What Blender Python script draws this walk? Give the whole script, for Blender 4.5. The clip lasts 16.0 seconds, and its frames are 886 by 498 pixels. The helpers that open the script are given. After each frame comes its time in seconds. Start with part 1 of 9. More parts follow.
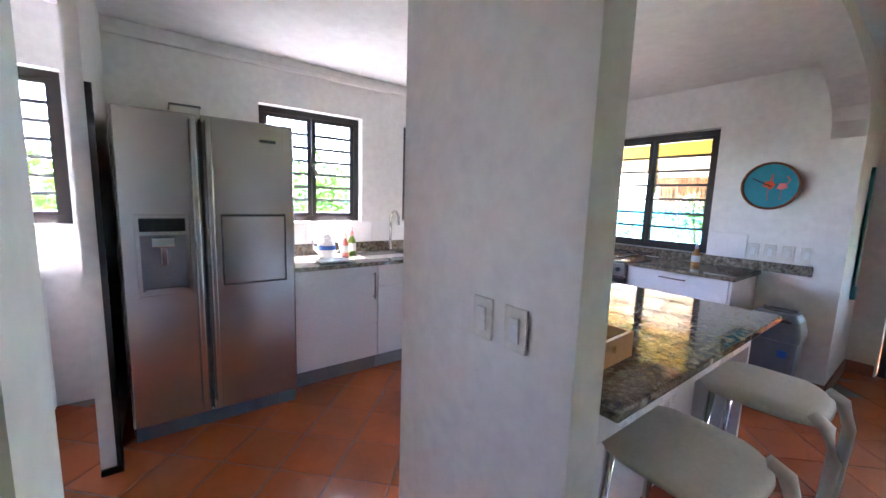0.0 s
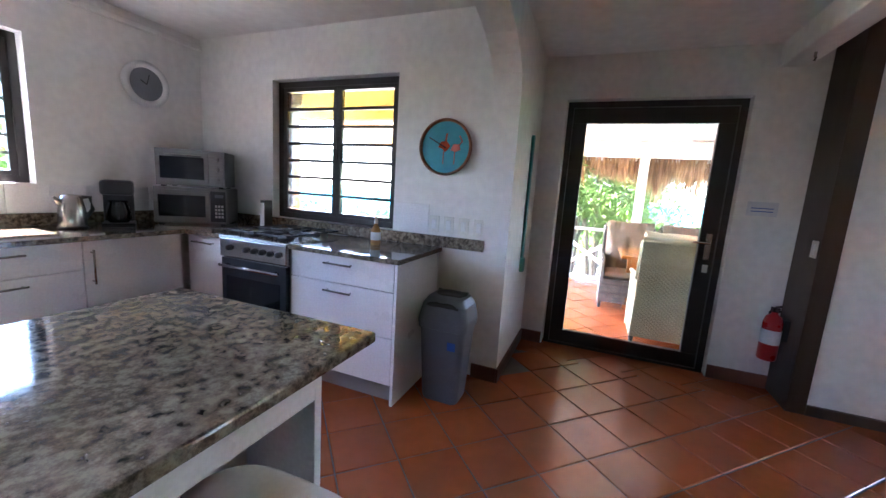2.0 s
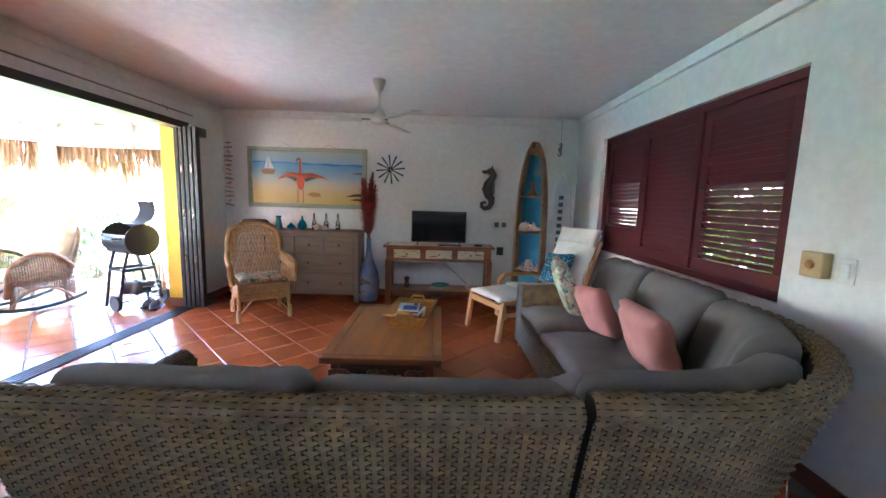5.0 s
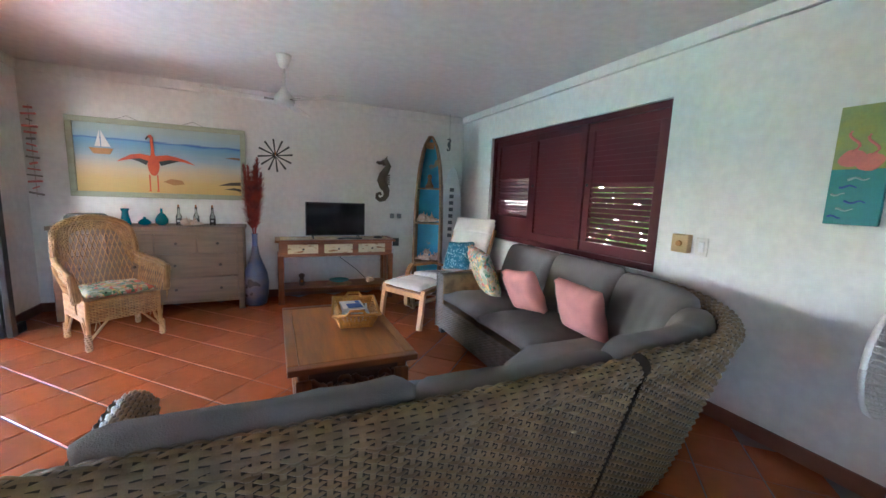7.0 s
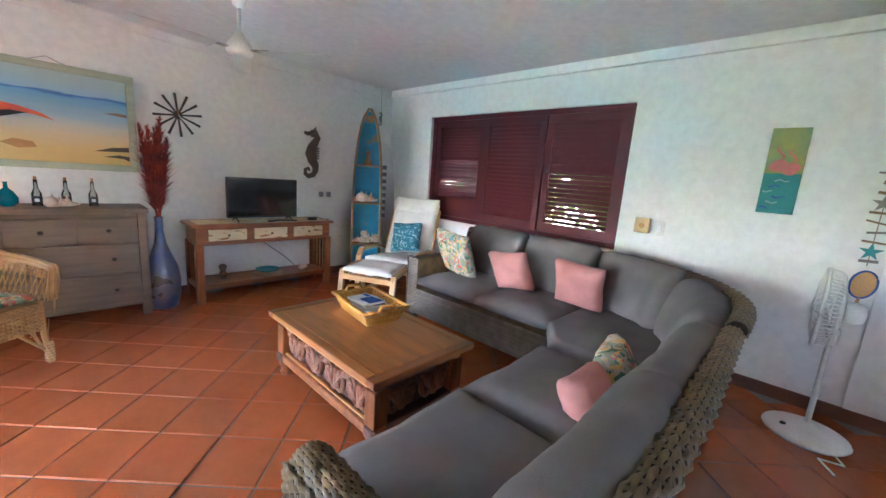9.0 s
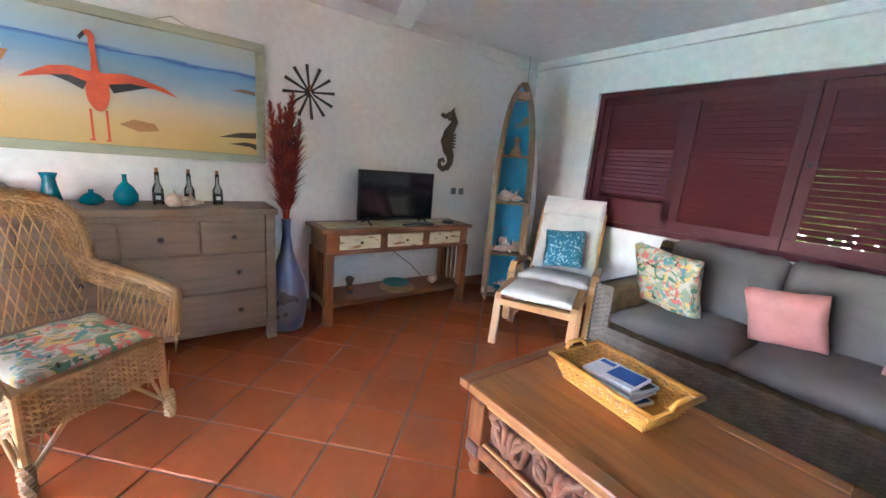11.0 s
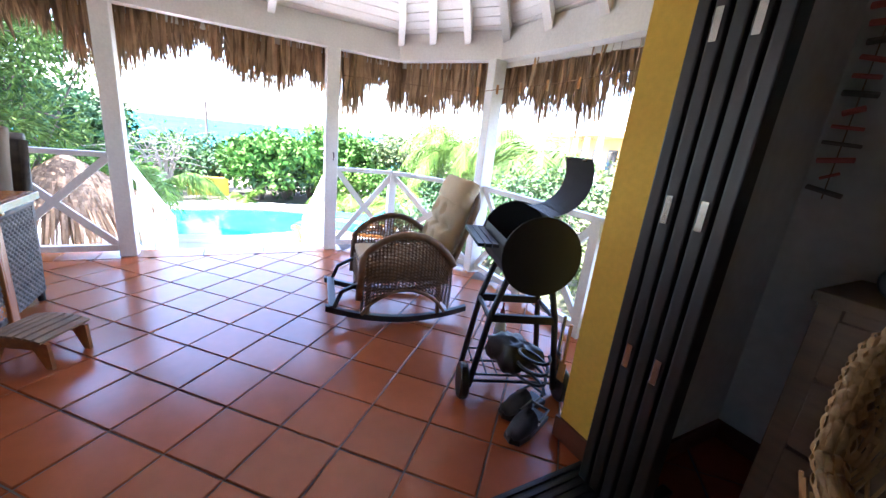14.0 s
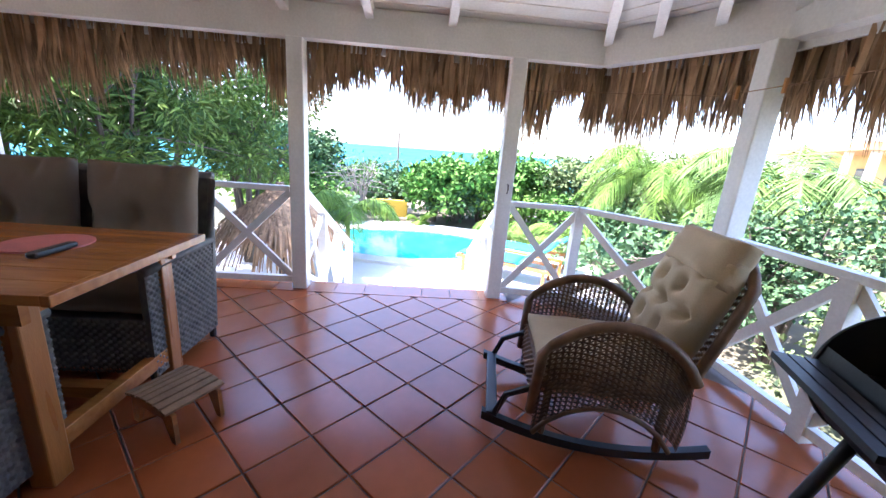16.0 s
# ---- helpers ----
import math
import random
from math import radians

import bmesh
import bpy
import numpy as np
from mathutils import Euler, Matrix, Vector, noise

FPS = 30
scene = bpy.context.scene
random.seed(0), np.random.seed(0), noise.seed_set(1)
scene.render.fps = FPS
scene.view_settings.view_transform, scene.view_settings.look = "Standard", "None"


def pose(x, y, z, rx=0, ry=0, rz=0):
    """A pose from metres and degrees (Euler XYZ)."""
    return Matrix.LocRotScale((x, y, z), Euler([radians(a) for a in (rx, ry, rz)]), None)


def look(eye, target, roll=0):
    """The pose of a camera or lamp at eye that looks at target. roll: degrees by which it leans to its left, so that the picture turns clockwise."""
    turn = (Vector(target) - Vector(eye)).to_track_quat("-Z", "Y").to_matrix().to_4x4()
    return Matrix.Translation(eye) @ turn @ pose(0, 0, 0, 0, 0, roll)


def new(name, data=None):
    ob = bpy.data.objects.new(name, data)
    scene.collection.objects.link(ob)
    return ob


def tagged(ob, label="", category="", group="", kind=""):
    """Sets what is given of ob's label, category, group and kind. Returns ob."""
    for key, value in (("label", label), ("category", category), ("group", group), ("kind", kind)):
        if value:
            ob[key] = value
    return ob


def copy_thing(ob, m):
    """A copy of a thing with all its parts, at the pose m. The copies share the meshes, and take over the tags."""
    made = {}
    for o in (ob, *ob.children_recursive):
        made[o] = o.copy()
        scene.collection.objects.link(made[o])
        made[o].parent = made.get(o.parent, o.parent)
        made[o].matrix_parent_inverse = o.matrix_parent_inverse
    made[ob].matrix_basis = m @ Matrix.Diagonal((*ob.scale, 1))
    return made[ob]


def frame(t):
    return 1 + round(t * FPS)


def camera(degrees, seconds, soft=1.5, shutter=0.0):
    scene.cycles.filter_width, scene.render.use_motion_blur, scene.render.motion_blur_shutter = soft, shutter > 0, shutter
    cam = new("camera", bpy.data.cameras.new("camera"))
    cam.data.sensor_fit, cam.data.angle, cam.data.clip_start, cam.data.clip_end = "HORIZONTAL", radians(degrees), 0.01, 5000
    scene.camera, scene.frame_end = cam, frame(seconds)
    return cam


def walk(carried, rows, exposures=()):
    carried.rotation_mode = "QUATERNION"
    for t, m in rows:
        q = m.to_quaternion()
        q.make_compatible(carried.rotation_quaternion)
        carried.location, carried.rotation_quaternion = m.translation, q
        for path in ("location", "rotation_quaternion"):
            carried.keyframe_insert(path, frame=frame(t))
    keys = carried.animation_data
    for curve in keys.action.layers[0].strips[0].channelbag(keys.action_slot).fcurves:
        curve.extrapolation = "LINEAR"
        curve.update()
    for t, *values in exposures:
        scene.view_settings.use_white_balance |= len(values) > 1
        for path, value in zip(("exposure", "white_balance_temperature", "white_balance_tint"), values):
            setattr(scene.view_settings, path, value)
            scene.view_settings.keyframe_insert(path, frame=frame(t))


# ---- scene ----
cam = camera(99.0, 16.0)
PATH = [
    (0, (4.569, 0.169, 1.399), (3.375, -1.414, 1.138), 1.82),
    (0.5, (4.166, 0.200, 1.398), (2.977, -1.384, 1.123), 1.73),
    (1, (3.814, 0.185, 1.345), (2.581, -1.359, 1.033), 2.01),
    (1.5, (3.459, 0.136, 1.329), (1.986, -1.170, 0.978), 3.37),
    (2, (3.091, 0.279, 1.304), (1.255, -0.450, 0.993), 3.73),
    (2.5, (2.816, 0.493, 1.336), (0.834, 0.462, 1.069), 3.86),
    (3, (2.616, 0.614, 1.377), (0.839, 1.500, 1.139), 3.57),
    (3.5, (2.587, 0.742, 1.357), (1.305, 2.268, 1.191), 3.09),
    (4, (2.691, 0.784, 1.360), (1.896, 2.609, 1.168), 3.06),
    (4.5, (2.828, 0.833, 1.369), (2.444, 2.783, 1.144), 2.67),
    (5, (2.890, 0.876, 1.318), (2.911, 2.860, 1.066), 1.66),
    (7.5, (1.891, 1.076, 1.329), (2.936, 2.757, 1.038), 2.66),
    (8, (1.611, 1.220, 1.339), (2.897, 2.722, 1.040), 2.92),
    (10.5, (1.229, 2.641, 1.290), (2.702, 3.926, 0.869), 5.22),
    (11, (1.288, 2.964, 1.276), (2.469, 4.518, 0.839), 4.76),
    (11.5, (1.331, 3.270, 1.269), (2.057, 5.066, 0.772), 5.63),
    (12, (1.315, 3.537, 1.237), (1.436, 5.462, 0.710), 6.48),
    (12.5, (1.185, 3.724, 1.237), (0.598, 5.565, 0.724), 6.53),
    (13, (1.024, 3.867, 1.216), (-0.146, 5.410, 0.713), 5.86),
    (13.5, (0.940, 3.967, 1.223), (-0.594, 5.135, 0.694), 6.79),
    (14, (0.707, 4.018, 1.218), (-0.976, 4.953, 0.675), 6.24),
    (14.5, (0.516, 3.982, 1.239), (-1.279, 4.682, 0.703), 5.40),
    (15, (0.297, 4.091, 1.233), (-1.592, 4.483, 0.705), 4.50),
    (15.5, (0.148, 4.123, 1.236), (-1.774, 4.331, 0.723), 4.83),
    (16, (-0.128, 4.143, 1.249), (-2.056, 4.276, 0.734), 4.44),
]
EXPOSURES = [(t, e, 5700, 24) for t, e in ((0, 6.6), (0.5, 6.35), (1, 6.6), (1.5, 6.15), (2.5, 6.65), (3, 6.8), (3.5, 6.85), (4.2, 6.7), (5, 6.55), (8, 6.9), (10.5, 7.1), (11.5, 7.1), (12, 7.1), (12.5, 6.25), (13, 4.8), (13.5, 4.0), (14.2, 3.65), (15, 3.35), (16, 3.0))]
walk(cam, [(t, look(eye, target, roll)) for t, eye, target, roll in PATH], EXPOSURES)

# ---- world and sun ----
SUN_EL, SUN_AZ = radians(60), radians(183)
world = bpy.data.worlds.new("world")
scene.world = world
world.use_nodes = True
wn = world.node_tree
sky = wn.nodes.new("ShaderNodeTexSky")
sky.sky_type, sky.sun_disc, sky.sun_elevation, sky.sun_rotation = "NISHITA", False, SUN_EL, SUN_AZ
wn.nodes["Background"].inputs["Strength"].default_value = 0.15
wn.links.new(sky.outputs[0], wn.nodes["Background"].inputs[0])
sun_data = bpy.data.lights.new("sun", "SUN")
sun_data.energy, sun_data.angle, sun_data.color = 4.5, radians(0.5), (1.0, 0.95, 0.88)
sun = new("sun", sun_data)
sun_dir = Vector((math.sin(SUN_AZ) * math.cos(SUN_EL), math.cos(SUN_AZ) * math.cos(SUN_EL), math.sin(SUN_EL)))
sun.matrix_world = look(sun_dir * 40, (0, 0, 0))

# ---- materials ----
def mat(name, col, rough=0.6, metal=0.0, col2=None, scale=5.0, stretch=(1, 1, 1), bump=0.15, bscale=80.0, vary=0.0, spec=0.5, wear=None, rvar=0.12, coat=0.0, placed=False, fine=0.8):
    """A surface with colour at two scales, uneven gloss and fine relief."""
    m = bpy.data.materials.new(name)
    m.use_nodes = True
    nt = m.node_tree
    b = nt.nodes["Principled BSDF"]
    tc = nt.nodes.new("ShaderNodeTexCoord")
    mp = nt.nodes.new("ShaderNodeMapping")
    mp.inputs["Scale"].default_value = stretch
    if placed:
        where = nt.nodes.new("ShaderNodeNewGeometry")
        nt.links.new(where.outputs["Position"], mp.inputs["Vector"])
    else:
        nt.links.new(tc.outputs["Object"], mp.inputs["Vector"])
    n1 = nt.nodes.new("ShaderNodeTexNoise")
    n1.inputs["Scale"].default_value, n1.inputs["Detail"].default_value = scale, 5
    n2 = nt.nodes.new("ShaderNodeTexNoise")
    n2.inputs["Scale"].default_value, n2.inputs["Detail"].default_value = bscale, 3
    for n in (n1, n2):
        nt.links.new(mp.outputs[0], n.inputs["Vector"])
    if col2 is None:
        col2 = tuple(c * 0.82 for c in col)
    ramp = nt.nodes.new("ShaderNodeValToRGB")
    ramp.color_ramp.elements[0].position, ramp.color_ramp.elements[1].position = 0.32, 0.68
    ramp.color_ramp.elements[0].color, ramp.color_ramp.elements[1].color = (*col2, 1), (*col, 1)
    nt.links.new(n1.outputs["Fac"], ramp.inputs[0])
    out = ramp.outputs[0]
    grain = nt.nodes.new("ShaderNodeMix")
    grain.data_type, grain.blend_type = "RGBA", "MULTIPLY"
    gr = nt.nodes.new("ShaderNodeMapRange")
    gr.inputs[3].default_value, gr.inputs[4].default_value = 0.82, 1.12
    nt.links.new(n2.outputs["Fac"], gr.inputs[0])
    grain.inputs[0].default_value = fine
    nt.links.new(out, grain.inputs[6])
    nt.links.new(gr.outputs[0], grain.inputs[7])
    out = grain.outputs[2]
    if wear:
        n3 = nt.nodes.new("ShaderNodeTexNoise")
        n3.inputs["Scale"].default_value, n3.inputs["Detail"].default_value = wear[1], 8
        nt.links.new(mp.outputs[0], n3.inputs["Vector"])
        r3 = nt.nodes.new("ShaderNodeValToRGB")
        r3.color_ramp.elements[0].position, r3.color_ramp.elements[1].position = wear[2], wear[2] + 0.06
        mx = nt.nodes.new("ShaderNodeMix")
        mx.data_type = "RGBA"
        nt.links.new(n3.outputs["Fac"], r3.inputs[0])
        nt.links.new(r3.outputs[0], mx.inputs[0])
        nt.links.new(out, mx.inputs[6])
        mx.inputs[7].default_value = (*wear[0], 1)
        out = mx.outputs[2]
    if vary:
        oi = nt.nodes.new("ShaderNodeObjectInfo")
        geo = nt.nodes.new("ShaderNodeNewGeometry")
        ad = nt.nodes.new("ShaderNodeMath")
        ad.operation = "ADD"
        nt.links.new(oi.outputs["Random"], ad.inputs[0])
        nt.links.new(geo.outputs["Random Per Island"], ad.inputs[1])
        fr = nt.nodes.new("ShaderNodeMath")
        fr.operation = "FRACT"
        nt.links.new(ad.outputs[0], fr.inputs[0])
        mr = nt.nodes.new("ShaderNodeMapRange")
        mr.inputs[3].default_value, mr.inputs[4].default_value = 1 - vary, 1 + vary
        nt.links.new(fr.outputs[0], mr.inputs[0])
        vx = nt.nodes.new("ShaderNodeMix")
        vx.data_type, vx.blend_type = "RGBA", "MULTIPLY"
        vx.inputs[0].default_value = 1
        nt.links.new(out, vx.inputs[6])
        nt.links.new(mr.outputs[0], vx.inputs[7])
        out = vx.outputs[2]
    nt.links.new(out, b.inputs["Base Color"])
    rr = nt.nodes.new("ShaderNodeMapRange")
    rr.inputs[3].default_value, rr.inputs[4].default_value = max(0.02, rough - rvar), min(1, rough + rvar)
    nt.links.new(n1.outputs["Fac"], rr.inputs[0])
    nt.links.new(rr.outputs[0], b.inputs["Roughness"])
    b.inputs["Metallic"].default_value = metal
    b.inputs["Specular IOR Level"].default_value = spec
    b.inputs["Coat Weight"].default_value = coat
    if bump:
        bp = nt.nodes.new("ShaderNodeBump")
        bp.inputs["Strength"].default_value, bp.inputs["Distance"].default_value = bump, 0.004
        nt.links.new(n2.outputs["Fac"], bp.inputs["Height"])
        nt.links.new(bp.outputs[0], b.inputs["Normal"])
    return m


def clear_pane(name, haze=0.05, tint=(0.93, 0.96, 0.95)):
    m = bpy.data.materials.new(name)
    m.use_nodes = True
    nt = m.node_tree
    nt.nodes.remove(nt.nodes["Principled BSDF"])
    tr, gl, mx, fr = (nt.nodes.new("ShaderNode" + k) for k in ("BsdfTransparent", "BsdfGlossy", "MixShader", "Fresnel"))
    gl.inputs["Roughness"].default_value = haze
    tr.inputs[0].default_value = (*tint, 1)
    fr.inputs[0].default_value = 1.45
    nt.links.new(fr.outputs[0], mx.inputs[0])
    nt.links.new(tr.outputs[0], mx.inputs[1])
    nt.links.new(gl.outputs[0], mx.inputs[2])
    nt.links.new(mx.outputs[0], nt.nodes["Material Output"].inputs[0])
    return m


def granite(name):
    m = mat(name, (0.17, 0.14, 0.10), 0.09, scale=18, bump=0.004, bscale=200, rvar=0.05, coat=0.3)
    nt = m.node_tree
    b = nt.nodes["Principled BSDF"]
    src = b.inputs["Base Color"].links[0].from_socket
    tc = nt.nodes.new("ShaderNodeTexCoord")
    n1 = nt.nodes.new("ShaderNodeTexNoise")
    n1.inputs["Scale"].default_value, n1.inputs["Detail"].default_value, n1.inputs["Roughness"].default_value = 38, 6, 0.72
    nt.links.new(tc.outputs["Object"], n1.inputs["Vector"])
    rp = nt.nodes.new("ShaderNodeValToRGB")
    e = rp.color_ramp.elements
    e[0].position, e[0].color = 0.38, (0.022, 0.016, 0.012, 1)
    e[1].position, e[1].color = 0.60, (0.30, 0.255, 0.185, 1)
    mid = e.new(0.48)
    mid.color = (0.13, 0.10, 0.07, 1)
    nt.links.new(n1.outputs["Fac"], rp.inputs[0])
    mx = nt.nodes.new("ShaderNodeMix")
    mx.data_type = "RGBA"
    mx.inputs[0].default_value = 0.8
    nt.links.new(src, mx.inputs[6])
    nt.links.new(rp.outputs[0], mx.inputs[7])
    nt.links.new(mx.outputs[2], b.inputs["Base Color"])
    return m


def floral(name, ground, cols, scale=14):
    """Printed cloth: blots of several colours on a ground."""
    m = mat(name, ground, 0.9, bump=0.3, bscale=400)
    nt = m.node_tree
    b = nt.nodes["Principled BSDF"]
    out = b.inputs["Base Color"].links[0].from_socket
    tc = nt.nodes.new("ShaderNodeTexCoord")
    for k, (c, thr) in enumerate(cols):
        mp = nt.nodes.new("ShaderNodeMapping")
        mp.inputs["Location"].default_value = (k * 3.7, k * 1.9, k * 5.1)
        n = nt.nodes.new("ShaderNodeTexNoise")
        n.inputs["Scale"].default_value, n.inputs["Detail"].default_value, n.inputs["Distortion"].default_value = scale, 2, 1.5
        nt.links.new(tc.outputs["Object"], mp.inputs[0])
        nt.links.new(mp.outputs[0], n.inputs["Vector"])
        rp = nt.nodes.new("ShaderNodeValToRGB")
        rp.color_ramp.elements[0].position, rp.color_ramp.elements[1].position = thr, thr + 0.02
        nt.links.new(n.outputs["Fac"], rp.inputs[0])
        mx = nt.nodes.new("ShaderNodeMix")
        mx.data_type = "RGBA"
        nt.links.new(rp.outputs[0], mx.inputs[0])
        nt.links.new(out, mx.inputs[6])
        mx.inputs[7].default_value = (*c, 1)
        out = mx.outputs[2]
    nt.links.new(out, b.inputs["Base Color"])
    return m


PLASTER = mat("white_plaster", (0.80, 0.78, 0.75), 0.85, col2=(0.78, 0.76, 0.73), scale=1.2, bump=0.07, bscale=18)
CEIL = mat("ceiling_paint", (0.80, 0.78, 0.76), 0.9, col2=(0.77, 0.75, 0.73), scale=1.0, bump=0.07, bscale=14)
YELLOW = mat("yellow_plaster", (0.80, 0.50, 0.06), 0.8, col2=(0.74, 0.45, 0.05), scale=3, bump=0.3, bscale=40)
TERRA = mat("terracotta", (0.41, 0.108, 0.033), 0.22, col2=(0.34, 0.088, 0.028), scale=2.2, bump=0.015, bscale=14, vary=0.10, rvar=0.02, placed=True)
GROUT = mat("grout", (0.17, 0.125, 0.10), 0.9, scale=8, bump=0.3)
SKIRT = mat("skirting_tile", (0.19, 0.065, 0.035), 0.5, scale=6)
BLACKFR = mat("black_frame", (0.025, 0.02, 0.018), 0.4, scale=9, bump=0.1)
DARKWOOD = mat("dark_wood", (0.06, 0.035, 0.022), 0.5, scale=3, stretch=(8, 8, 1), bump=0.3)
PANE = clear_pane("window_pane")
LOUVRE = clear_pane("louvre_glass", 0.2, (0.66, 0.70, 0.69))
LOUVREBAR = mat("grey_louvre_edge", (0.20, 0.20, 0.205), 0.4, scale=9, bump=0.05)
WHITEPAINT = mat("white_wood_paint", (0.86, 0.85, 0.81), 0.5, col2=(0.80, 0.79, 0.75), scale=4, bump=0.12, bscale=60)
MAROON = mat("maroon_shutter", (0.11, 0.011, 0.014), 0.6, scale=4, bump=0.1)
CABWHITE = mat("white_laminate", (0.80, 0.78, 0.78), 0.3, col2=(0.77, 0.75, 0.75), scale=2, bump=0.02)
GRANITE = granite("granite")
OVENSTEEL = mat("oven_steel", (0.24, 0.23, 0.22), 0.35, 1.0, scale=3, stretch=(0.3, 40, 40), bump=0, rvar=0.02, fine=0.15)
STEEL = mat("brushed_steel", (0.44, 0.42, 0.395), 0.25, 1.0, col2=(0.43, 0.41, 0.385), scale=1.2, stretch=(40, 40, 0.6), bump=0, bscale=6, rvar=0.006, fine=0.04)
CHROME = mat("chrome", (0.75, 0.75, 0.75), 0.12, 1.0, scale=3, bump=0)
BLACKPL = mat("black_plastic", (0.015, 0.015, 0.016), 0.35, scale=10, bump=0.08)
SCREEN = mat("screen_glass", (0.008, 0.008, 0.01), 0.08, scale=3, bump=0, rvar=0.03)
GREYPL = mat("grey_plastic", (0.13, 0.14, 0.16), 0.45, scale=5, bump=0.1)
WHITEPL = mat("white_plastic", (0.78, 0.76, 0.70), 0.4, scale=5, bump=0.05)
STOOLMAT = mat("beige_plastic", (0.76, 0.70, 0.63), 0.4, scale=4, bump=0.08)
GREYCLOTH = mat("grey_cloth", (0.172, 0.150, 0.134), 0.95, col2=(0.130, 0.112, 0.100), scale=5, bump=0.5, bscale=260)
WICKER_D = mat("dark_wicker", (0.230, 0.148, 0.066), 0.5, col2=(0.125, 0.078, 0.034), scale=14, bump=0.3, bscale=160, vary=0.14)
FLAME_NET = mat("orange_plastic_net", (0.56, 0.31, 0.11), 0.5, col2=(0.48, 0.25, 0.08), scale=40, bump=0.3, bscale=300)
WICKER_T = mat("taupe_wicker", (0.20, 0.165, 0.135), 0.6, col2=(0.135, 0.108, 0.085), scale=14, bump=0.3, bscale=160, vary=0.14)
WICKER_L = mat("honey_wicker", (0.52, 0.295, 0.112), 0.5, col2=(0.37, 0.195, 0.070), scale=18, bump=0.4, bscale=160, vary=0.22)
WICKER_B = mat("brown_wicker", (0.23, 0.125, 0.058), 0.5, col2=(0.12, 0.064, 0.03), scale=18, bump=0.4, bscale=160, vary=0.3)
WICKER_G = mat("grey_wicker", (0.17, 0.148, 0.125), 0.6, col2=(0.09, 0.085, 0.08), scale=20, bump=0.4, bscale=160, vary=0.3)
OAK = mat("brown_wood", (0.40, 0.15, 0.036), 0.38, col2=(0.25, 0.088, 0.022), scale=3, stretch=(9, 1, 9), bump=0.25, bscale=30)
HONEY = mat("honey_cane", (0.64, 0.29, 0.04), 0.45, col2=(0.50, 0.20, 0.025), scale=16, bump=0.3, vary=0.15)
OAKZ = mat("red_brown_post", (0.27, 0.085, 0.022), 0.45, col2=(0.14, 0.041, 0.013), scale=3, stretch=(9, 9, 1), bump=0.2, bscale=30, spec=0.3)
OAKX = mat("red_brown_wood", (0.29, 0.092, 0.024), 0.42, col2=(0.15, 0.043, 0.013), scale=3, stretch=(1, 9, 9), bump=0.25, bscale=30)
# darker wood: end rails, and painted-in shade behind the pierced carving
TABLEDARK = mat("dark_table_wood", (0.12, 0.045, 0.03), 0.45, col2=(0.07, 0.026, 0.018), scale=4, stretch=(1, 6, 6), bump=0.25)
TEAK_POST = mat("teak_post", (0.44, 0.165, 0.038), 0.3, col2=(0.32, 0.11, 0.026), scale=3, stretch=(10, 10, 1), bump=0.2, bscale=30)
TEAK = mat("teak", (0.50, 0.19, 0.042), 0.17, col2=(0.36, 0.125, 0.027), scale=3, stretch=(10, 1, 10), bump=0.2, bscale=30, vary=0.12)
BEECH = mat("pale_birch", (0.60, 0.29, 0.10), 0.4, col2=(0.50, 0.23, 0.075), scale=3, stretch=(6, 6, 1), bump=0.1)
CREAM = mat("cream_cloth", (0.82, 0.77, 0.70), 0.9, scale=6, bump=0.4, bscale=200)
BEIGECUSH = mat("beige_cushion", (0.58, 0.455, 0.29), 0.95, scale=5, bump=0.4, bscale=200)
TAUPECUSH = mat("taupe_cushion", (0.20, 0.15, 0.105), 0.95, scale=5, bump=0.4, bscale=200)
PINK = mat("pink_cloth", (0.66, 0.27, 0.23), 0.9, scale=8, bump=0.4, bscale=250)
FLORAL = floral("tropical_print", (0.60, 0.53, 0.40), [((0.30, 0.33, 0.22), 0.50), ((0.62, 0.42, 0.14), 0.57), ((0.58, 0.16, 0.12), 0.57), ((0.10, 0.20, 0.12), 0.585), ((0.10, 0.26, 0.27), 0.63), ((0.04, 0.045, 0.03), 0.67)], 11)
LEAFPRINT = floral("teal_leaf_print", (0.03, 0.19, 0.27), [((0.35, 0.55, 0.58), 0.57)], 26)
GREYWOOD = mat("grey_brown_stain", (0.26, 0.17, 0.105), 0.55, col2=(0.19, 0.125, 0.078), scale=3, stretch=(1, 9, 9), bump=0.2)
DISTRESS = mat("distressed_white", (0.66, 0.54, 0.34), 0.7, scale=6, bump=0.4, wear=((0.30, 0.14, 0.06), 9, 0.56), stretch=(1, 3, 3))
BLUEGLASS = mat("turquoise_glass", (0.0, 0.22, 0.30), 0.06, scale=4, bump=0, coat=0.4)
CLEARGLASS = clear_pane("clear_glass", 0.03, (0.90, 0.92, 0.91))
OLIVECLOTH = mat("olive_cloth", (0.36, 0.31, 0.20), 0.9, scale=6, bump=0.4, bscale=200)
# near-black: the shade between wicker strands, put into the colour of the core
WICKER_SHADE = mat("wicker_shadow_frame", (0.03, 0.018, 0.01), 0.8, scale=8)
CARVING = mat("carved_wood", (0.28, 0.10, 0.045), 0.5, col2=(0.15, 0.055, 0.026), scale=9, bump=0.3)
BLUEVASE = mat("blue_metal_vase", (0.05, 0.11, 0.30), 0.3, 0.5, col2=(0.26, 0.23, 0.20), scale=5, bump=0.3, bscale=20)
PLUME = mat("red_plume", (0.36, 0.040, 0.018), 0.9, col2=(0.12, 0.014, 0.012), scale=10, vary=0.3, bump=0)
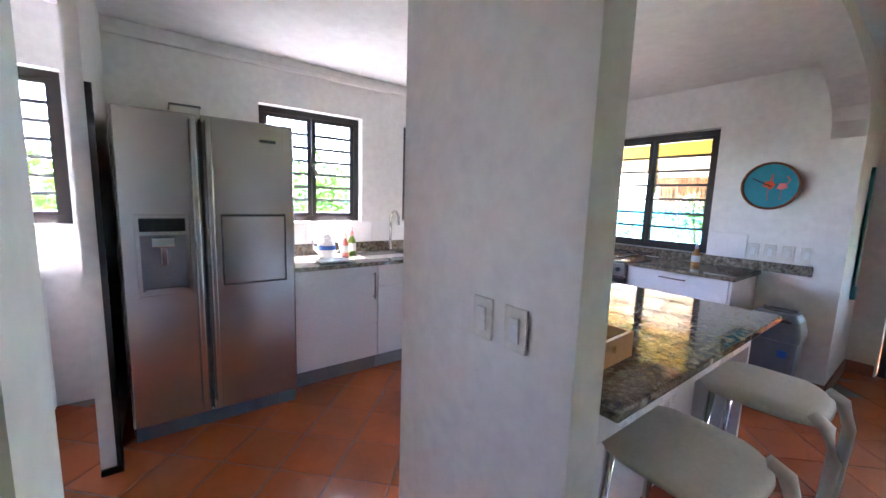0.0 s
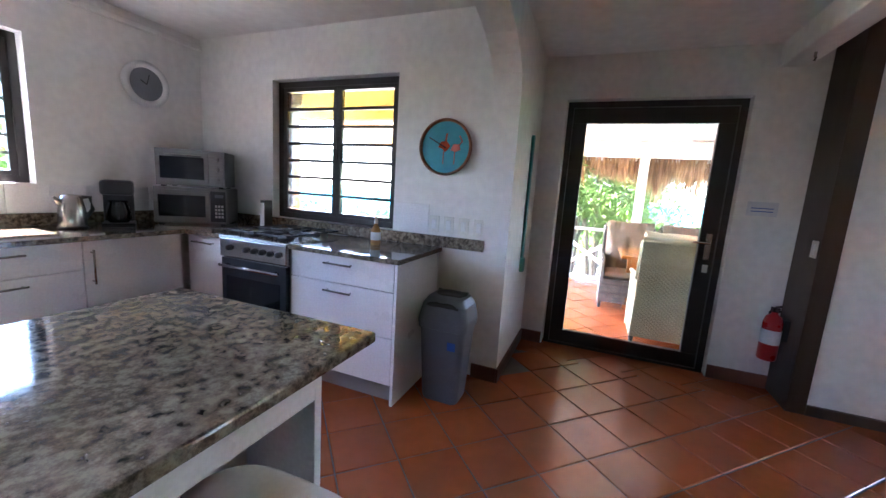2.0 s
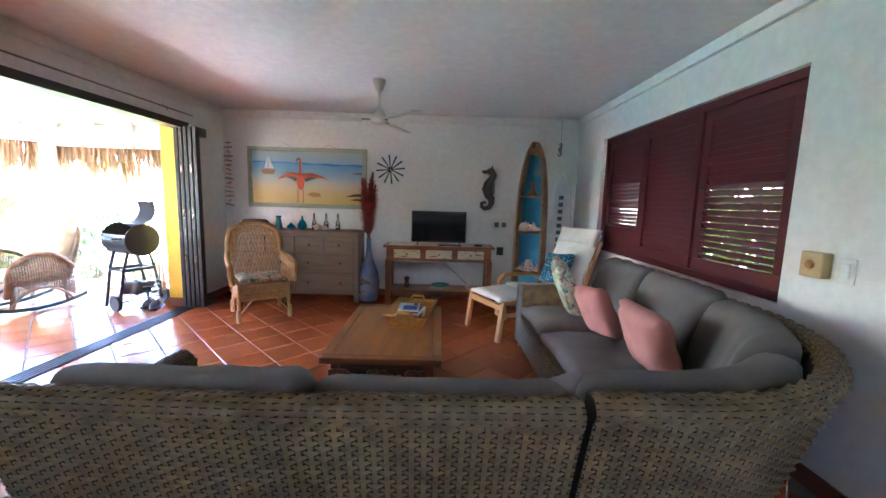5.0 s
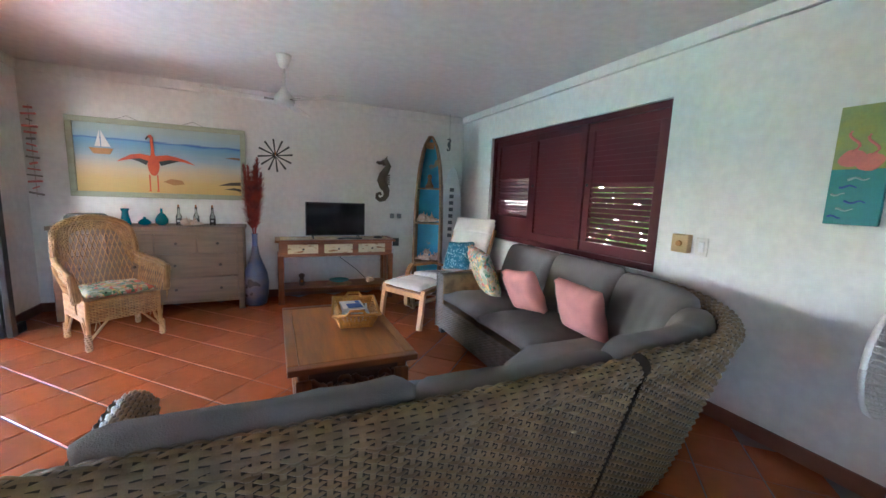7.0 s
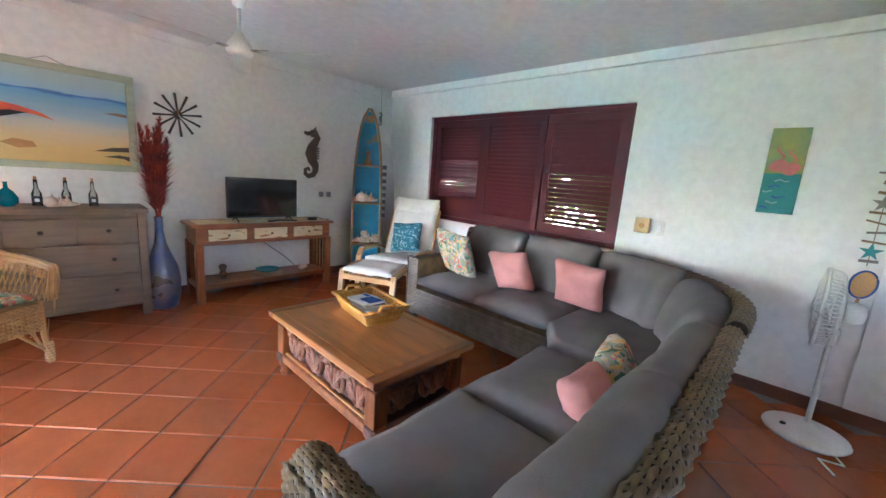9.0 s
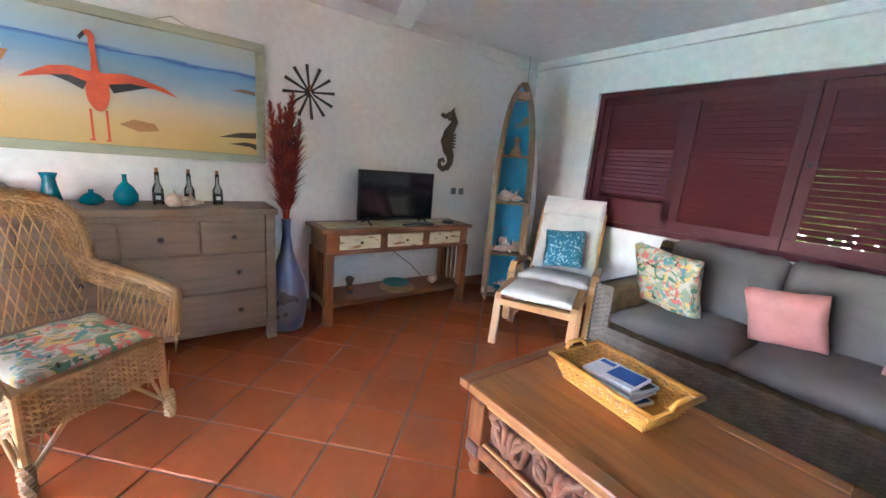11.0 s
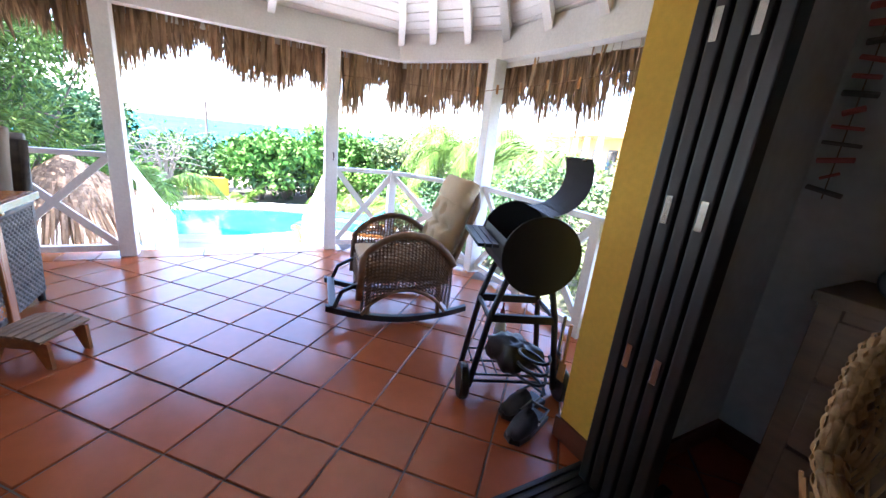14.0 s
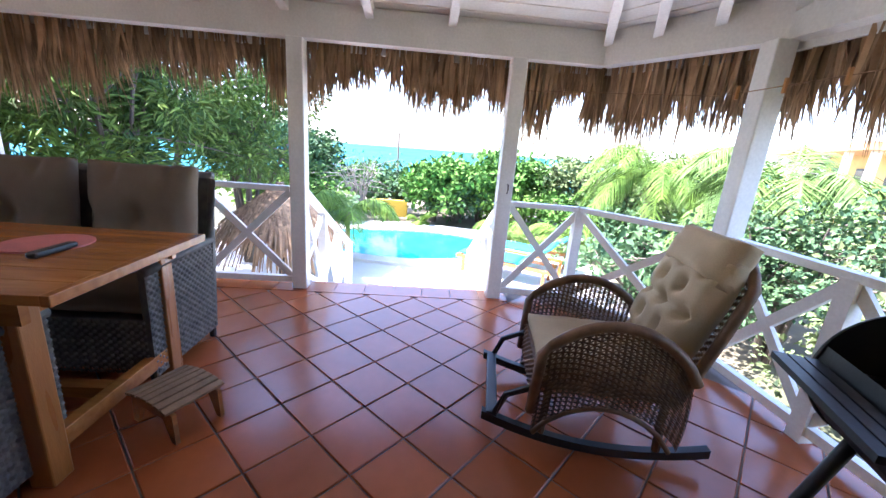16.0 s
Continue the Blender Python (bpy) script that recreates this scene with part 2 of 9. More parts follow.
DRIFT = mat("driftwood", (0.34, 0.20, 0.10), 0.7, col2=(0.22, 0.125, 0.06), scale=6, stretch=(2, 2, 8), bump=0.5, bscale=40)
BRONZE = mat("brown_carved_wood", (0.10, 0.065, 0.04), 0.5, col2=(0.06, 0.04, 0.025), scale=8, bump=0.4, bscale=40)
BOATBLUE = mat("blue_paint", (0.03, 0.30, 0.50), 0.6, col2=(0.02, 0.22, 0.40), scale=5, bump=0.2, wear=((0.25, 0.20, 0.13), 5, 0.62))
SHELL = mat("sea_shell", (0.75, 0.62, 0.52), 0.5, col2=(0.60, 0.38, 0.28), scale=20, bump=0.3)
PALEGREEN = mat("pale_green_frame", (0.42, 0.44, 0.31), 0.7, col2=(0.34, 0.36, 0.25), scale=6, stretch=(1, 4, 4), bump=0.4)
TEALP = mat("teal_paint", (0.02, 0.26, 0.27), 0.5, scale=6)
REDP = mat("red_enamel", (0.42, 0.015, 0.015), 0.3, scale=6, bump=0.02)
THATCH = mat("thatch", (0.46, 0.30, 0.165), 0.9, col2=(0.26, 0.16, 0.085), scale=6, bump=0, vary=0.4)
STEELBLK = mat("black_steel", (0.02, 0.02, 0.023), 0.45, 0.0, scale=8, bump=0.1)
PLAIN_WHITE = mat("plain_white", (0.8, 0.8, 0.79), 0.7, scale=4)
PAPER = mat("paper", (0.72, 0.73, 0.76), 0.8, scale=6, bump=0)
BLUEPRINT = mat("blue_print", (0.03, 0.12, 0.45), 0.7, scale=6, bump=0)
LEAF = mat("leaf_green", (0.11, 0.23, 0.035), 0.75, spec=0.2, col2=(0.055, 0.13, 0.024), scale=3, bump=0, vary=0.4)
LEAF_Y = mat("leaf_yellow_green", (0.15, 0.25, 0.035), 0.75, spec=0.2, col2=(0.085, 0.17, 0.028), scale=3, bump=0, vary=0.35)
LEAF_B = mat("leaf_blue_green", (0.10, 0.17, 0.06), 0.75, spec=0.2, col2=(0.04, 0.10, 0.05), scale=3, bump=0, vary=0.35)
BARK = mat("bark", (0.14, 0.11, 0.085), 0.9, scale=8, stretch=(3, 3, 1), bump=0.6, bscale=30)
TWIG = mat("grey_twig", (0.30, 0.26, 0.23), 0.9, scale=8, bump=0.2)
DECK = mat("pale_stone_deck", (0.72, 0.69, 0.63), 0.8, col2=(0.64, 0.61, 0.55), scale=3, bump=0.3, bscale=50)
EARTH = mat("dry_earth", (0.19, 0.155, 0.10), 0.95, col2=(0.09, 0.10, 0.045), scale=0.35, bump=0.4, bscale=4)
POOLWATER = mat("pool_water", (0.02, 0.42, 0.52), 0.07, col2=(0.03, 0.52, 0.60), scale=1.5, bump=0.25, bscale=6, rvar=0.03)
LEAF_P = mat("leaf_pale_olive", (0.20, 0.25, 0.10), 0.8, spec=0.15, col2=(0.115, 0.155, 0.06), scale=3, bump=0, vary=0.35)
LEAF_L = mat("leaf_bright", (0.145, 0.23, 0.045), 0.7, spec=0.2, col2=(0.065, 0.125, 0.03), scale=3, bump=0, vary=0.4)
SEA = mat("sea", (0.01, 0.12, 0.17), 0.6, spec=0.1, col2=(0.012, 0.17, 0.21), scale=0.01, bump=0.2, bscale=0.5)
LOUNGE = mat("turquoise_mat", (0.02, 0.30, 0.40), 0.8, scale=5)
LAMPGLASS = mat("opal_glass", (0.72, 0.70, 0.64), 0.3, scale=5, bump=0)

# ---- mesh helpers ----
def part(name, bm, material, parent=None, label="", smooth=False, kind=""):
    me = bpy.data.meshes.new(name)
    bm.normal_update()
    bm.to_mesh(me)
    bm.free()
    me.materials.append(material)
    if smooth:
        me.polygons.foreach_set("use_smooth", [True] * len(me.polygons))
    ob = new(name, me)
    if parent is not None:
        ob.parent = parent
    return tagged(ob, label, kind=kind)


def raw(name, verts, faces, material, parent=None, label="", kind="", smooth=False):
    me = bpy.data.meshes.new(name)
    me.from_pydata(verts, [], faces)
    me.materials.append(material)
    if smooth:
        me.polygons.foreach_set("use_smooth", [True] * len(me.polygons))
    ob = new(name, me)
    if parent is not None:
        ob.parent = parent
    return tagged(ob, label, kind=kind)


def thing(name, label, category, m=None, group="", kind=""):
    ob = new(name)
    ob.empty_display_size = 0.1
    if m is not None:
        ob.matrix_basis = m
    return tagged(ob, label, category, group, kind)


def B(*boxes, bevel=0.0):
    """Boxes x0, x1, y0, y1, z0, z1 in one bmesh."""
    bm = bmesh.new()
    for x0, x1, y0, y1, z0, z1 in boxes:
        v = [bm.verts.new((x, y, z)) for x in (x0, x1) for y in (y0, y1) for z in (z0, z1)]
        for f in ((0, 1, 3, 2), (4, 6, 7, 5), (0, 4, 5, 1), (2, 3, 7, 6), (0, 2, 6, 4), (1, 5, 7, 3)):
            bm.faces.new([v[i] for i in f])
    bmesh.ops.recalc_face_normals(bm, faces=bm.faces)
    if bevel:
        bmesh.ops.bevel(bm, geom=bm.edges[:], offset=bevel, segments=2, affect="EDGES", profile=0.5)
    return bm


def tube(bm, pts, r, n=8, r2=None, caps=True):
    """A round bar along points, tapering from r to r2."""
    pts = [Vector(p) for p in pts]
    rings = []
    for i, p in enumerate(pts):
        d = (pts[min(i + 1, len(pts) - 1)] - pts[max(i - 1, 0)]).normalized()
        a = d.cross((0, 0, 1) if abs(d.z) < 0.9 else (1, 0, 0)).normalized()
        b = d.cross(a)
        rad = r if r2 is None else r + (r2 - r) * i / (len(pts) - 1)
        rings.append([bm.verts.new(p + (a * math.cos(2 * math.pi * k / n) + b * math.sin(2 * math.pi * k / n)) * rad) for k in range(n)])
    for u, v in zip(rings, rings[1:]):
        for k in range(n):
            bm.faces.new((u[k], u[(k + 1) % n], v[(k + 1) % n], v[k]))
    if caps:
        bm.faces.new(rings[0][::-1])
        bm.faces.new(rings[-1])
    return bm


def bar(pts, r, n=8, r2=None):
    return tube(bmesh.new(), pts, r, n, r2)


def plank(p0, p1, w, h, up=(0, 0, 1)):
    """A squared timber from p0 to p1, w wide and h deep."""
    bm = bmesh.new()
    p0, p1 = Vector(p0), Vector(p1)
    d = (p1 - p0).normalized()
    s = d.cross(Vector(up)).normalized()
    t = s.cross(d)
    q = [[bm.verts.new(p + s * a * w / 2 + t * b * h / 2) for a, b in ((-1, -1), (1, -1), (1, 1), (-1, 1))] for p in (p0, p1)]
    for k in range(4):
        bm.faces.new((q[0][k], q[0][(k + 1) % 4], q[1][(k + 1) % 4], q[1][k]))
    bm.faces.new(q[0][::-1])
    bm.faces.new(q[1])
    bmesh.ops.recalc_face_normals(bm, faces=bm.faces)
    return bm


def lathe(profile, n=28, bm=None, at=(0, 0, 0)):
    """A turned shape from (radius, height) pairs."""
    bm = bm or bmesh.new()
    rings = []
    for r, z in profile:
        rings.append([bm.verts.new((at[0] + max(r, 0.0005) * math.cos(2 * math.pi * k / n), at[1] + max(r, 0.0005) * math.sin(2 * math.pi * k / n), at[2] + z)) for k in range(n)])
    for u, v in zip(rings, rings[1:]):
        for k in range(n):
            bm.faces.new((u[k], u[(k + 1) % n], v[(k + 1) % n], v[k]))
    bm.faces.new(rings[0][::-1])
    bm.faces.new(rings[-1])
    return bm


def slab(outline, z0, z1, bevel=0.0):
    """A flat piece with the outline of (x, y) pairs."""
    bm = bmesh.new()
    lo = [bm.verts.new((x, y, z0)) for x, y in outline]
    hi = [bm.verts.new((x, y, z1)) for x, y in outline]
    bm.faces.new(lo[::-1])
    bm.faces.new(hi)
    for k in range(len(lo)):
        bm.faces.new((lo[k], lo[(k + 1) % len(lo)], hi[(k + 1) % len(lo)], hi[k]))
    bmesh.ops.recalc_face_normals(bm, faces=bm.faces)
    if bevel:
        es = [e for e in bm.edges if abs(e.verts[0].co.z - e.verts[1].co.z) < 1e-6]
        bmesh.ops.bevel(bm, geom=es, offset=bevel, segments=2, affect="EDGES", profile=0.5)
    return bm


def upright(outline, d0, d1, plane="x", bevel=0.0):
    """A flat piece standing up: outline of (along, z) pairs, from d0 to d1 across."""
    bm = slab(outline, d0, d1, bevel)
    for v in bm.verts:
        a, z, d = v.co
        v.co = (d, a, z) if plane == "x" else (a, d, z)
    bmesh.ops.recalc_face_normals(bm, faces=bm.faces)
    return bm


def cushion(w, d, h, puff=0.25, n=10, sag=0.0):
    """A stuffed pad, w by d by h, centred, its edges drawn in."""
    bm = bmesh.new()
    grid = {}
    for s in (1, -1):
        for i in range(n + 1):
            for j in range(n + 1):
                u, v = 2 * i / n - 1, 2 * j / n - 1
                edge = max(abs(u), abs(v)) >= 1
                th = (h / 2) * (0.32 + 0.68 * ((1 - u**4) * (1 - v**4)) ** 0.5)
                pull = 1 - puff * 0.12 * (1 - abs(u)) * (abs(v) > 0.99) - puff * 0.12 * (1 - abs(v)) * (abs(u) > 0.99)
                wob = 0.008 * noise.noise((u * 2.1 + w * 9, v * 2.3 + d * 7, s))
                grid[s, i, j] = bm.verts.new((u * w / 2 * pull, v * d / 2 * pull, s * (th + wob) - sag * (1 - u * u) * (1 - v * v)))
        for i in range(n):
            for j in range(n):
                q = [grid[s, i, j], grid[s, i + 1, j], grid[s, i + 1, j + 1], grid[s, i, j + 1]]
                bm.faces.new(q if s > 0 else q[::-1])
    ring = [(i, 0) for i in range(n)] + [(n, j) for j in range(n)] + [(i, n) for i in range(n, 0, -1)] + [(0, j) for j in range(n, 0, -1)]
    for a, b in zip(ring, ring[1:] + ring[:1]):
        bm.faces.new((grid[-1, a[0], a[1]], grid[-1, b[0], b[1]], grid[1, b[0], b[1]], grid[1, a[0], a[1]]))
    return bm


def moved(bm, m):
    bmesh.ops.transform(bm, matrix=m, verts=bm.verts[:])
    return bm


def joined(*bms):
    base = bms[0]
    for b in bms[1:]:
        me = bpy.data.meshes.new("tmp")
        b.to_mesh(me)
        b.free()
        base.from_mesh(me)
        bpy.data.meshes.remove(me)
    return base


def woven(surface, rows, cols, name, material, parent, amp=0.004, fill=0.46, label="", stakes=True):
    """Basket weave on surface(u, v) -> (point, normal): strands along u that pass over and under stakes along v."""
    verts, faces = [], []
    n = 4 * cols
    for r in range(rows):
        base = len(verts)
        v0 = (r + 0.5) / rows
        for c in range(n + 1):
            wave = math.sin(math.pi * (c / 4 + r))
            off = amp * (0.1 + 1.3 * wave)
            half = fill * (0.88 + 0.12 * wave)
            for dv, lift in ((-half, -0.5), (0, 0.6), (half, -0.5)):
                p, nrm = surface(c / n, min(1, max(0, v0 + dv / rows)))
                verts.append(p + nrm * (off + amp * lift))
        for c in range(n):
            for k in (0, 1):
                a = base + 3 * c + k
                faces.append((a, a + 3, a + 4, a + 1))
    if stakes:
        for c in range(cols):
            base = len(verts)
            for r in range(7):
                for du in (-0.22, 0.22):
                    p, nrm = surface(min(1, (c + 0.5 + du) / cols), r / 6)
                    verts.append(p + nrm * amp * 0.1)
            for r in range(6):
                a = base + 2 * r
                faces.append((a, a + 1, a + 3, a + 2))
    return raw(name, verts, faces, material, parent, label, kind="stuff", smooth=True)


def text_on(words, size, m, material, parent, name="lettering"):
    cu = bpy.data.curves.new(name, "FONT")
    cu.body, cu.size, cu.align_x, cu.align_y, cu.extrude = words, size, "CENTER", "CENTER", 0.0005
    tmp = new("tmp_text", cu)
    me = bpy.data.meshes.new_from_object(tmp)
    bpy.data.objects.remove(tmp)
    me.transform(m)
    me.materials.clear()
    me.materials.append(material)
    ob = new(name, me)
    ob.parent = parent
    return ob

# ---- structure ----
H, HK = 2.42, 2.46
def wall(name, *boxes, material=None, label="white plastered wall"):
    return tagged(part(name, B(*boxes), material or PLASTER), label, "wall", kind="structure")


def holed(a0, a1, z0, z1, holes):
    """The pieces (a0, a1, z0, z1) of a wall stretch with rectangular openings."""
    out, x = [], a0
    for h0, h1, b, t in sorted(holes):
        out.append((x, h0, z0, z1))
        if b > z0:
            out.append((h0, h1, z0, b))
        if t < z1:
            out.append((h0, h1, t, z1))
        x = h1
    out.append((x, a1, z0, z1))
    return [p for p in out if p[1] - p[0] > 1e-4]


floor_slab = tagged(part("floor", B((-0.30, 7.6, -3.4, 6.3, -0.25, -0.006)), GROUT), "diagonally laid terracotta tile floor with dark grout", "floor", kind="structure")
terrace_outline = [(-0.30, -3.4), (-3.40, -3.4), (-3.40, 5.60), (-2.38, 6.24), (-0.30, 6.3)]
terrace = tagged(part("terrace_floor", slab(terrace_outline, -0.25, -0.006), GROUT), "diagonally laid terracotta terrace floor", "floor", kind="structure")

# living room
wall("wall_north", (-0.3, 4.95, 6.0, 6.22, 0, 2.7))
wall("wall_west_lintel", (-0.17, 0.02, 2.95, 5.36, 2.10, 2.7), (-0.17, 0.02, 5.36, 6.0, 0, 2.7), label="white wall above the folding doors")
wall("wall_west_panel", (-0.16, 0.045, 1.69, 2.93, 0.07, 2.7), label="plain white wall panel framed in dark wood")
trimw = tagged(part("trim_panel", B((-0.3, 0.055, 1.585, 1.688, 0, 2.42), (-0.1, 0.06, 1.688, 2.95, 0, 0.068), (-0.1, 0.056, 2.932, 2.958, 0.068, 2.42), (0.0, 0.052, 1.688, 2.932, 2.385, 2.42)), DARKWOOD), "dark stained wooden frame round the wall panel", "trim", kind="structure")
wall("wall_east", *[(4.7, 4.95, a, b, c, d) for a, b, c, d in holed(1.30, 6.0, 0, 2.7, [(2.83, 5.21, 0.82, 2.05)])])
wall("wall_east_pilaster", (4.69, 5.0, 1.09, 1.30, 0, 2.7), (5.0, 7.6, 1.09, 1.30, 0, 2.7))
tagged(part("trim_cornice", B((4.66, 4.7, 1.3, 6.0, 2.335, 2.42), (0.02, 4.66, 5.97, 6.0, 2.32, 2.42), (0.02, 0.045, 2.97, 5.97, 2.33, 2.42), bevel=0.008), PLASTER), "shallow plaster ledge below the ceiling", "trim", kind="structure")
# hall and corridor
wall("wall_door", *[(-0.47, -0.27, a, b, c, d) for a, b, c, d in holed(-0.24, 1.70, 0, 2.7, [(-0.05, 1.20, 0, 2.09)])], label="white wall round the glazed door")
wall("wall_arch_end", (-0.47, 0.64, -0.42, -0.24, 0, 2.7), label="white plastered pier below the arch")
wall("wall_corridor_end", (7.6, 7.8, -3.4, 1.3, 0, 2.7))
wall("wall_pier", (4.66, 7.6, -0.33, -0.2, 0, 2.7))
wall("wall_pillar", (3.74, 3.86, -1.01, -0.28, 0, 2.7), label="white plastered wall end with two switches")
wall("wall_fridge_side", (4.80, 4.86, -3.12, -2.17, 0, 2.7))
tagged(part("trim_fridge_panel", B((4.776, 4.80, -2.19, -2.165, 0.0, 1.86), (4.776, 4.86, -2.165, -2.15, 0, 0.03)), BLACKPL), "narrow black edge strip beside the refrigerator", "trim", kind="structure")
# kitchen
wall("wall_kitchen_south", *[(a, b, -3.32, -3.12, c, d) for a, b, c, d in holed(0.43, 7.6, 0, 2.7, [(1.775, 2.615, 1.17, 2.095), (3.05, 3.91, 1.17, 2.095), (5.0, 5.86, 1.17, 2.095)])])
wall("wall_kitchen_west", *[(0.43, 0.63, a, b, c, d) for a, b, c, d in holed(-3.12, -0.42, 0, 2.7, [(-2.28, -1.11, 0.98, 2.09)])])
tagged(part("trim_kitchen_ledge", B((0.63, 4.8, -3.12, -3.09, 2.36, 2.40), bevel=0.006), PLASTER), "shallow plaster ledge below the kitchen ceiling", "trim", kind="structure")


def arch(name, x0, x1, y0, y1, spring, rise, top, ax="x"):
    """An arched beam between two piers."""
    n, pts = 16, []
    for k in range(n + 1):
        a = math.pi * k / n
        pts.append((x0 + (x1 - x0) * (1 - math.cos(a)) / 2, spring + rise * math.sin(a) ** 0.8))
    bm = bmesh.new()
    for s, t in zip(pts, pts[1:]):
        q = [bm.verts.new((p[0], y, z)) for y in (y0, y1) for p, z in ((s, s[1]), (t, t[1]), (t, top), (s, top))]
        for f in ((0, 1, 2, 3), (4, 7, 6, 5), (0, 4, 5, 1)):
            bm.faces.new([q[i] for i in f])
    bmesh.ops.remove_doubles(bm, verts=bm.verts[:], dist=0.0005)
    bmesh.ops.recalc_face_normals(bm, faces=bm.faces)
    return tagged(part(name, bm, PLASTER), "white plastered arch between kitchen and hall", "arch", kind="structure")


arch("wall_arch", 0.64, 3.74, -0.42, -0.24, 1.92, 0.42, 2.7)
arch("wall_arch_passage", 3.86, 4.66, -0.33, -0.2, 2.02, 0.33, 2.7)
wall("wall_beam_fridge", (4.70, 4.86, -2.17, -0.33, 2.2, 2.7))
tagged(part("ceiling", B((-0.47, 7.6, -0.30, 6.0, H, H + 0.2)), CEIL), "smooth white painted ceiling", "ceiling", kind="structure")
tagged(part("ceiling_kitchen", B((0.43, 7.6, -3.32, -0.43, HK, HK + 0.2)), CEIL), "smooth white painted kitchen ceiling", "ceiling", kind="structure")
tagged(part("beam", B((-0.27, 4.7, 1.30, 1.46, 2.26, 2.42), bevel=0.01), PLASTER), "white plastered ceiling beam between hall and living room", "beam", kind="structure")
tagged(part("roof_slab", B((-0.47, 7.8, -3.4, 6.3, 2.71, 2.85)), PLASTER), "flat roof slab over the house", "roof", kind="structure")
# outer faces of the house towards the terrace
for nm, bx in (("wall_outer_side", ((-0.26, -0.172, 5.245, 6.3, 0, 2.9), (-0.172, -0.092, 5.245, 5.357, 0, 2.9))), ("wall_outer_top", ((-0.26, -0.172, 2.95, 5.243, 2.12, 2.9),)), ("wall_outer_kitchen", ((-0.72, -0.60, -3.23, -0.30, 2.02, 2.62), (-0.72, -0.36, -4.1, -3.23, 0, 2.62)))):
    tagged(part(nm, B(*bx), YELLOW), "yellow painted outer wall facing the terrace", "wall", kind="structure")
tagged(part("baseboard", B((0.02, 0.034, 5.37, 5.985, 0, 0.09), (0.02, 4.7, 5.985, 5.999, 0, 0.09), (4.686, 4.699, 1.1, 5.98, 0, 0.09), (-0.269, -0.255, 1.205, 1.58, 0, 0.10), (-0.269, -0.255, -0.235, -0.06, 0, 0.10), (-0.25, 0.653, -0.239, -0.226, 0, 0.10), (0.641, 0.655, -0.42, -0.24, 0, 0.10)), SKIRT), "low terracotta tile skirting", "baseboard", kind="structure")
tagged(part("baseboard_outer", B((-0.275, -0.261, 5.23, 6.3, 0, 0.1), (-0.261, -0.092, 5.231, 5.244, 0, 0.1)), SKIRT), "low terracotta skirting on the outer wall", "baseboard", kind="structure")


def louvre_window(name, w, h, m, blades=7, bars=BLACKFR, label="black framed louvre window with two glass sashes"):
    """Two sashes of glass blades in a black frame; built across x, centred, standing on z = 0."""
    t = thing(name, label, "window", m, kind="structure")
    f = 0.045
    part("window_frame", B((-w / 2, w / 2, -0.03, 0.03, 0, f), (-w / 2, w / 2, -0.03, 0.03, h - f, h), (-w / 2, -w / 2 + f, -0.03, 0.03, f, h - f), (w / 2 - f, w / 2, -0.03, 0.03, f, h - f)), BLACKFR, t)
    for s in (-1, 1):
        x0, x1 = (-w / 2 + f, -0.002) if s < 0 else (0.002, w / 2 - f)
        part("sash", B((x0, x1, -0.022, 0.022, f, f + 0.03), (x0, x1, -0.022, 0.022, h - f - 0.03, h - f), (x0, x0 + 0.035, -0.022, 0.022, f + 0.03, h - f - 0.03), (x1 - 0.035, x1, -0.022, 0.022, f + 0.03, h - f - 0.03)), BLACKFR, t)
        z0, z1 = f + 0.03, h - f - 0.03
        for k in range(blades):
            a, b = z0 + (z1 - z0) * k / blades, z0 + (z1 - z0) * (k + 1) / blades
            p = part("pane", B((x0 + 0.036, x1 - 0.036, -0.003, 0.003, a + 0.008, b - 0.008)), LOUVRE, t)
            p.visible_shadow = False
            if k:
                part("glazing_bar", B((x0 + 0.035, x1 - 0.035, -0.016, 0.016, a - 0.011, a + 0.011)), bars, t)
    part("handle", joined(bar([(0.0, -0.03, h * 0.52), (0.0, -0.06, h * 0.52), (0.03, -0.07, h * 0.44)], 0.008, 6), B((-0.014, 0.014, -0.032, -0.022, h * 0.45, h * 0.6))), BLACKFR, t)
    return t


louvre_window("window_1", 0.84, 0.92, pose(2.195, -3.23, 1.172, 0, 0, 180), bars=LOUVREBAR)
louvre_window("window_2", 0.86, 0.92, pose(3.48, -3.23, 1.172, 0, 0, 180), bars=LOUVREBAR)
louvre_window("window_3", 0.86, 0.92, pose(5.43, -3.23, 1.172, 0, 0, 180), bars=LOUVREBAR)
louvre_window("window_4", 1.17, 1.105, pose(0.53, -1.695, 0.982, 0, 0, 90), label="wide black framed louvre window towards the terrace")


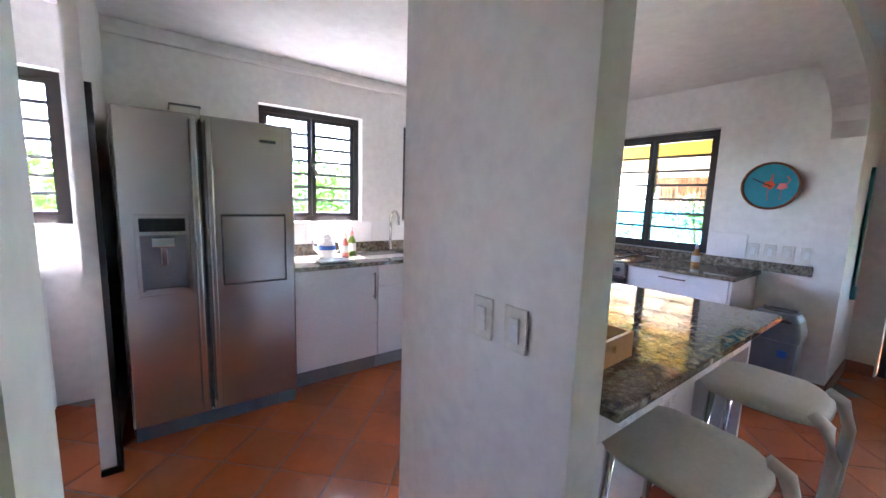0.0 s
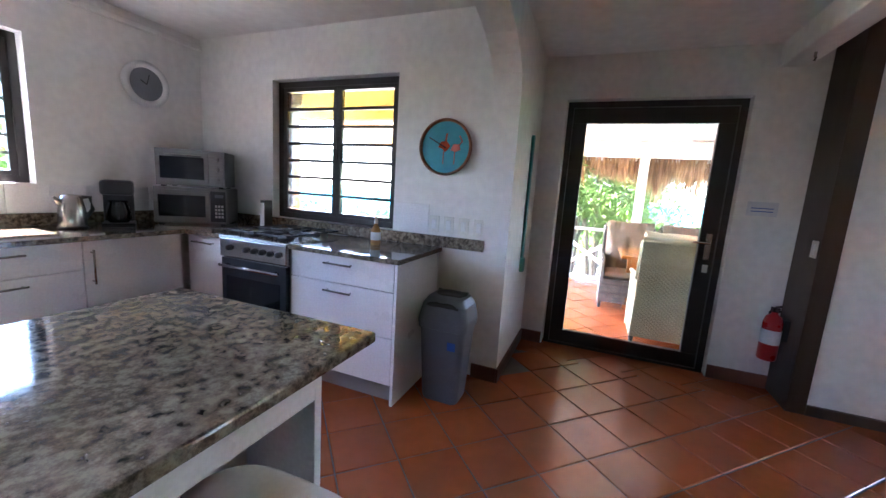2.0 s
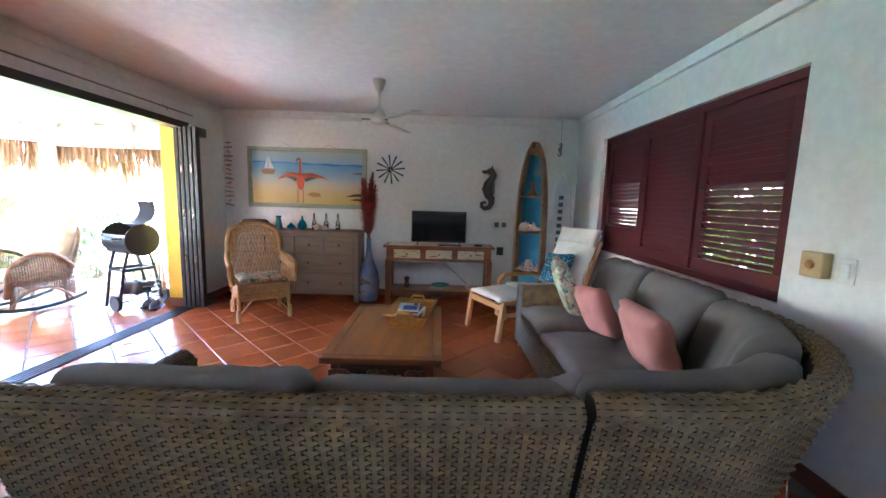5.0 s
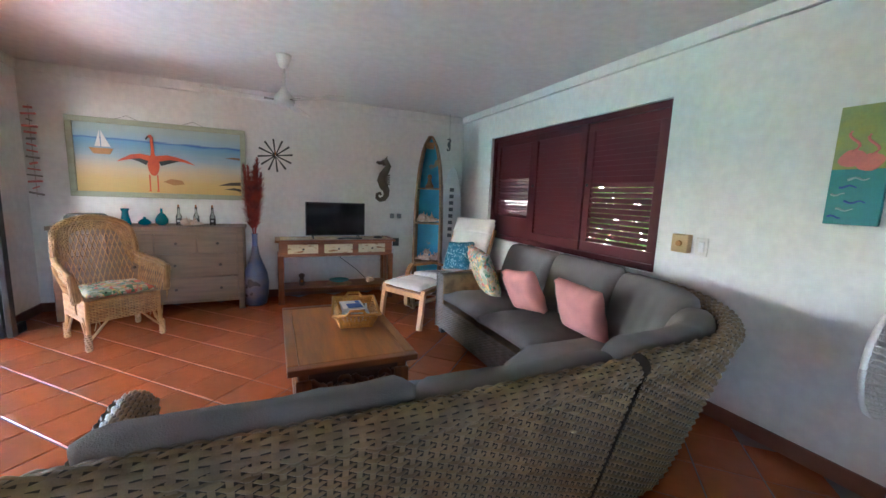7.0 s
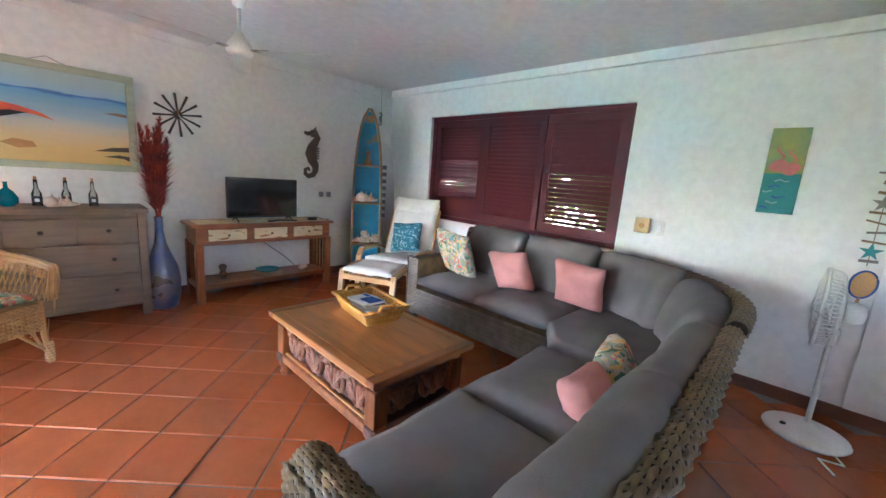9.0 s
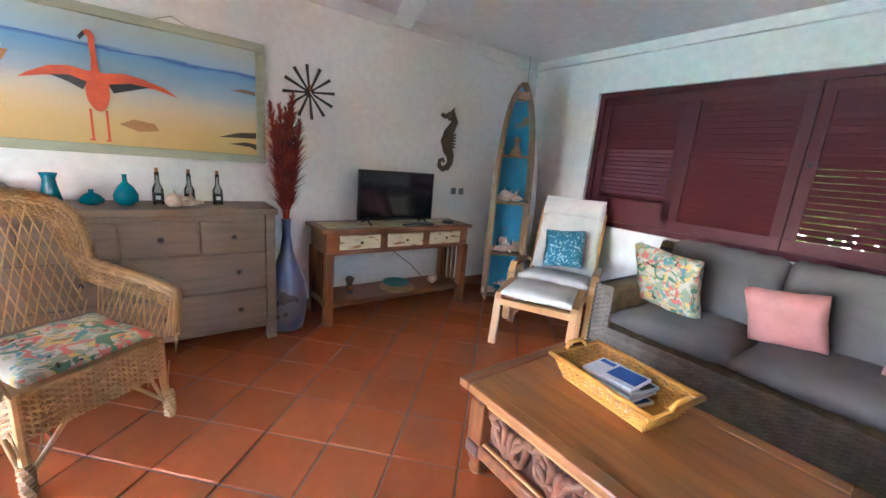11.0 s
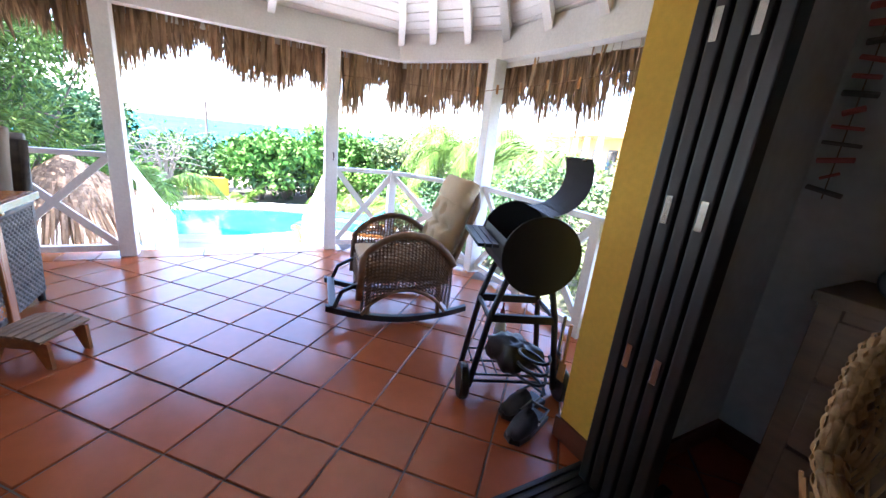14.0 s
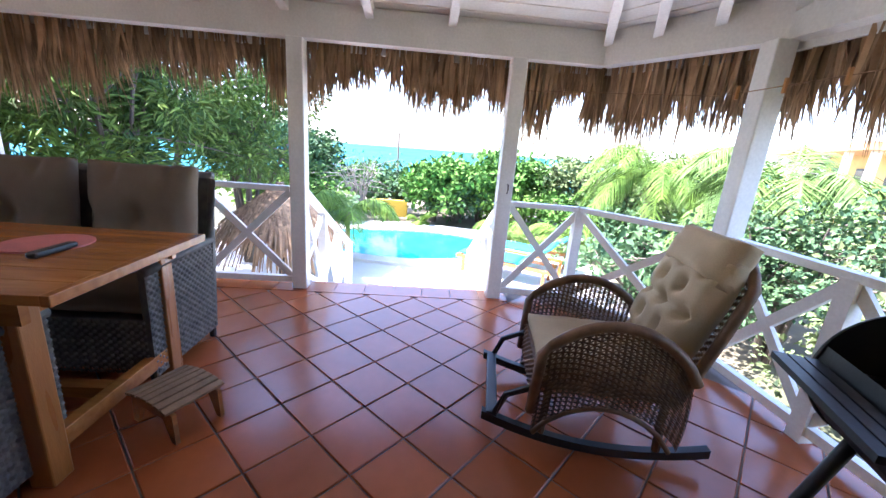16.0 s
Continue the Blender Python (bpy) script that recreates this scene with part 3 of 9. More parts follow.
def glazed_door():
    t = thing("door_1", "black framed fully glazed terrace door, closed", "door", pose(-0.37, 0.575, 0, 0, 0, 90), kind="structure")
    w, h = 1.23, 2.08
    part("door_frame", B((-w / 2, w / 2, -0.05, 0.05, h - 0.045, h), (-w / 2, -w / 2 + 0.045, -0.05, 0.05, 0.0, h - 0.045), (w / 2 - 0.045, w / 2, -0.05, 0.05, 0.0, h - 0.045), (-w / 2 + 0.045, w / 2 - 0.045, -0.05, 0.05, 0, 0.02)), BLACKFR, t)
    x = w / 2 - 0.047
    part("door_leaf", B((-x, x, -0.025, 0.025, 0.02, 0.13), (-x, x, -0.025, 0.025, h - 0.165, h - 0.047), (-x, -x + 0.11, -0.025, 0.025, 0.13, h - 0.165), (x - 0.11, x, -0.025, 0.025, 0.13, h - 0.165), bevel=0.004), BLACKFR, t)
    p = part("pane", B((-x + 0.11, x - 0.11, -0.004, 0.004, 0.13, h - 0.165)), PANE, t)
    p.visible_shadow = False
    part("door_handle", joined(bar([(x - 0.05, -0.025, 1.03), (x - 0.05, -0.07, 1.03), (x - 0.16, -0.075, 1.03)], 0.009), B((x - 0.07, x - 0.03, -0.033, -0.025, 0.9, 1.1))), STEEL, t)
    part("key_tag", B((x - 0.065, x - 0.03, -0.045, -0.038, 0.80, 0.86)), WHITEPL, t, "white key tag in the lock")


glazed_door()


def folding_door():
    t = thing("door_2", "black folding glass doors pushed together at the side", "door", pose(-0.02, 0, 0), kind="structure")
    part("door_frame", B((-0.08, 0.08, 2.958, 3.02, 0.0, 2.09), (-0.08, 0.08, 2.958, 5.26, 2.03, 2.099)), BLACKFR, t)
    for k in range(5):
        part("track", B((-0.075 + 0.033 * k, -0.06 + 0.033 * k, 2.96, 5.24, 0.0, 0.012), bevel=0.002), BLACKFR, t)
    part("track_bed", B((-0.085, 0.085, 2.96, 5.24, -0.004, 0.004)), STEELBLK, t)
    for k in range(5):
        y0 = 5.135
        x = -0.03 + k * 0.051
        leaf = part("leaf", B((x, x + 0.040, y0 + 0.02, y0 + 0.09, 0.015, 2.05), (x, x + 0.040, y0 + 0.09, y0 + 0.22, 0.015, 0.1), (x, x + 0.040, y0 + 0.09, y0 + 0.22, 1.95, 2.05), bevel=0.006), BLACKFR, t)
        if k in (1, 3):
            for z in (0.55, 1.05, 1.55):
                part("finger_pull", B((x + 0.010, x + 0.030, y0 + 0.014, y0 + 0.019, z, z + 0.085)), STEEL, leaf)


folding_door()


def shutters():
    t = thing("window_5", "dark red wooden shutters with tilting slats, closed", "shutter", pose(4.78, 0, 0), kind="structure")
    y0, y1, z0, z1 = 2.83, 5.21, 0.82, 2.05
    rnd = random.Random(21)
    part("window_frame", B((-0.04, 0.05, y0, y1, z0, z0 + 0.05), (-0.04, 0.05, y0, y1, z1 - 0.05, z1), (-0.04, 0.05, y0, y0 + 0.05, z0 + 0.05, z1 - 0.05), (-0.04, 0.05, y1 - 0.05, y1, z0 + 0.05, z1 - 0.05)), MAROON, t)
    a, b = y0 + 0.052, y1 - 0.052
    part("stop_bead", B((0.022, 0.05, y0 + 0.05, y0 + 0.09, z0 + 0.05, z1 - 0.05), (0.022, 0.05, y1 - 0.09, y1 - 0.05, z0 + 0.05, z1 - 0.05), (0.022, 0.05, y0 + 0.09, y1 - 0.09, z0 + 0.05, z0 + 0.09), (0.022, 0.05, y0 + 0.09, y1 - 0.09, z1 - 0.09, z1 - 0.05), (0.022, 0.05, a + (b - a) / 3 - 0.02, a + (b - a) / 3 + 0.02, z0 + 0.09, z1 - 0.09), (0.022, 0.05, a + (b - a) * 2 / 3 - 0.02, a + (b - a) * 2 / 3 + 0.02, z0 + 0.09, z1 - 0.09)), MAROON, t)
    for k in range(3):
        p, q = a + (b - a) * k / 3 + 0.001, a + (b - a) * (k + 1) / 3 - 0.001
        d = -0.02 if k == 1 else 0.0
        sh = part("shutter", B((d - 0.02, d + 0.02, p, q, z0 + 0.052, z0 + 0.28 if k == 2 else z0 + 0.14), (d - 0.02, d + 0.02, p, q, z1 - 0.12, z1 - 0.052), (d - 0.02, d + 0.02, p, p + 0.07, z0 + 0.14, z1 - 0.12), (d - 0.02, d + 0.02, q - 0.07, q, z0 + 0.14, z1 - 0.12), bevel=0.003), MAROON, t)
        lo = z0 + (0.28 if k == 2 else 0.14)
        n = 22
        for i in range(n):
            z = lo + (z1 - 0.12 - lo) * (i + 0.5) / n
            tilt = rnd.uniform((0.68, 0, 0.62)[k], (0.86, 0, 0.80)[k]) if k != 1 and i < 12 else rnd.uniform(1.12, 1.20)
            bm = B((-0.026, 0.026, p + 0.071, q - 0.071, -0.003, 0.003))
            moved(bm, Matrix.Translation((d, 0, z)) @ Matrix.Rotation(tilt, 4, "Y"))
            part("slat", bm, MAROON, sh)
        part("knob", B((d - 0.035, d - 0.021, q - 0.045, q - 0.025, 1.45, 1.475), bevel=0.003), BLACKFR, sh)


shutters()
# ---- terrace ----
EAVE = [(-3.27, -3.3), (-3.27, 5.50), (-2.30, 6.10), (-0.25, 6.16)]
POSTS = [(-3.27, -1.55), (-3.27, 0.84), (-3.27, 3.16), (-3.27, 4.83), (-2.33, 6.05)]
RIDGE_A, RIDGE_B = Vector((-0.3, -3.3, 2.86)), Vector((-0.3, 4.35, 2.86))


def terrace_roof():
    t = thing("terrace_roof", "white painted board ceiling on rafters over the terrace", "roof", kind="structure")
    for x, y in POSTS:
        part("post", B((x - 0.06, x + 0.06, y - 0.06, y + 0.06, 0, 1.95), bevel=0.008), WHITEPAINT, t)
    part("hook", bar([(-3.21, 4.84, 1.0), (-3.18, 4.84, 1.0), (-3.17, 4.84, 0.96), (-3.195, 4.84, 0.93)], 0.006, 6), STEELBLK, t, "dark iron hook on a post")
    for (ax, ay), (bx, by) in zip(EAVE, EAVE[1:]):
        part("beam", plank((ax, ay, 2.062), (bx, by, 2.062), 0.11, 0.235), WHITEPAINT, t)
        part("fascia", plank((ax - 0.12, ay + 0.05, 1.93), (bx - 0.12, by + 0.1, 1.93), 0.03, 0.05), WHITEPAINT, t)
    def rafter(p, q):
        part("rafter", plank(p, q, 0.06, 0.13), WHITEPAINT, t)
    for k in range(13):
        y = -2.9 + 0.6 * k
        rafter((-3.55, y, 2.10), (-0.32, y, 2.80))
    for (ax, ay), (bx, by), n in ((EAVE[1], EAVE[2], 3), (EAVE[2], EAVE[3], 4)):
        for k in range(n + 1):
            f = k / n
            rafter((ax + (bx - ax) * f, ay + (by - ay) * f, 2.13), tuple(RIDGE_B - Vector((0.02, 0, 0.06))))
    # boards, in courses parallel to the eaves
    n = 22
    for k in range(n):
        a, b = k / n, (k + 1) / n - 0.004
        bm = bmesh.new()
        for (p, q), (r, s) in (((EAVE[0], EAVE[1]), (RIDGE_A, RIDGE_B)), ((EAVE[1], EAVE[2]), (RIDGE_B, RIDGE_B)), ((EAVE[2], EAVE[3]), (RIDGE_B, RIDGE_B))):
            lo, hi = Vector((*p, 2.17)), Vector((*q, 2.17))
            c = [lo.lerp(r, a), hi.lerp(s, a), hi.lerp(s, b), lo.lerp(r, b)]
            top = [v + Vector((0, 0, 0.018)) for v in c]
            vs = [bm.verts.new(v) for v in c + top]
            for f in ((0, 3, 2, 1), (4, 5, 6, 7), (0, 1, 5, 4), (1, 2, 6, 5), (2, 3, 7, 6), (3, 0, 4, 7)):
                bm.faces.new([vs[i] for i in f])
        bmesh.ops.recalc_face_normals(bm, faces=bm.faces)
        part("board", bm, WHITEPAINT, t)
    bm = bmesh.new()
    def over(p):
        return bm.verts.new((-0.3 + (p[0] + 0.3) * 1.14, RIDGE_B.y + (p[1] - RIDGE_B.y) * 1.14, 2.12))
    e = [over(p) for p in EAVE]
    ra, rb = bm.verts.new(RIDGE_A + Vector((0.3, -0.6, 0.12))), bm.verts.new(RIDGE_B + Vector((0.02, 0, 0.12)))
    for f in ((e[0], e[1], rb, ra), (e[1], e[2], rb), (e[2], e[3], rb)):
        bm.faces.new(f)
    bmesh.ops.solidify(bm, geom=bm.faces[:], thickness=0.08)
    part("thatch_cover", bm, THATCH, t, "brown palm thatch on the roof")


terrace_roof()


def thatch_fringe():
    rnd = random.Random(4)
    verts, faces = [], []
    for (ax, ay), (bx, by) in zip(EAVE, EAVE[1:]):
        d = Vector((bx - ax, by - ay, 0))
        ln = d.length
        d.normalize()
        out = Vector((-d.y, d.x, 0))
        clump = [0.38 + 0.30 * noise.noise((k * 0.55, ax, by)) + 0.12 * rnd.random() for k in range(200)]
        for k in range(int(ln * 430)):
            s = rnd.uniform(-0.15, ln + 0.1)
            o = 0.06 + abs(rnd.gauss(0, 0.10))
            top = Vector((ax, ay, 2.14 - o * 0.2)) + d * s + out * o
            length = clump[int((s + 1) / 0.16) % 200] * rnd.uniform(0.75, 1.12) + 0.15
            lean = Vector((rnd.gauss(0, 0.05), rnd.gauss(0, 0.05), 0)) + out * rnd.uniform(0.0, 0.10)
            w = rnd.uniform(0.006, 0.016)
            tw = rnd.uniform(-0.8, 0.8)
            side = (d * math.cos(tw) + out * math.sin(tw)) * w
            mid = top + lean * 0.4 - Vector((0, 0, length * 0.55))
            end = top + lean - Vector((0, 0, length))
            i = len(verts)
            verts += [top - side, top + side, mid + side * 0.9, mid - side * 0.9, end]
            faces += [(i, i + 1, i + 2, i + 3), (i + 3, i + 2, i + 4)]
    ob = raw("thatch_fringe", verts, faces, THATCH, kind="stuff")
    tagged(ob, "ragged brown palm thatch hanging from the terrace eaves", "thatch")


thatch_fringe()


def railing(name, a, b, bays, z=0.84, drop=0.0, start_post=False, label="white wooden railing with crossed braces"):
    """A rail between two points; drop lowers its far end."""
    t = thing("railing", label, "railing", pose(a[0], a[1], 0))
    d = Vector((b[0] - a[0], b[1] - a[1], -drop))
    def at(f, h):
        return tuple(d * f + Vector((0, 0, h)))
    up = (0, 0, 1)
    part("top_rail", plank(at(0, z), at(1, z), 0.07, 0.04), WHITEPAINT, t)
    part("bottom_rail", plank(at(0, 0.07), at(1, 0.07), 0.05, 0.05), WHITEPAINT, t)
    for k in range(bays):
        f, g = k / bays, (k + 1) / bays
        part("brace", plank(at(f, 0.09), at(g, z - 0.02), 0.03, 0.055), WHITEPAINT, t)
        part("brace", plank(at(f, z - 0.02), at(g, 0.09), 0.026, 0.055), WHITEPAINT, t)
        if k or drop or start_post:
            part("post", plank(at(f, -0.0), at(f, z - 0.01), 0.075, 0.075, (1, 0, 0)), WHITEPAINT, t)
    if drop:
        part("post", plank(at(1, -0.05), at(1, z + 0.01), 0.08, 0.08, (1, 0, 0)), WHITEPAINT, t)
    return t


railing("railing", (-3.27, -1.48), (-3.27, 0.77), 2)
railing("railing", (-3.27, 0.91), (-3.27, 3.09), 3)
railing("railing", (-3.27, 4.90), (-3.20, 5.47), 1)
railing("railing", (-3.20, 5.47), (-2.40, 6.01), 1, start_post=True)
railing("railing", (-2.26, 6.06), (-0.28, 6.08), 3)
railing("railing", (-3.38, 3.14), (-5.1, 3.22), 3, drop=0.92, label="white wooden stair railing running down to the pool deck")
railing("railing", (-3.38, 4.86), (-5.1, 4.86), 3, drop=0.92, label="white wooden stair railing running down to the pool deck")


def stairs():
    t = thing("stairs", "pale stone steps from the terrace down to the pool deck", "stairs", kind="structure")
    for k in range(6):
        part("step", B((-3.42 - 0.3 * (k + 1), -3.42 - 0.3 * k, 3.16, 4.80, -1.1, -0.17 * (k + 1)), bevel=0.01), DECK, t)


stairs()


def tiles(owner, mesh_name, pitch, u0, v0, inside, near, material, z=0.0, limit=None, side=1):
    """Diagonal square tiles; those in the stretch 'near' are parts, the rest one joined piece."""
    s = pitch / 2 - 0.0035
    def tile_mesh():
        bm = B((-s, s, -s, s, -0.012, 0.0))
        top = [e for e in bm.edges if all(v.co.z > -0.001 for v in e.verts)]
        bmesh.ops.bevel(bm, geom=top, offset=0.004, segments=1, affect="EDGES")
        return bm
    bm = tile_mesh()
    me = bpy.data.meshes.new(mesh_name)
    bm.to_mesh(me)
    me.materials.append(material)
    base_v = [tuple(v.co) for v in bm.verts]
    bm.verts.index_update()
    base_f = [[v.index for v in f.verts] for f in bm.faces]
    bm.free()
    rnd = random.Random(9)
    c45 = math.sqrt(0.5)
    verts, faces, made = [], [], 0
    for i in range(-60, 61):
        for j in range(-60, 61):
            u, v = u0 + (i + 0.5) * pitch, v0 + (j + 0.5) * pitch
            x, y = (u - v) * c45, (u + v) * c45
            over = limit is not None and abs(x - limit) < pitch * 0.72
            if over:
                if not inside(limit + side * 0.3, y):
                    continue
            elif not inside(x, y) or (limit is not None and (x - limit) * side < 0):
                continue
            m = Matrix.Translation((x, y, z + rnd.uniform(-0.0012, 0.0012))) @ Matrix.Rotation(radians(45 + rnd.choice((0, 90, 180, 270))), 4, "Z") @ Matrix.Rotation(rnd.uniform(-0.003, 0.003), 4, "X")
            if over:
                cut = bmesh.new()
                cut.from_mesh(me)
                bmesh.ops.transform(cut, matrix=m, verts=cut.verts)
                bmesh.ops.bisect_plane(cut, geom=cut.verts[:] + cut.edges[:] + cut.faces[:], plane_co=(limit, 0, 0), plane_no=(-side, 0, 0), clear_outer=True)
                cut.verts.index_update()
                k = len(verts)
                verts += [v.co.copy() for v in cut.verts]
                faces += [[v.index + k for v in f.verts] for f in cut.faces]
                cut.free()
            elif near(x, y) and made < 330:
                ob = new("tile", me)
                ob.parent = owner
                ob.matrix_basis = m
                made += 1
            else:
                k = len(verts)
                verts += [m @ Vector(p) for p in base_v]
                faces += [[q + k for q in f] for f in base_f]
    if verts:
        raw("tiles", verts, faces, material, owner, kind="stuff")


def in_terrace(x, y):
    if not (-3.17 < x < 0.0 and -3.4 < y < 6.15):
        return False
    return (y - 5.42) < (x + 3.25) * 0.63


def terrace_border():
    """One row of tiles along the steps."""
    for k in range(33):
        y = -3.3 + 0.25 * k
        if y < 4.8:
            part("edge_tile", B((-3.398, -3.16, y + 0.003, y + 0.247, -0.012, 0.003)), TERRA, terrace)


# ---- outside ----
def ground():
    """One sheet that falls to the sea and reaches the horizon."""
    bm = bmesh.new()
    xs = [60, 8, -3.0, -8, -13.5, -16, -22, -40, -90, -220, -320, -2500]
    ys = [-2500, -400, -120, -40, -16, -8, 0, 4, 8, 14, 24, 50, 120, 400, 2500]
    def height(x, y):
        if x > -13.4:
            return -1.12
        return -1.12 - min(31.0, (-13.4 - x) * 0.105) + 0.5 * noise.noise((x * 0.05, y * 0.05, 0))
    g = [[bm.verts.new((x, y, height(x, y))) for y in ys] for x in xs]
    for a, b in zip(g, g[1:]):
        for k in range(len(ys) - 1):
            bm.faces.new((a[k], a[k + 1], b[k + 1], b[k]))
    bmesh.ops.recalc_face_normals(bm, faces=bm.faces)
    tagged(part("ground", bm, EARTH), "dry scrubby garden ground falling away to the coast", "ground", kind="structure")
    tagged(part("water", B((-4900, -230, -4000, 4000, -29.2, -29.0)), SEA), "blue sea out to the horizon", "sea", kind="structure")


ground()


def pool():
    t = thing("pool", "turquoise swimming pool with a pale rounded stone edge", "pool", kind="structure")
    rim, inner = [], []
    for k in range(40):
        a = 2 * math.pi * k / 40
        r = 1 + 0.08 * math.sin(3 * a + 0.6)
        inner.append((-9.2 + 1.35 * r * math.cos(a), 3.6 + 2.5 * r * math.sin(a)))
        rim.append((-9.2 + 1.7 * r * math.cos(a), 3.6 + 2.85 * r * math.sin(a)))
    part("pool_water", slab(inner, -1.12, -1.075), POOLWATER, t, "still turquoise water")
    bm = bmesh.new()
    lo = [bm.verts.new((x, y, -1.04)) for x, y in inner]
    hi = [bm.verts.new((x, y, -1.04)) for x, y in rim]
    ob = [bm.verts.new((x, y, -1.10)) for x, y in rim]
    ib = [bm.verts.new((x, y, -1.10)) for x, y in inner]
    for k in range(40):
        j = (k + 1) % 40
        for q in ((lo[k], lo[j], hi[j], hi[k]), (hi[k], hi[j], ob[j], ob[k]), (ib[k], ib[j], lo[j], lo[k])):
            bm.faces.new(q)
    bmesh.ops.recalc_face_normals(bm, faces=bm.faces)
    part("coping", bm, DECK, t, "pale stone coping")
    outline = [(-3.5, -2.4), (-3.5, 7.6), (-8.0, 8.2), (-11.2, 7.2), (-12.0, 3.6), (-11.0, -0.4), (-7.5, -2.4)]
    tagged(part("pavement", slab(outline, -1.15, -1.105), DECK), "pale sunlit stone pool deck", "deck", kind="structure")


pool()


def leaves(rnd, spots, size, n, name, material, parent, droop=0.2, narrow=0.35):
    """Many small pointed leaves gathered round spots (x, y, z, radius)."""
    verts, faces = [], []
    for _ in range(n):
        x, y, z, r = rnd.choice(spots)
        d = Vector((rnd.gauss(0, 1), rnd.gauss(0, 1), rnd.gauss(0, 0.8)))
        d.normalize()
        c = Vector((x, y, z)) + d * r * rnd.uniform(0.35, 1.05)
        ax = (d + Vector((rnd.gauss(0, 0.6), rnd.gauss(0, 0.6), rnd.gauss(0, 0.5) - droop))).normalized()
        sd = ax.cross(Vector((rnd.gauss(0, 1), rnd.gauss(0, 1), 1.2))).normalized()
        s = size * rnd.uniform(0.6, 1.3)
        up = ax.cross(sd) * s * 0.12
        i = len(verts)
        verts += [c, c + ax * s * 0.5 + sd * s * narrow - up, c + ax * s, c + ax * s * 0.5 - sd * s * narrow - up]
        faces += [(i, i + 1, i + 2), (i, i + 2, i + 3)]
    return raw(name, verts, faces, material, parent, kind="stuff")


def tree(name, label, x, y, z, h, w, n, size, material, seed, category="tree", stems=5, narrow=0.35, low=0.3, bark=None, spotr=0.30):
    rnd = random.Random(seed)
    t = thing(name, label, category, pose(x, y, z))
    bm = bmesh.new()
    spots = []
    for k in range(stems):
        a = 2 * math.pi * (k + rnd.random() * 0.7) / stems
        reach = w * rnd.uniform(0.25, 0.7)
        top = Vector((math.cos(a) * reach, math.sin(a) * reach, h * rnd.uniform(0.65, 0.95)))
        mid = Vector((math.cos(a) * reach * 0.3, math.sin(a) * reach * 0.3, h * rnd.uniform(0.25, 0.45)))
        tube(bm, [(0.05 * math.cos(a), 0.05 * math.sin(a), -0.1), mid, top], 0.02 + 0.012 * h, 6, 0.008)
        for _ in range(5):
            f = rnd.uniform(0.1, 1)
            p = mid.lerp(top, f)
            q = p + Vector((rnd.gauss(0, w * 0.35), rnd.gauss(0, w * 0.35), rnd.uniform(-0.1, 0.25) * h))
            q.z = min(max(q.z, low * h), h)
            tube(bm, [p, p.lerp(q, 0.5) + Vector((0, 0, 0.04)), q], 0.014, 5, 0.004)
            spots.append((*q, w * spotr * rnd.uniform(0.6, 1.2)))
        spots.append((*top, w * spotr))
    part("trunk", bm, bark or BARK, t)
    leaves(rnd, spots, size * 1.15, int(n * 1.9), "crown", material, t, narrow=narrow)
    return t


def palm(name, label, x, y, z, h, reach, fronds, material, seed, trunk=0.07, upright_=0.6):
    rnd = random.Random(seed)
    t = thing(name, label, "palm", pose(x, y, z))
    if h > 0.2:
        part("trunk", bar([(0, 0, -0.1), (0.03, 0.02, h * 0.5), (0, 0, h)], trunk, 9, trunk * 0.7), BARK, t)
    for k in range(fronds):
        a = 2 * math.pi * k / fronds + rnd.uniform(-0.2, 0.2)
        lift = rnd.uniform(0.15, upright_ + 0.35)
        verts, faces = [], []
        pts = []
        for i in range(13):
            f = i / 12
            r = reach * f * (1 - 0.2 * f)
            pts.append(Vector((math.cos(a) * r, math.sin(a) * r, h + reach * (lift * f * 1.3 - 0.95 * f * f))))
        side0 = Vector((-math.sin(a), math.cos(a), 0))
        for p, q in zip(pts, pts[1:]):
            i = len(verts)
            verts += [p - side0 * 0.012, p + side0 * 0.012, q + side0 * 0.009, q - side0 * 0.009]
            faces.append((i, i + 1, i + 2, i + 3))
        for i in range(56):
            f = 0.08 + 0.92 * i / 56
            k0 = min(11, int(f * 12))
            p = pts[k0].lerp(pts[k0 + 1], f * 12 - k0)
            fw = (pts[k0 + 1] - pts[k0]).normalized()
            ll = reach * 0.34 * math.sin(math.pi * (0.15 + 0.8 * f)) * rnd.uniform(0.85, 1.1)
            for s in (-1, 1):
                d = (side0 * s + fw * 0.8 + Vector((0, 0, rnd.uniform(-0.85, -0.1)))).normalized()
                e = p + d * ll + Vector((0, 0, -ll * 0.25))
                wv = fw * 0.008
                m = p + d * ll * 0.5
                j = len(verts)
                verts += [p - wv, p + wv, m + wv * 1.4, m - wv * 1.4, e]
                faces += [(j, j + 1, j + 2, j + 3), (j + 3, j + 2, j + 4)]
        raw("frond", verts, faces, material, t, kind="stuff")
    return t


G = -1.12
for k, (x, y, h, w) in enumerate([(1.0, -8.2, 2.9, 1.6), (3.4, -7.6, 2.7, 1.6), (5.6, -8.4, 3.0, 1.8), (2.3, -9.8, 3.4, 1.9)]):
    tree("yard_shrub", "yellow-green shrub in the sun outside the kitchen windows", x, y, G, h, w, 1500, 0.13, LEAF_Y, 190 + k, "shrub", stems=7, low=0.1)
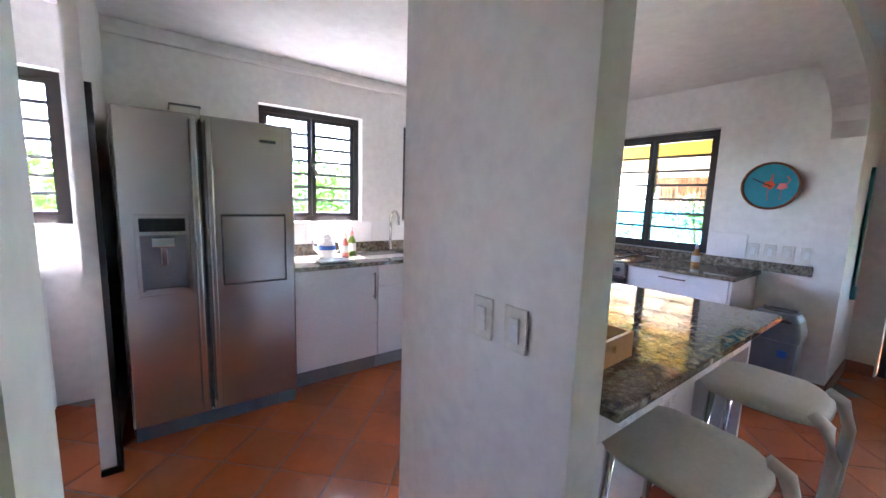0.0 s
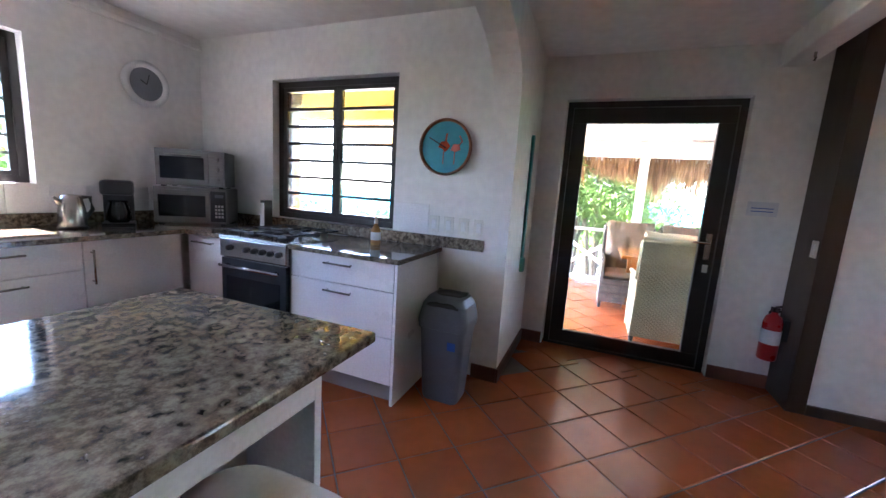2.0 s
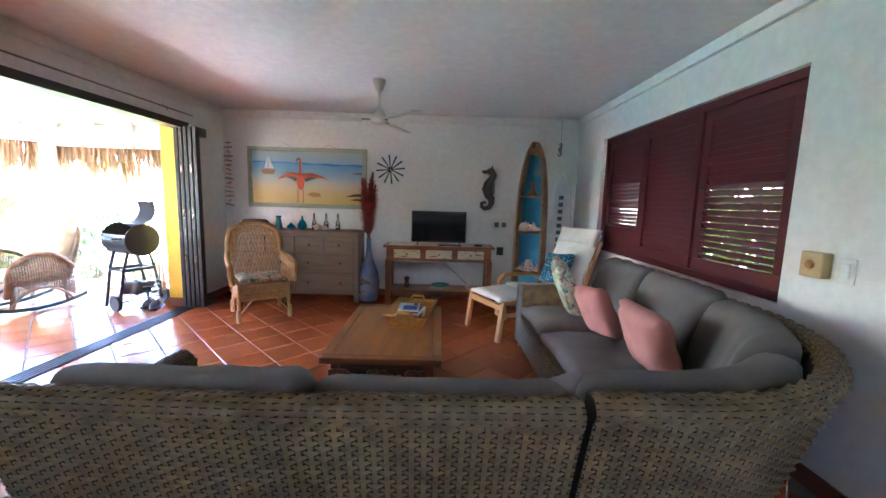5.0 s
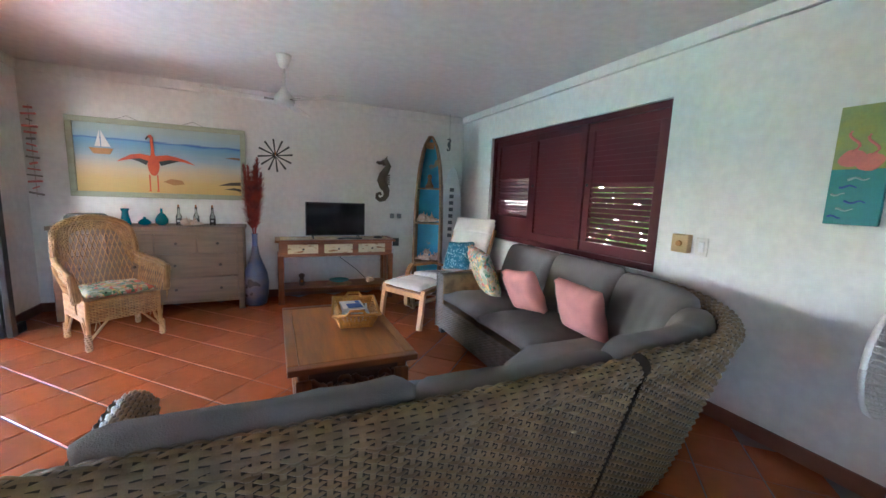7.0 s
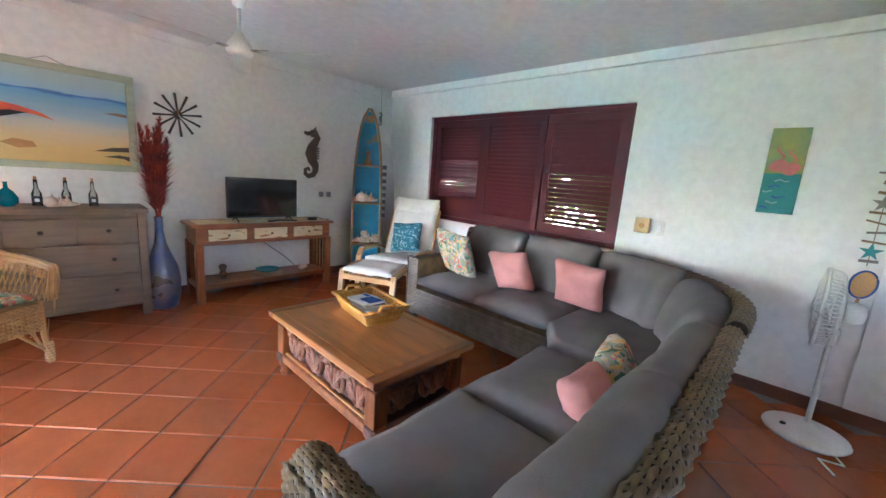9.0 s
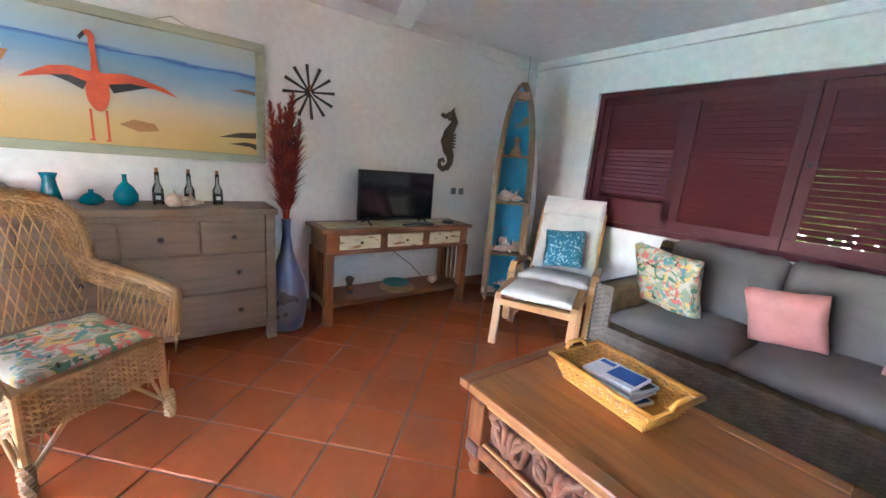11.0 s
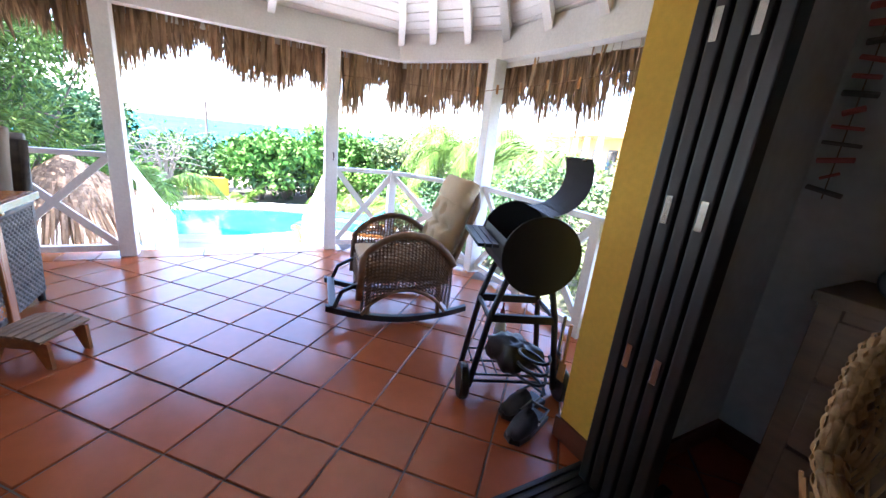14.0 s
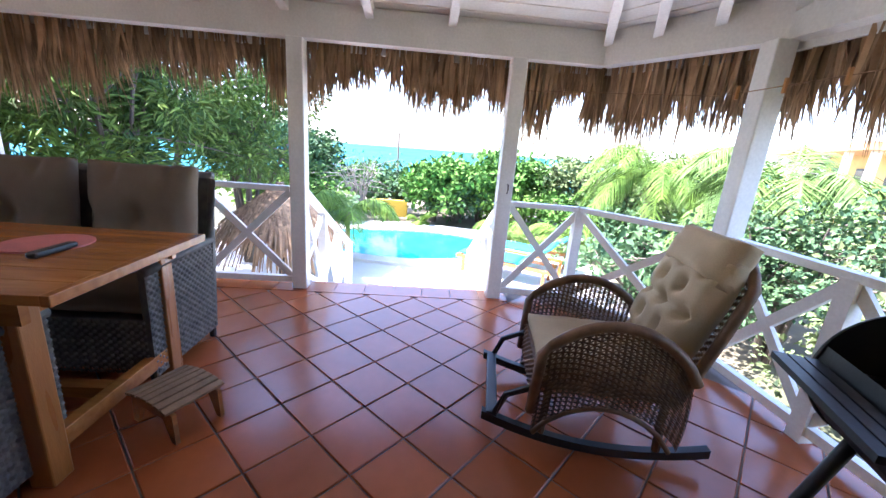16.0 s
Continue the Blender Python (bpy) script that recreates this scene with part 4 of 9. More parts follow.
# dense greenery beside the terrace
for k, (x, y, h, w, n, mt) in enumerate([(-4.9, 0.4, 4.2, 1.5, 4600, LEAF_L), (-5.3, -1.3, 4.6, 1.7, 4600, LEAF), (-7.2, 1.0, 3.9, 1.5, 4600, LEAF_L), (-4.7, -2.8, 4.2, 1.6, 2600, LEAF), (-7.2, -0.6, 4.6, 1.9, 2600, LEAF_B), (-5.6, -0.2, 4.4, 1.3, 2400, LEAF_B)]):
    tree("garden_tree", "dense dark green leafy tree beside the terrace railing", x, y, G, h, w, n, 0.13, mt, 20 + k, stems=6, narrow=0.11, low=0.2)
palm("palm_clump", "feathery green palm beside the thatched hut", -7.7, 2.7, G, 1.0, 1.4, 13, LEAF_Y, 31, 0.06)
# shrubs and trees behind the pool
for k, (x, y, h, w, n, s, mt, z) in enumerate([(-13.2, 6.2, 2.1, 1.5, 2600, 0.17, LEAF, G), (-12.9, 4.6, 1.8, 1.2, 2200, 0.17, LEAF, G), (-13.6, 7.9, 2.0, 1.5, 2400, 0.16, LEAF, G), (-12.2, 9.4, 2.3, 1.5, 2400, 0.12, LEAF_P, G), (-11.2, 10.8, 2.4, 1.7, 2600, 0.11, LEAF_P, G), (-9.6, 11.8, 2.3, 1.6, 2400, 0.11, LEAF_P, G), (-14.5, 0.2, 2.6, 1.5, 2000, 0.15, LEAF_B, G), (-13.0, -1.8, 3.6, 1.9, 2400, 0.16, LEAF_B, G), (-16.5, 2.0, 1.6, 1.6, 1800, 0.15, LEAF_B, G - 0.3), (-17.5, 5.2, 1.6, 1.6, 1600, 0.16, LEAF_B, G - 0.4)]):
    tree("shrub", "bushy broad-leaved green shrub behind the pool", x, y, z, h, w, n, s, mt, 50 + k, "shrub", stems=7, narrow=0.36, low=0.12)
tree("bare_bush", "leafless grey tangled bush behind the pool", -12.9, 2.1, G, 1.9, 1.4, 260, 0.08, LEAF, 77, "bush", stems=16, bark=TWIG)
palm("garden_palm", "drooping bright green palm behind the pool deck", -8.4, 9.2, G, 2.1, 2.0, 24, LEAF_Y, 81, 0.09)
palm("garden_palm", "drooping green palm near the terrace corner", -5.4, 9.4, G, 2.1, 1.9, 24, LEAF_L, 82, 0.09)
palm("garden_palm", "low yellow-green palm beside the sun loungers", -10.2, 6.6, G, 0.25, 1.5, 13, LEAF_Y, 83, 0.08)
palm("garden_palm", "low yellow-green palm beside the sun loungers", -9.6, 7.9, G, 0.3, 1.5, 13, LEAF_Y, 84, 0.08)
palm("agave", "spiky grey-green agave at the pool edge", -11.6, 1.6, G, 0.05, 0.9, 15, LEAF_B, 85, 0.05, 1.0)
palm("agave", "spiky green agave at the pool edge", -11.9, 4.2, G, 0.05, 0.6, 13, LEAF_Y, 86, 0.05, 1.0)
for k, (x, y, h, w) in enumerate([(-4.2, 8.6, 2.0, 1.2), (-2.6, 8.4, 1.7, 1.1), (-1.2, 8.9, 1.8, 1.2), (-3.4, 10.6, 2.2, 1.4), (0.6, 9.4, 2.0, 1.3)]):
    tree("low_bush", "pale green thorny bush on dry ground", x, y, G, h, w, 3200, 0.065, LEAF_P if k % 2 else LEAF_B, 100 + k, "bush", stems=8, low=0.05)


for k, (x, y) in enumerate([(-12.6, 0.4), (-12.8, 5.4), (-12.4, 7.0), (-11.6, 8.6), (-10.4, 9.9), (-8.6, 10.9), (-7.0, 10.4), (-14.6, 3.4), (-14.8, 5.8), (-15.5, 8.8), (-6.2, 8.0), (-12.0, -0.6)]):
    tree("low_shrub", "low dense green shrub at the garden edge", x, y, G, 1.1, 1.3, 1100, 0.13, (LEAF, LEAF_B, LEAF_Y)[k % 3], 140 + k, "shrub", stems=7, low=0.05)
for k, (x, y) in enumerate([(7.3, 3.5), (7.2, 5.8), (8.0, 1.8)]):
    tree("side_shrub", "green shrub outside the shuttered window", x, y, G, 3.6, 1.5, 2200, 0.13, LEAF_Y, 171 + k, "shrub", stems=7, low=0.1)


def far_woods():
    rnd = random.Random(5)
    spots = []
    for _ in range(500):
        x, y = rnd.uniform(-130, -20), rnd.uniform(-90, 110)
        g = -1.12 - (-13.4 - x) * 0.105
        spots.append((x, y, g + rnd.uniform(0.2, 1.6), rnd.uniform(0.8, 2.2)))
    ob = leaves(rnd, spots, 0.55, 26000, "far_scrub", LEAF_B, None)
    tagged(ob, "distant green scrub on the slope to the sea", "scrub", kind="stuff")


far_woods()


def thatched_hut():
    t = thing("thatched_hut", "small round hut with a shaggy palm thatch roof by the pool", "hut", pose(-5.9, 2.05, G))
    rnd = random.Random(12)
    part("post", bar([(0, 0, 0), (0, 0, 1.7)], 0.06, 8), BARK, t)
    verts, faces = [], []
    for _ in range(2600):
        a = rnd.uniform(0, 2 * math.pi)
        r0 = rnd.uniform(0.02, 0.85)
        ln = rnd.uniform(0.35, 0.6)
        def at(r, z):
            return Vector((math.cos(a) * r, math.sin(a) * r, z))
        p, q = at(r0, 1.72 - r0 * 0.75), at(r0 + ln * 0.55, 1.72 - (r0 + ln * 0.55) * 0.75 - ln * rnd.uniform(0.1, 0.8))
        s = Vector((-math.sin(a), math.cos(a), 0)) * rnd.uniform(0.008, 0.02)
        i = len(verts)
        verts += [p - s, p + s, q + s * 0.4, q - s * 0.4]
        faces.append((i, i + 1, i + 2, i + 3))
    raw("roof", verts, faces, THATCH, t, "grey-brown palm thatch", kind="stuff")


thatched_hut()


def lounger(x, y, rz):
    t = thing("sun_lounger", "wooden sun lounger with a turquoise mat on the pool deck", "lounger", pose(x, y, -1.105, 0, 0, rz), "sun loungers by the pool")
    part("frame", B((-0.95, 0.95, -0.33, -0.27, 0.28, 0.34), (-0.95, 0.95, 0.27, 0.33, 0.28, 0.34), (-0.95, -0.89, -0.27, 0.27, 0.28, 0.34), (0.89, 0.95, -0.27, 0.27, 0.28, 0.34)), TEAK, t)
    for a in (-0.8, 0.8):
        for b in (-0.28, 0.28):
            part("leg", B((a - 0.03, a + 0.03, b - 0.03, b + 0.03, 0, 0.28)), TEAK, t)
    part("mat", moved(cushion(1.2, 0.6, 0.08), Matrix.Translation((-0.3, 0, 0.385))), LOUNGE, t, smooth=True)
    part("backrest", moved(cushion(0.75, 0.6, 0.08), Matrix.Translation((0.58, 0, 0.56)) @ Matrix.Rotation(radians(-35), 4, "Y")), LOUNGE, t, smooth=True)


lounger(-7.2, 5.9, 60)
lounger(-8.0, 6.5, 60)


def garden_wall():
    tagged(part("garden_wall", B((-13.1, -12.9, 2.6, 3.7, G, G + 0.55), bevel=0.02), YELLOW), "low yellow garden wall behind the pool", "wall")


garden_wall()


def neighbour_house():
    t = thing("neighbour_house", "yellow two-storey house with a white balcony beyond the garden", "house", pose(-13.5, 24.0, G - 1.0, 0, 0, -28))
    part("wall", B((-4, 4, -3, 3, 0, 4.3)), mat("house_plaster", (0.74, 0.52, 0.20), 0.8, scale=2), t)
    part("roof", slab([(-4.7, -4.6), (4.7, -4.6), (4.7, 3.6), (-4.7, 3.6)], 4.3, 4.55), mat("house_roof", (0.62, 0.36, 0.16), 0.8, scale=3), t)
    part("balcony", B((-4.3, 4.3, -4.3, -3, 1.95, 2.12)), WHITEPAINT, t)
    for k in range(6):
        x = -4.2 + 1.68 * k
        part("column", B((x - 0.1, x + 0.1, -4.25, -4.05, 0, 4.3)), WHITEPAINT, t)
    for z in (2.3, 2.5, 2.7, 2.9):
        part("balcony_rail", B((-4.3, 4.3, -4.22, -4.17, z, z + 0.08)), WHITEPAINT, t)
    for k in range(4):
        for z in (0.6, 2.3):
            w = part("window", B((-3.4 + 2 * k, -2.4 + 2 * k, -3.05, -2.99, z, z + 1.5)), BLACKFR, t)
            part("pane", B((-3.32 + 2 * k, -2.48 + 2 * k, -3.07, -3.055, z + 0.08, z + 1.42)), SCREEN, w)


neighbour_house()
tagged(part("utility_pole", bar([(-40, 1.6, -5), (-40, 1.6, 2.4)], 0.14, 8, 0.1), BARK), "tall wooden utility pole on the slope", "pole")

# ---- living room ----
def T3(x, y, z=0.0, rz=0.0):
    return pose(x, y, z, 0, 0, rz)


def ribbon_surface(path, z0, z1, lean=0.06, bow=0.0):
    """A wall-like sheet along a plan path; (u, v) -> point, normal, with the normal to the right of the path."""
    pts = [Vector((*p, 0)) for p in path]
    seg = [(b - a).length for a, b in zip(pts, pts[1:])]
    total = sum(seg)
    def f(u, v):
        s = min(max(u, 0), 0.99999) * total
        k = 0
        while k < len(seg) - 1 and s > seg[k]:
            s -= seg[k]
            k += 1
        d = (pts[k + 1] - pts[k]).normalized()
        p = pts[k].lerp(pts[k + 1], s / seg[k])
        mid = [(b - a).normalized() for a, b in zip(pts, pts[1:])]
        f0 = s / seg[k]
        e = (mid[max(k - 1, 0)] + d).lerp(d + mid[min(k + 1, len(mid) - 1)], f0).normalized()
        n = Vector((e.y, -e.x, 0))
        return p + n * (lean * v + bow * math.sin(math.pi * v)) + Vector((0, 0, z0 + (z1 - z0) * v)), n
    return f


def sheet(path, z0, z1, thick, lean=0.06):
    """A solid leaning back board along a plan path."""
    bm = bmesh.new()
    pts = [Vector((*p, 0)) for p in path]
    rows = []
    for k, p in enumerate(pts):
        d = (pts[min(k + 1, len(pts) - 1)] - pts[max(k - 1, 0)]).normalized()
        n = Vector((d.y, -d.x, 0))
        rows.append([bm.verts.new(q) for q in (p + Vector((0, 0, z0)), p + n * lean + Vector((0, 0, z1)), p + n * (lean - thick * 0.5) + Vector((0, 0, z1 + 0.015)), p + n * (lean - thick) + Vector((0, 0, z1)), p - n * thick + Vector((0, 0, z0)))])
    for a, b in zip(rows, rows[1:]):
        for k in range(5):
            bm.faces.new((a[k], a[(k + 1) % 5], b[(k + 1) % 5], b[k]))
    bm.faces.new(rows[0])
    bm.faces.new(rows[-1][::-1])
    bmesh.ops.recalc_face_normals(bm, faces=bm.faces)
    return bm


def rolled_top(path, z, r, parent, rows=11, step=0.036, amp=0.0035):
    """The weave carried over a rounded top edge along a plan path."""
    line = ribbon_surface(path, z, z, 0.0)
    length = sum((Vector(q) - Vector(p)).length for p, q in zip(path, path[1:]))
    # near-black core, so gaps in the rolled weave look shaded
    part("top_core", bar([tuple(line(k / 24, 1)[0]) for k in range(25)], r * 0.93, 9), WICKER_SHADE, parent)
    def roll(u, v):
        p, nrm = line(u, 1)
        q = radians(-40 + 250 * v)
        d = nrm * math.cos(q) + Vector((0, 0, math.sin(q)))
        return p + d * r, d
    woven(roll, rows, max(6, int(length / step)), "woven_top", WICKER_D, parent, amp, 0.46)


def curved_cushion(parent, name, path, z0, z1, thick, lean, seed):
    """A stuffed back cushion that follows a plan path, rounded all round and slightly creased."""
    line = ribbon_surface(path, 0, 0, 0.0)
    n, m = 26, 20
    bm = bmesh.new()
    rings = []
    for i in range(n + 1):
        u = i / n
        p, nrm = line(u, 1)
        e = min(1.0, 0.25 + 3.2 * (min(u, 1 - u)) ** 0.55)
        ring = []
        for k in range(m):
            q = 2 * math.pi * k / m
            c, w = math.cos(q), math.sin(q)
            x = thick / 2 * e * abs(c) ** 0.75 * (1 if c > 0 else -1)
            f = 0.5 + 0.5 * (0.82 + 0.18 * e) * abs(w) ** 0.6 * (1 if w > 0 else -1)
            wob = 0.009 * noise.noise((u * 7 + seed, f * 3, seed)) + 0.006 * noise.noise((u * 19, f * 9, seed + 4))
            ring.append(bm.verts.new(p + nrm * (x + wob + lean * f) + Vector((0, 0, z0 + (z1 - z0) * f + wob))))
        rings.append(ring)
    for g, h in zip(rings, rings[1:]):
        for k in range(m):
            bm.faces.new((g[k], g[(k + 1) % m], h[(k + 1) % m], h[k]))
    bm.faces.new(rings[0][::-1])
    bm.faces.new(rings[-1])
    bmesh.ops.recalc_face_normals(bm, faces=bm.faces)
    return part(name, bm, GREYCLOTH, parent, smooth=True)


def cush(parent, name, w, d, h, m, material=None, **kw):
    return part(name, moved(cushion(w, d, h, **kw), m), material or GREYCLOTH, parent, smooth=True)


def sofa_back_row():
    """The stretch with its back to the hall, facing the far wall."""
    t = thing("sofa_section", "dark wicker sofa section with grey cushions, its back to the hall", "sofa", T3(1.68, 1.84), "parts of the corner sofa")
    L = 1.60
    back = [(0.0, 0.14), (L / 2, 0.128), (L, 0.14)]
    # frame and arm core coloured as the shade seen through the weave
    part("back_frame", sheet(back, 0.05, 0.76, 0.07, 0.19), WICKER_SHADE, t)
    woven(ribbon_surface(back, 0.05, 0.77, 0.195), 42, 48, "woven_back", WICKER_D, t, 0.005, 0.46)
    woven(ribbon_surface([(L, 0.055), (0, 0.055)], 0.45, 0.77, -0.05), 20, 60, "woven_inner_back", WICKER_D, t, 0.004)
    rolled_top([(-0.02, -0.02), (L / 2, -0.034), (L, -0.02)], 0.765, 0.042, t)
    part("arm", B((0.0, 0.12, 0.14, 0.685, 0.05, 0.585), bevel=0.03), WICKER_SHADE, t)
    rolled_top([(0.06, 0.10), (0.06, 0.69)], 0.560, 0.056, t, 18, 0.022, 0.0022)
    woven(ribbon_surface([(-0.002, 0.70), (-0.002, 0.12)], 0.05, 0.59, 0.0), 26, 20, "woven_arm", WICKER_D, t, 0.004, 0.46)
    woven(ribbon_surface([(0.122, 0.06), (0.122, 0.69)], 0.3, 0.58, 0.0), 18, 20, "woven_arm_inner", WICKER_D, t, 0.004)
    woven(ribbon_surface([(0.122, 0.69), (-0.002, 0.69)], 0.05, 0.58, 0.0), 26, 4, "woven_arm_front", WICKER_D, t, 0.004, 0.46)
    part("base", B((0.12, L, 0.17, 0.80, 0.05, 0.30), bevel=0.015), WICKER_D, t)
    for x in (0.05, L - 0.05):
        for y in (0.24, 0.72):
            part("foot", B((x - 0.03, x + 0.03, y - 0.03, y + 0.03, 0, 0.05)), BLACKPL, t)
    for k in range(2):
        w = (L - 0.13) / 2
        cush(t, "seat_cushion", w, 0.74, 0.16, T3(0.125 + w * (k + 0.5), 0.46, 0.375), sag=0.012)
        curved_cushion(t, "back_cushion", [(0.125 + w * k + 0.005, 0.20), (0.125 + w * (k + 0.5), 0.185), (0.125 + w * (k + 1) - 0.005, 0.20)], 0.42, 0.825 - 0.02 * k, 0.19, 0.13, 3.0 + k)
    return t


def sofa_corner():
    t = thing("corner_sofa_section", "rounded grey wicker corner section with dark grey cushions", "sofa", T3(3.30, 1.84), "parts of the corner sofa")
    path = [(0.0, 0.14)]
    for k in range(9):
        a = -math.pi / 2 + math.pi / 2 * k / 8
        path.append((0.28 + 0.76 * math.cos(a), 0.90 + 0.76 * math.sin(a)))
    path.append((1.04, 0.97))
    # same shade-coloured core behind the curved weave
    part("back_frame", sheet(path, 0.05, 0.78, 0.07, 0.20), WICKER_SHADE, t)
    woven(ribbon_surface(path, 0.05, 0.79, 0.205), 42, 48, "woven_back", WICKER_D, t, 0.005, 0.46)
    rimline = ribbon_surface(path, 0.8, 0.8, 0.17)
    rolled_top([tuple(rimline(k / 18, 1)[0])[:2] for k in range(19)], 0.785, 0.042, t)
    base = [(0.01, 0.17), (0.3, 0.17), (0.77, 0.40), (0.99, 0.78), (0.99, 0.96), (0.33, 0.96), (0.01, 0.78)]
    part("base", slab(base, 0.05, 0.30, 0.01), WICKER_D, t)
    woven(ribbon_surface([(0.335, 0.965), (0.005, 0.785)], 0.05, 0.31, 0.0), 16, 12, "woven_front", WICKER_T, t, 0.005)
    seat = [(0.02, 0.1), (0.3, 0.1), (0.82, 0.32), (1.06, 0.75), (1.06, 0.95), (0.30, 0.97), (0.02, 0.80)]
    part("seat_cushion", slab(seat, 0.30, 0.44, 0.04), GREYCLOTH, t, smooth=True)
    arc = [(0.28 + 0.66 * math.cos(q), 0.90 + 0.66 * math.sin(q)) for q in [-math.pi / 2 + math.pi / 2 * k / 8 for k in range(9)]]
    curved_cushion(t, "back_cushion", [(0.02, 0.215)] + [(x, y - 0.02) for x, y in arc[:5]], 0.42, 0.83, 0.19, 0.13, 7.0)
    curved_cushion(t, "back_cushion", arc[4:] + [(0.94, 0.96)], 0.42, 0.86, 0.19, 0.13, 8.0)
    for x, y in ((0.08, 0.26), (0.08, 0.7), (0.88, 0.88), (0.36, 0.9)):
        part("foot", B((x - 0.03, x + 0.03, y - 0.03, y + 0.03, 0, 0.05)), BLACKPL, t)


def sofa_window_row():
    t = thing("sofa_section", "grey wicker sofa section with dark grey cushions under the shutters", "sofa", T3(3.62, 2.82), "parts of the corner sofa")
    L = 1.47
    back = [(0.72, 0.0), (0.72, L)]
    part("back_frame", sheet(back, 0.05, 0.78, 0.07, 0.19), WICKER_SHADE, t)
    woven(ribbon_surface(back, 0.05, 0.79, 0.195), 30, 60, "woven_back", WICKER_D, t, 0.005)
    rolled_top([(0.885, 0.0), (0.885, L)], 0.785, 0.042, t)
    part("arm", B((0.02, 0.84, L - 0.12, L, 0.05, 0.58), bevel=0.03), WICKER_D, t)
    woven(ribbon_surface([(0.86, L + 0.002), (0.0, L + 0.002)], 0.05, 0.58, 0.0), 32, 30, "woven_arm", WICKER_T, t, 0.005)
    woven(ribbon_surface([(0.018, L), (0.018, L - 0.12)], 0.05, 0.58, 0.0), 32, 4, "woven_arm_front", WICKER_T, t, 0.005)
    part("base", B((0.02, 0.70, 0.0, L - 0.12, 0.05, 0.30), bevel=0.015), WICKER_D, t)
    woven(ribbon_surface([(0.017, L - 0.12), (0.017, 0.0)], 0.06, 0.30, 0.0), 22, 60, "woven_front", WICKER_T, t, 0.003, 0.5)
    for x in (0.06, 0.78):
        for y in (0.05, L - 0.06):
            part("foot", B((x - 0.03, x + 0.03, y - 0.03, y + 0.03, 0, 0.05)), BLACKPL, t)
    w = (L - 0.13) / 2
    for k in range(2):
        cush(t, "seat_cushion", 0.76, w, 0.16, T3(0.40, w * (k + 0.5), 0.375), sag=0.012)
        curved_cushion(t, "back_cushion", [(0.645, w * k + 0.006), (0.655, w * (k + 0.5)), (0.645, w * (k + 1) - 0.006)], 0.42, 0.88, 0.19, 0.14, 11.0 + k)


sofa_back_row()
sofa_corner()
sofa_window_row()


def pillow(label, x, y, z, s, rz, tilt, material, roll=0.0):
    bm = moved(cushion(s, s, 0.15, puff=0.5), Matrix.Rotation(radians(rz), 4, "Z") @ Matrix.Rotation(radians(tilt), 4, "X") @ Matrix.Rotation(radians(roll), 4, "Z"))
    ob = part("pillow", bm, material, None, smooth=True)
    ob.matrix_basis = Matrix.Translation((x, y, z))
    tagged(ob, label, "pillow")


pillow("square pillow with a tropical flower print on the grey sofa", 3.97, 4.00, 0.635, 0.44, 78, 68, FLORAL, 4)
pillow("small plain pink pillow leaning on the grey sofa", 3.98, 3.38, 0.605, 0.34, 96, 66, PINK, -9)
pillow("small plain pink pillow leaning on the grey sofa", 4.02, 2.81, 0.615, 0.36, 92, 68, PINK, 4)
pillow("tropical flower print pillow in the sofa corner", 3.16, 2.20, 0.475, 0.28, 8, 60, FLORAL, 4)
pillow("small plain pink pillow in the sofa corner", 2.80, 2.19, 0.468, 0.26, -3, 60, PINK)


def scroll_panel(t, a, b, c0, axis, z0, z1, material, n):
    """Pierced carving of scrolls and leaves along a stretch."""
    bm = bmesh.new()
    zc, hh = (z0 + z1) / 2, (z1 - z0) / 2
    def at(s, z, d=0.0):
        return (s, c0 + d, z) if axis == "x" else (c0 + d, s, z)
    ln = (b - a) / n
    for k in range(n):
        s0 = a + ln * (k + 0.5)
        sg = 1 if k % 2 else -1
        pts = []
        for i in range(16):
            f = i / 15
            r = hh * 0.92 * (1 - 0.72 * f)
            an = sg * (f * 8.0) + 0.6
            pts.append(at(s0 + ln * 0.42 * (1 - 0.6 * f) * math.cos(an), zc + r * math.sin(an)))
        tube(bm, pts, 0.017, 6, 0.011)
        tube(bm, [at(s0 - ln * 0.5, zc - sg * hh * 0.8), at(s0, zc - sg * hh * 0.2, 0.002), at(s0 + ln * 0.5, zc + sg * hh * 0.8)], 0.018, 6, 0.014)
        for q in (-1, 1):
            m = Matrix.Translation(at(s0 + q * ln * 0.33, zc + q * sg * hh * 0.5)) @ Matrix.Diagonal((0.036, 0.036, 0.036, 1)) @ Matrix.Diagonal((1, 0.35, 0.7, 1) if axis == "x" else (0.35, 1, 0.7, 1))
            bmesh.ops.create_icosphere(bm, subdivisions=1, radius=1, matrix=m)
    part("carved_panel", bm, material, t, "pierced scroll carving", smooth=True)


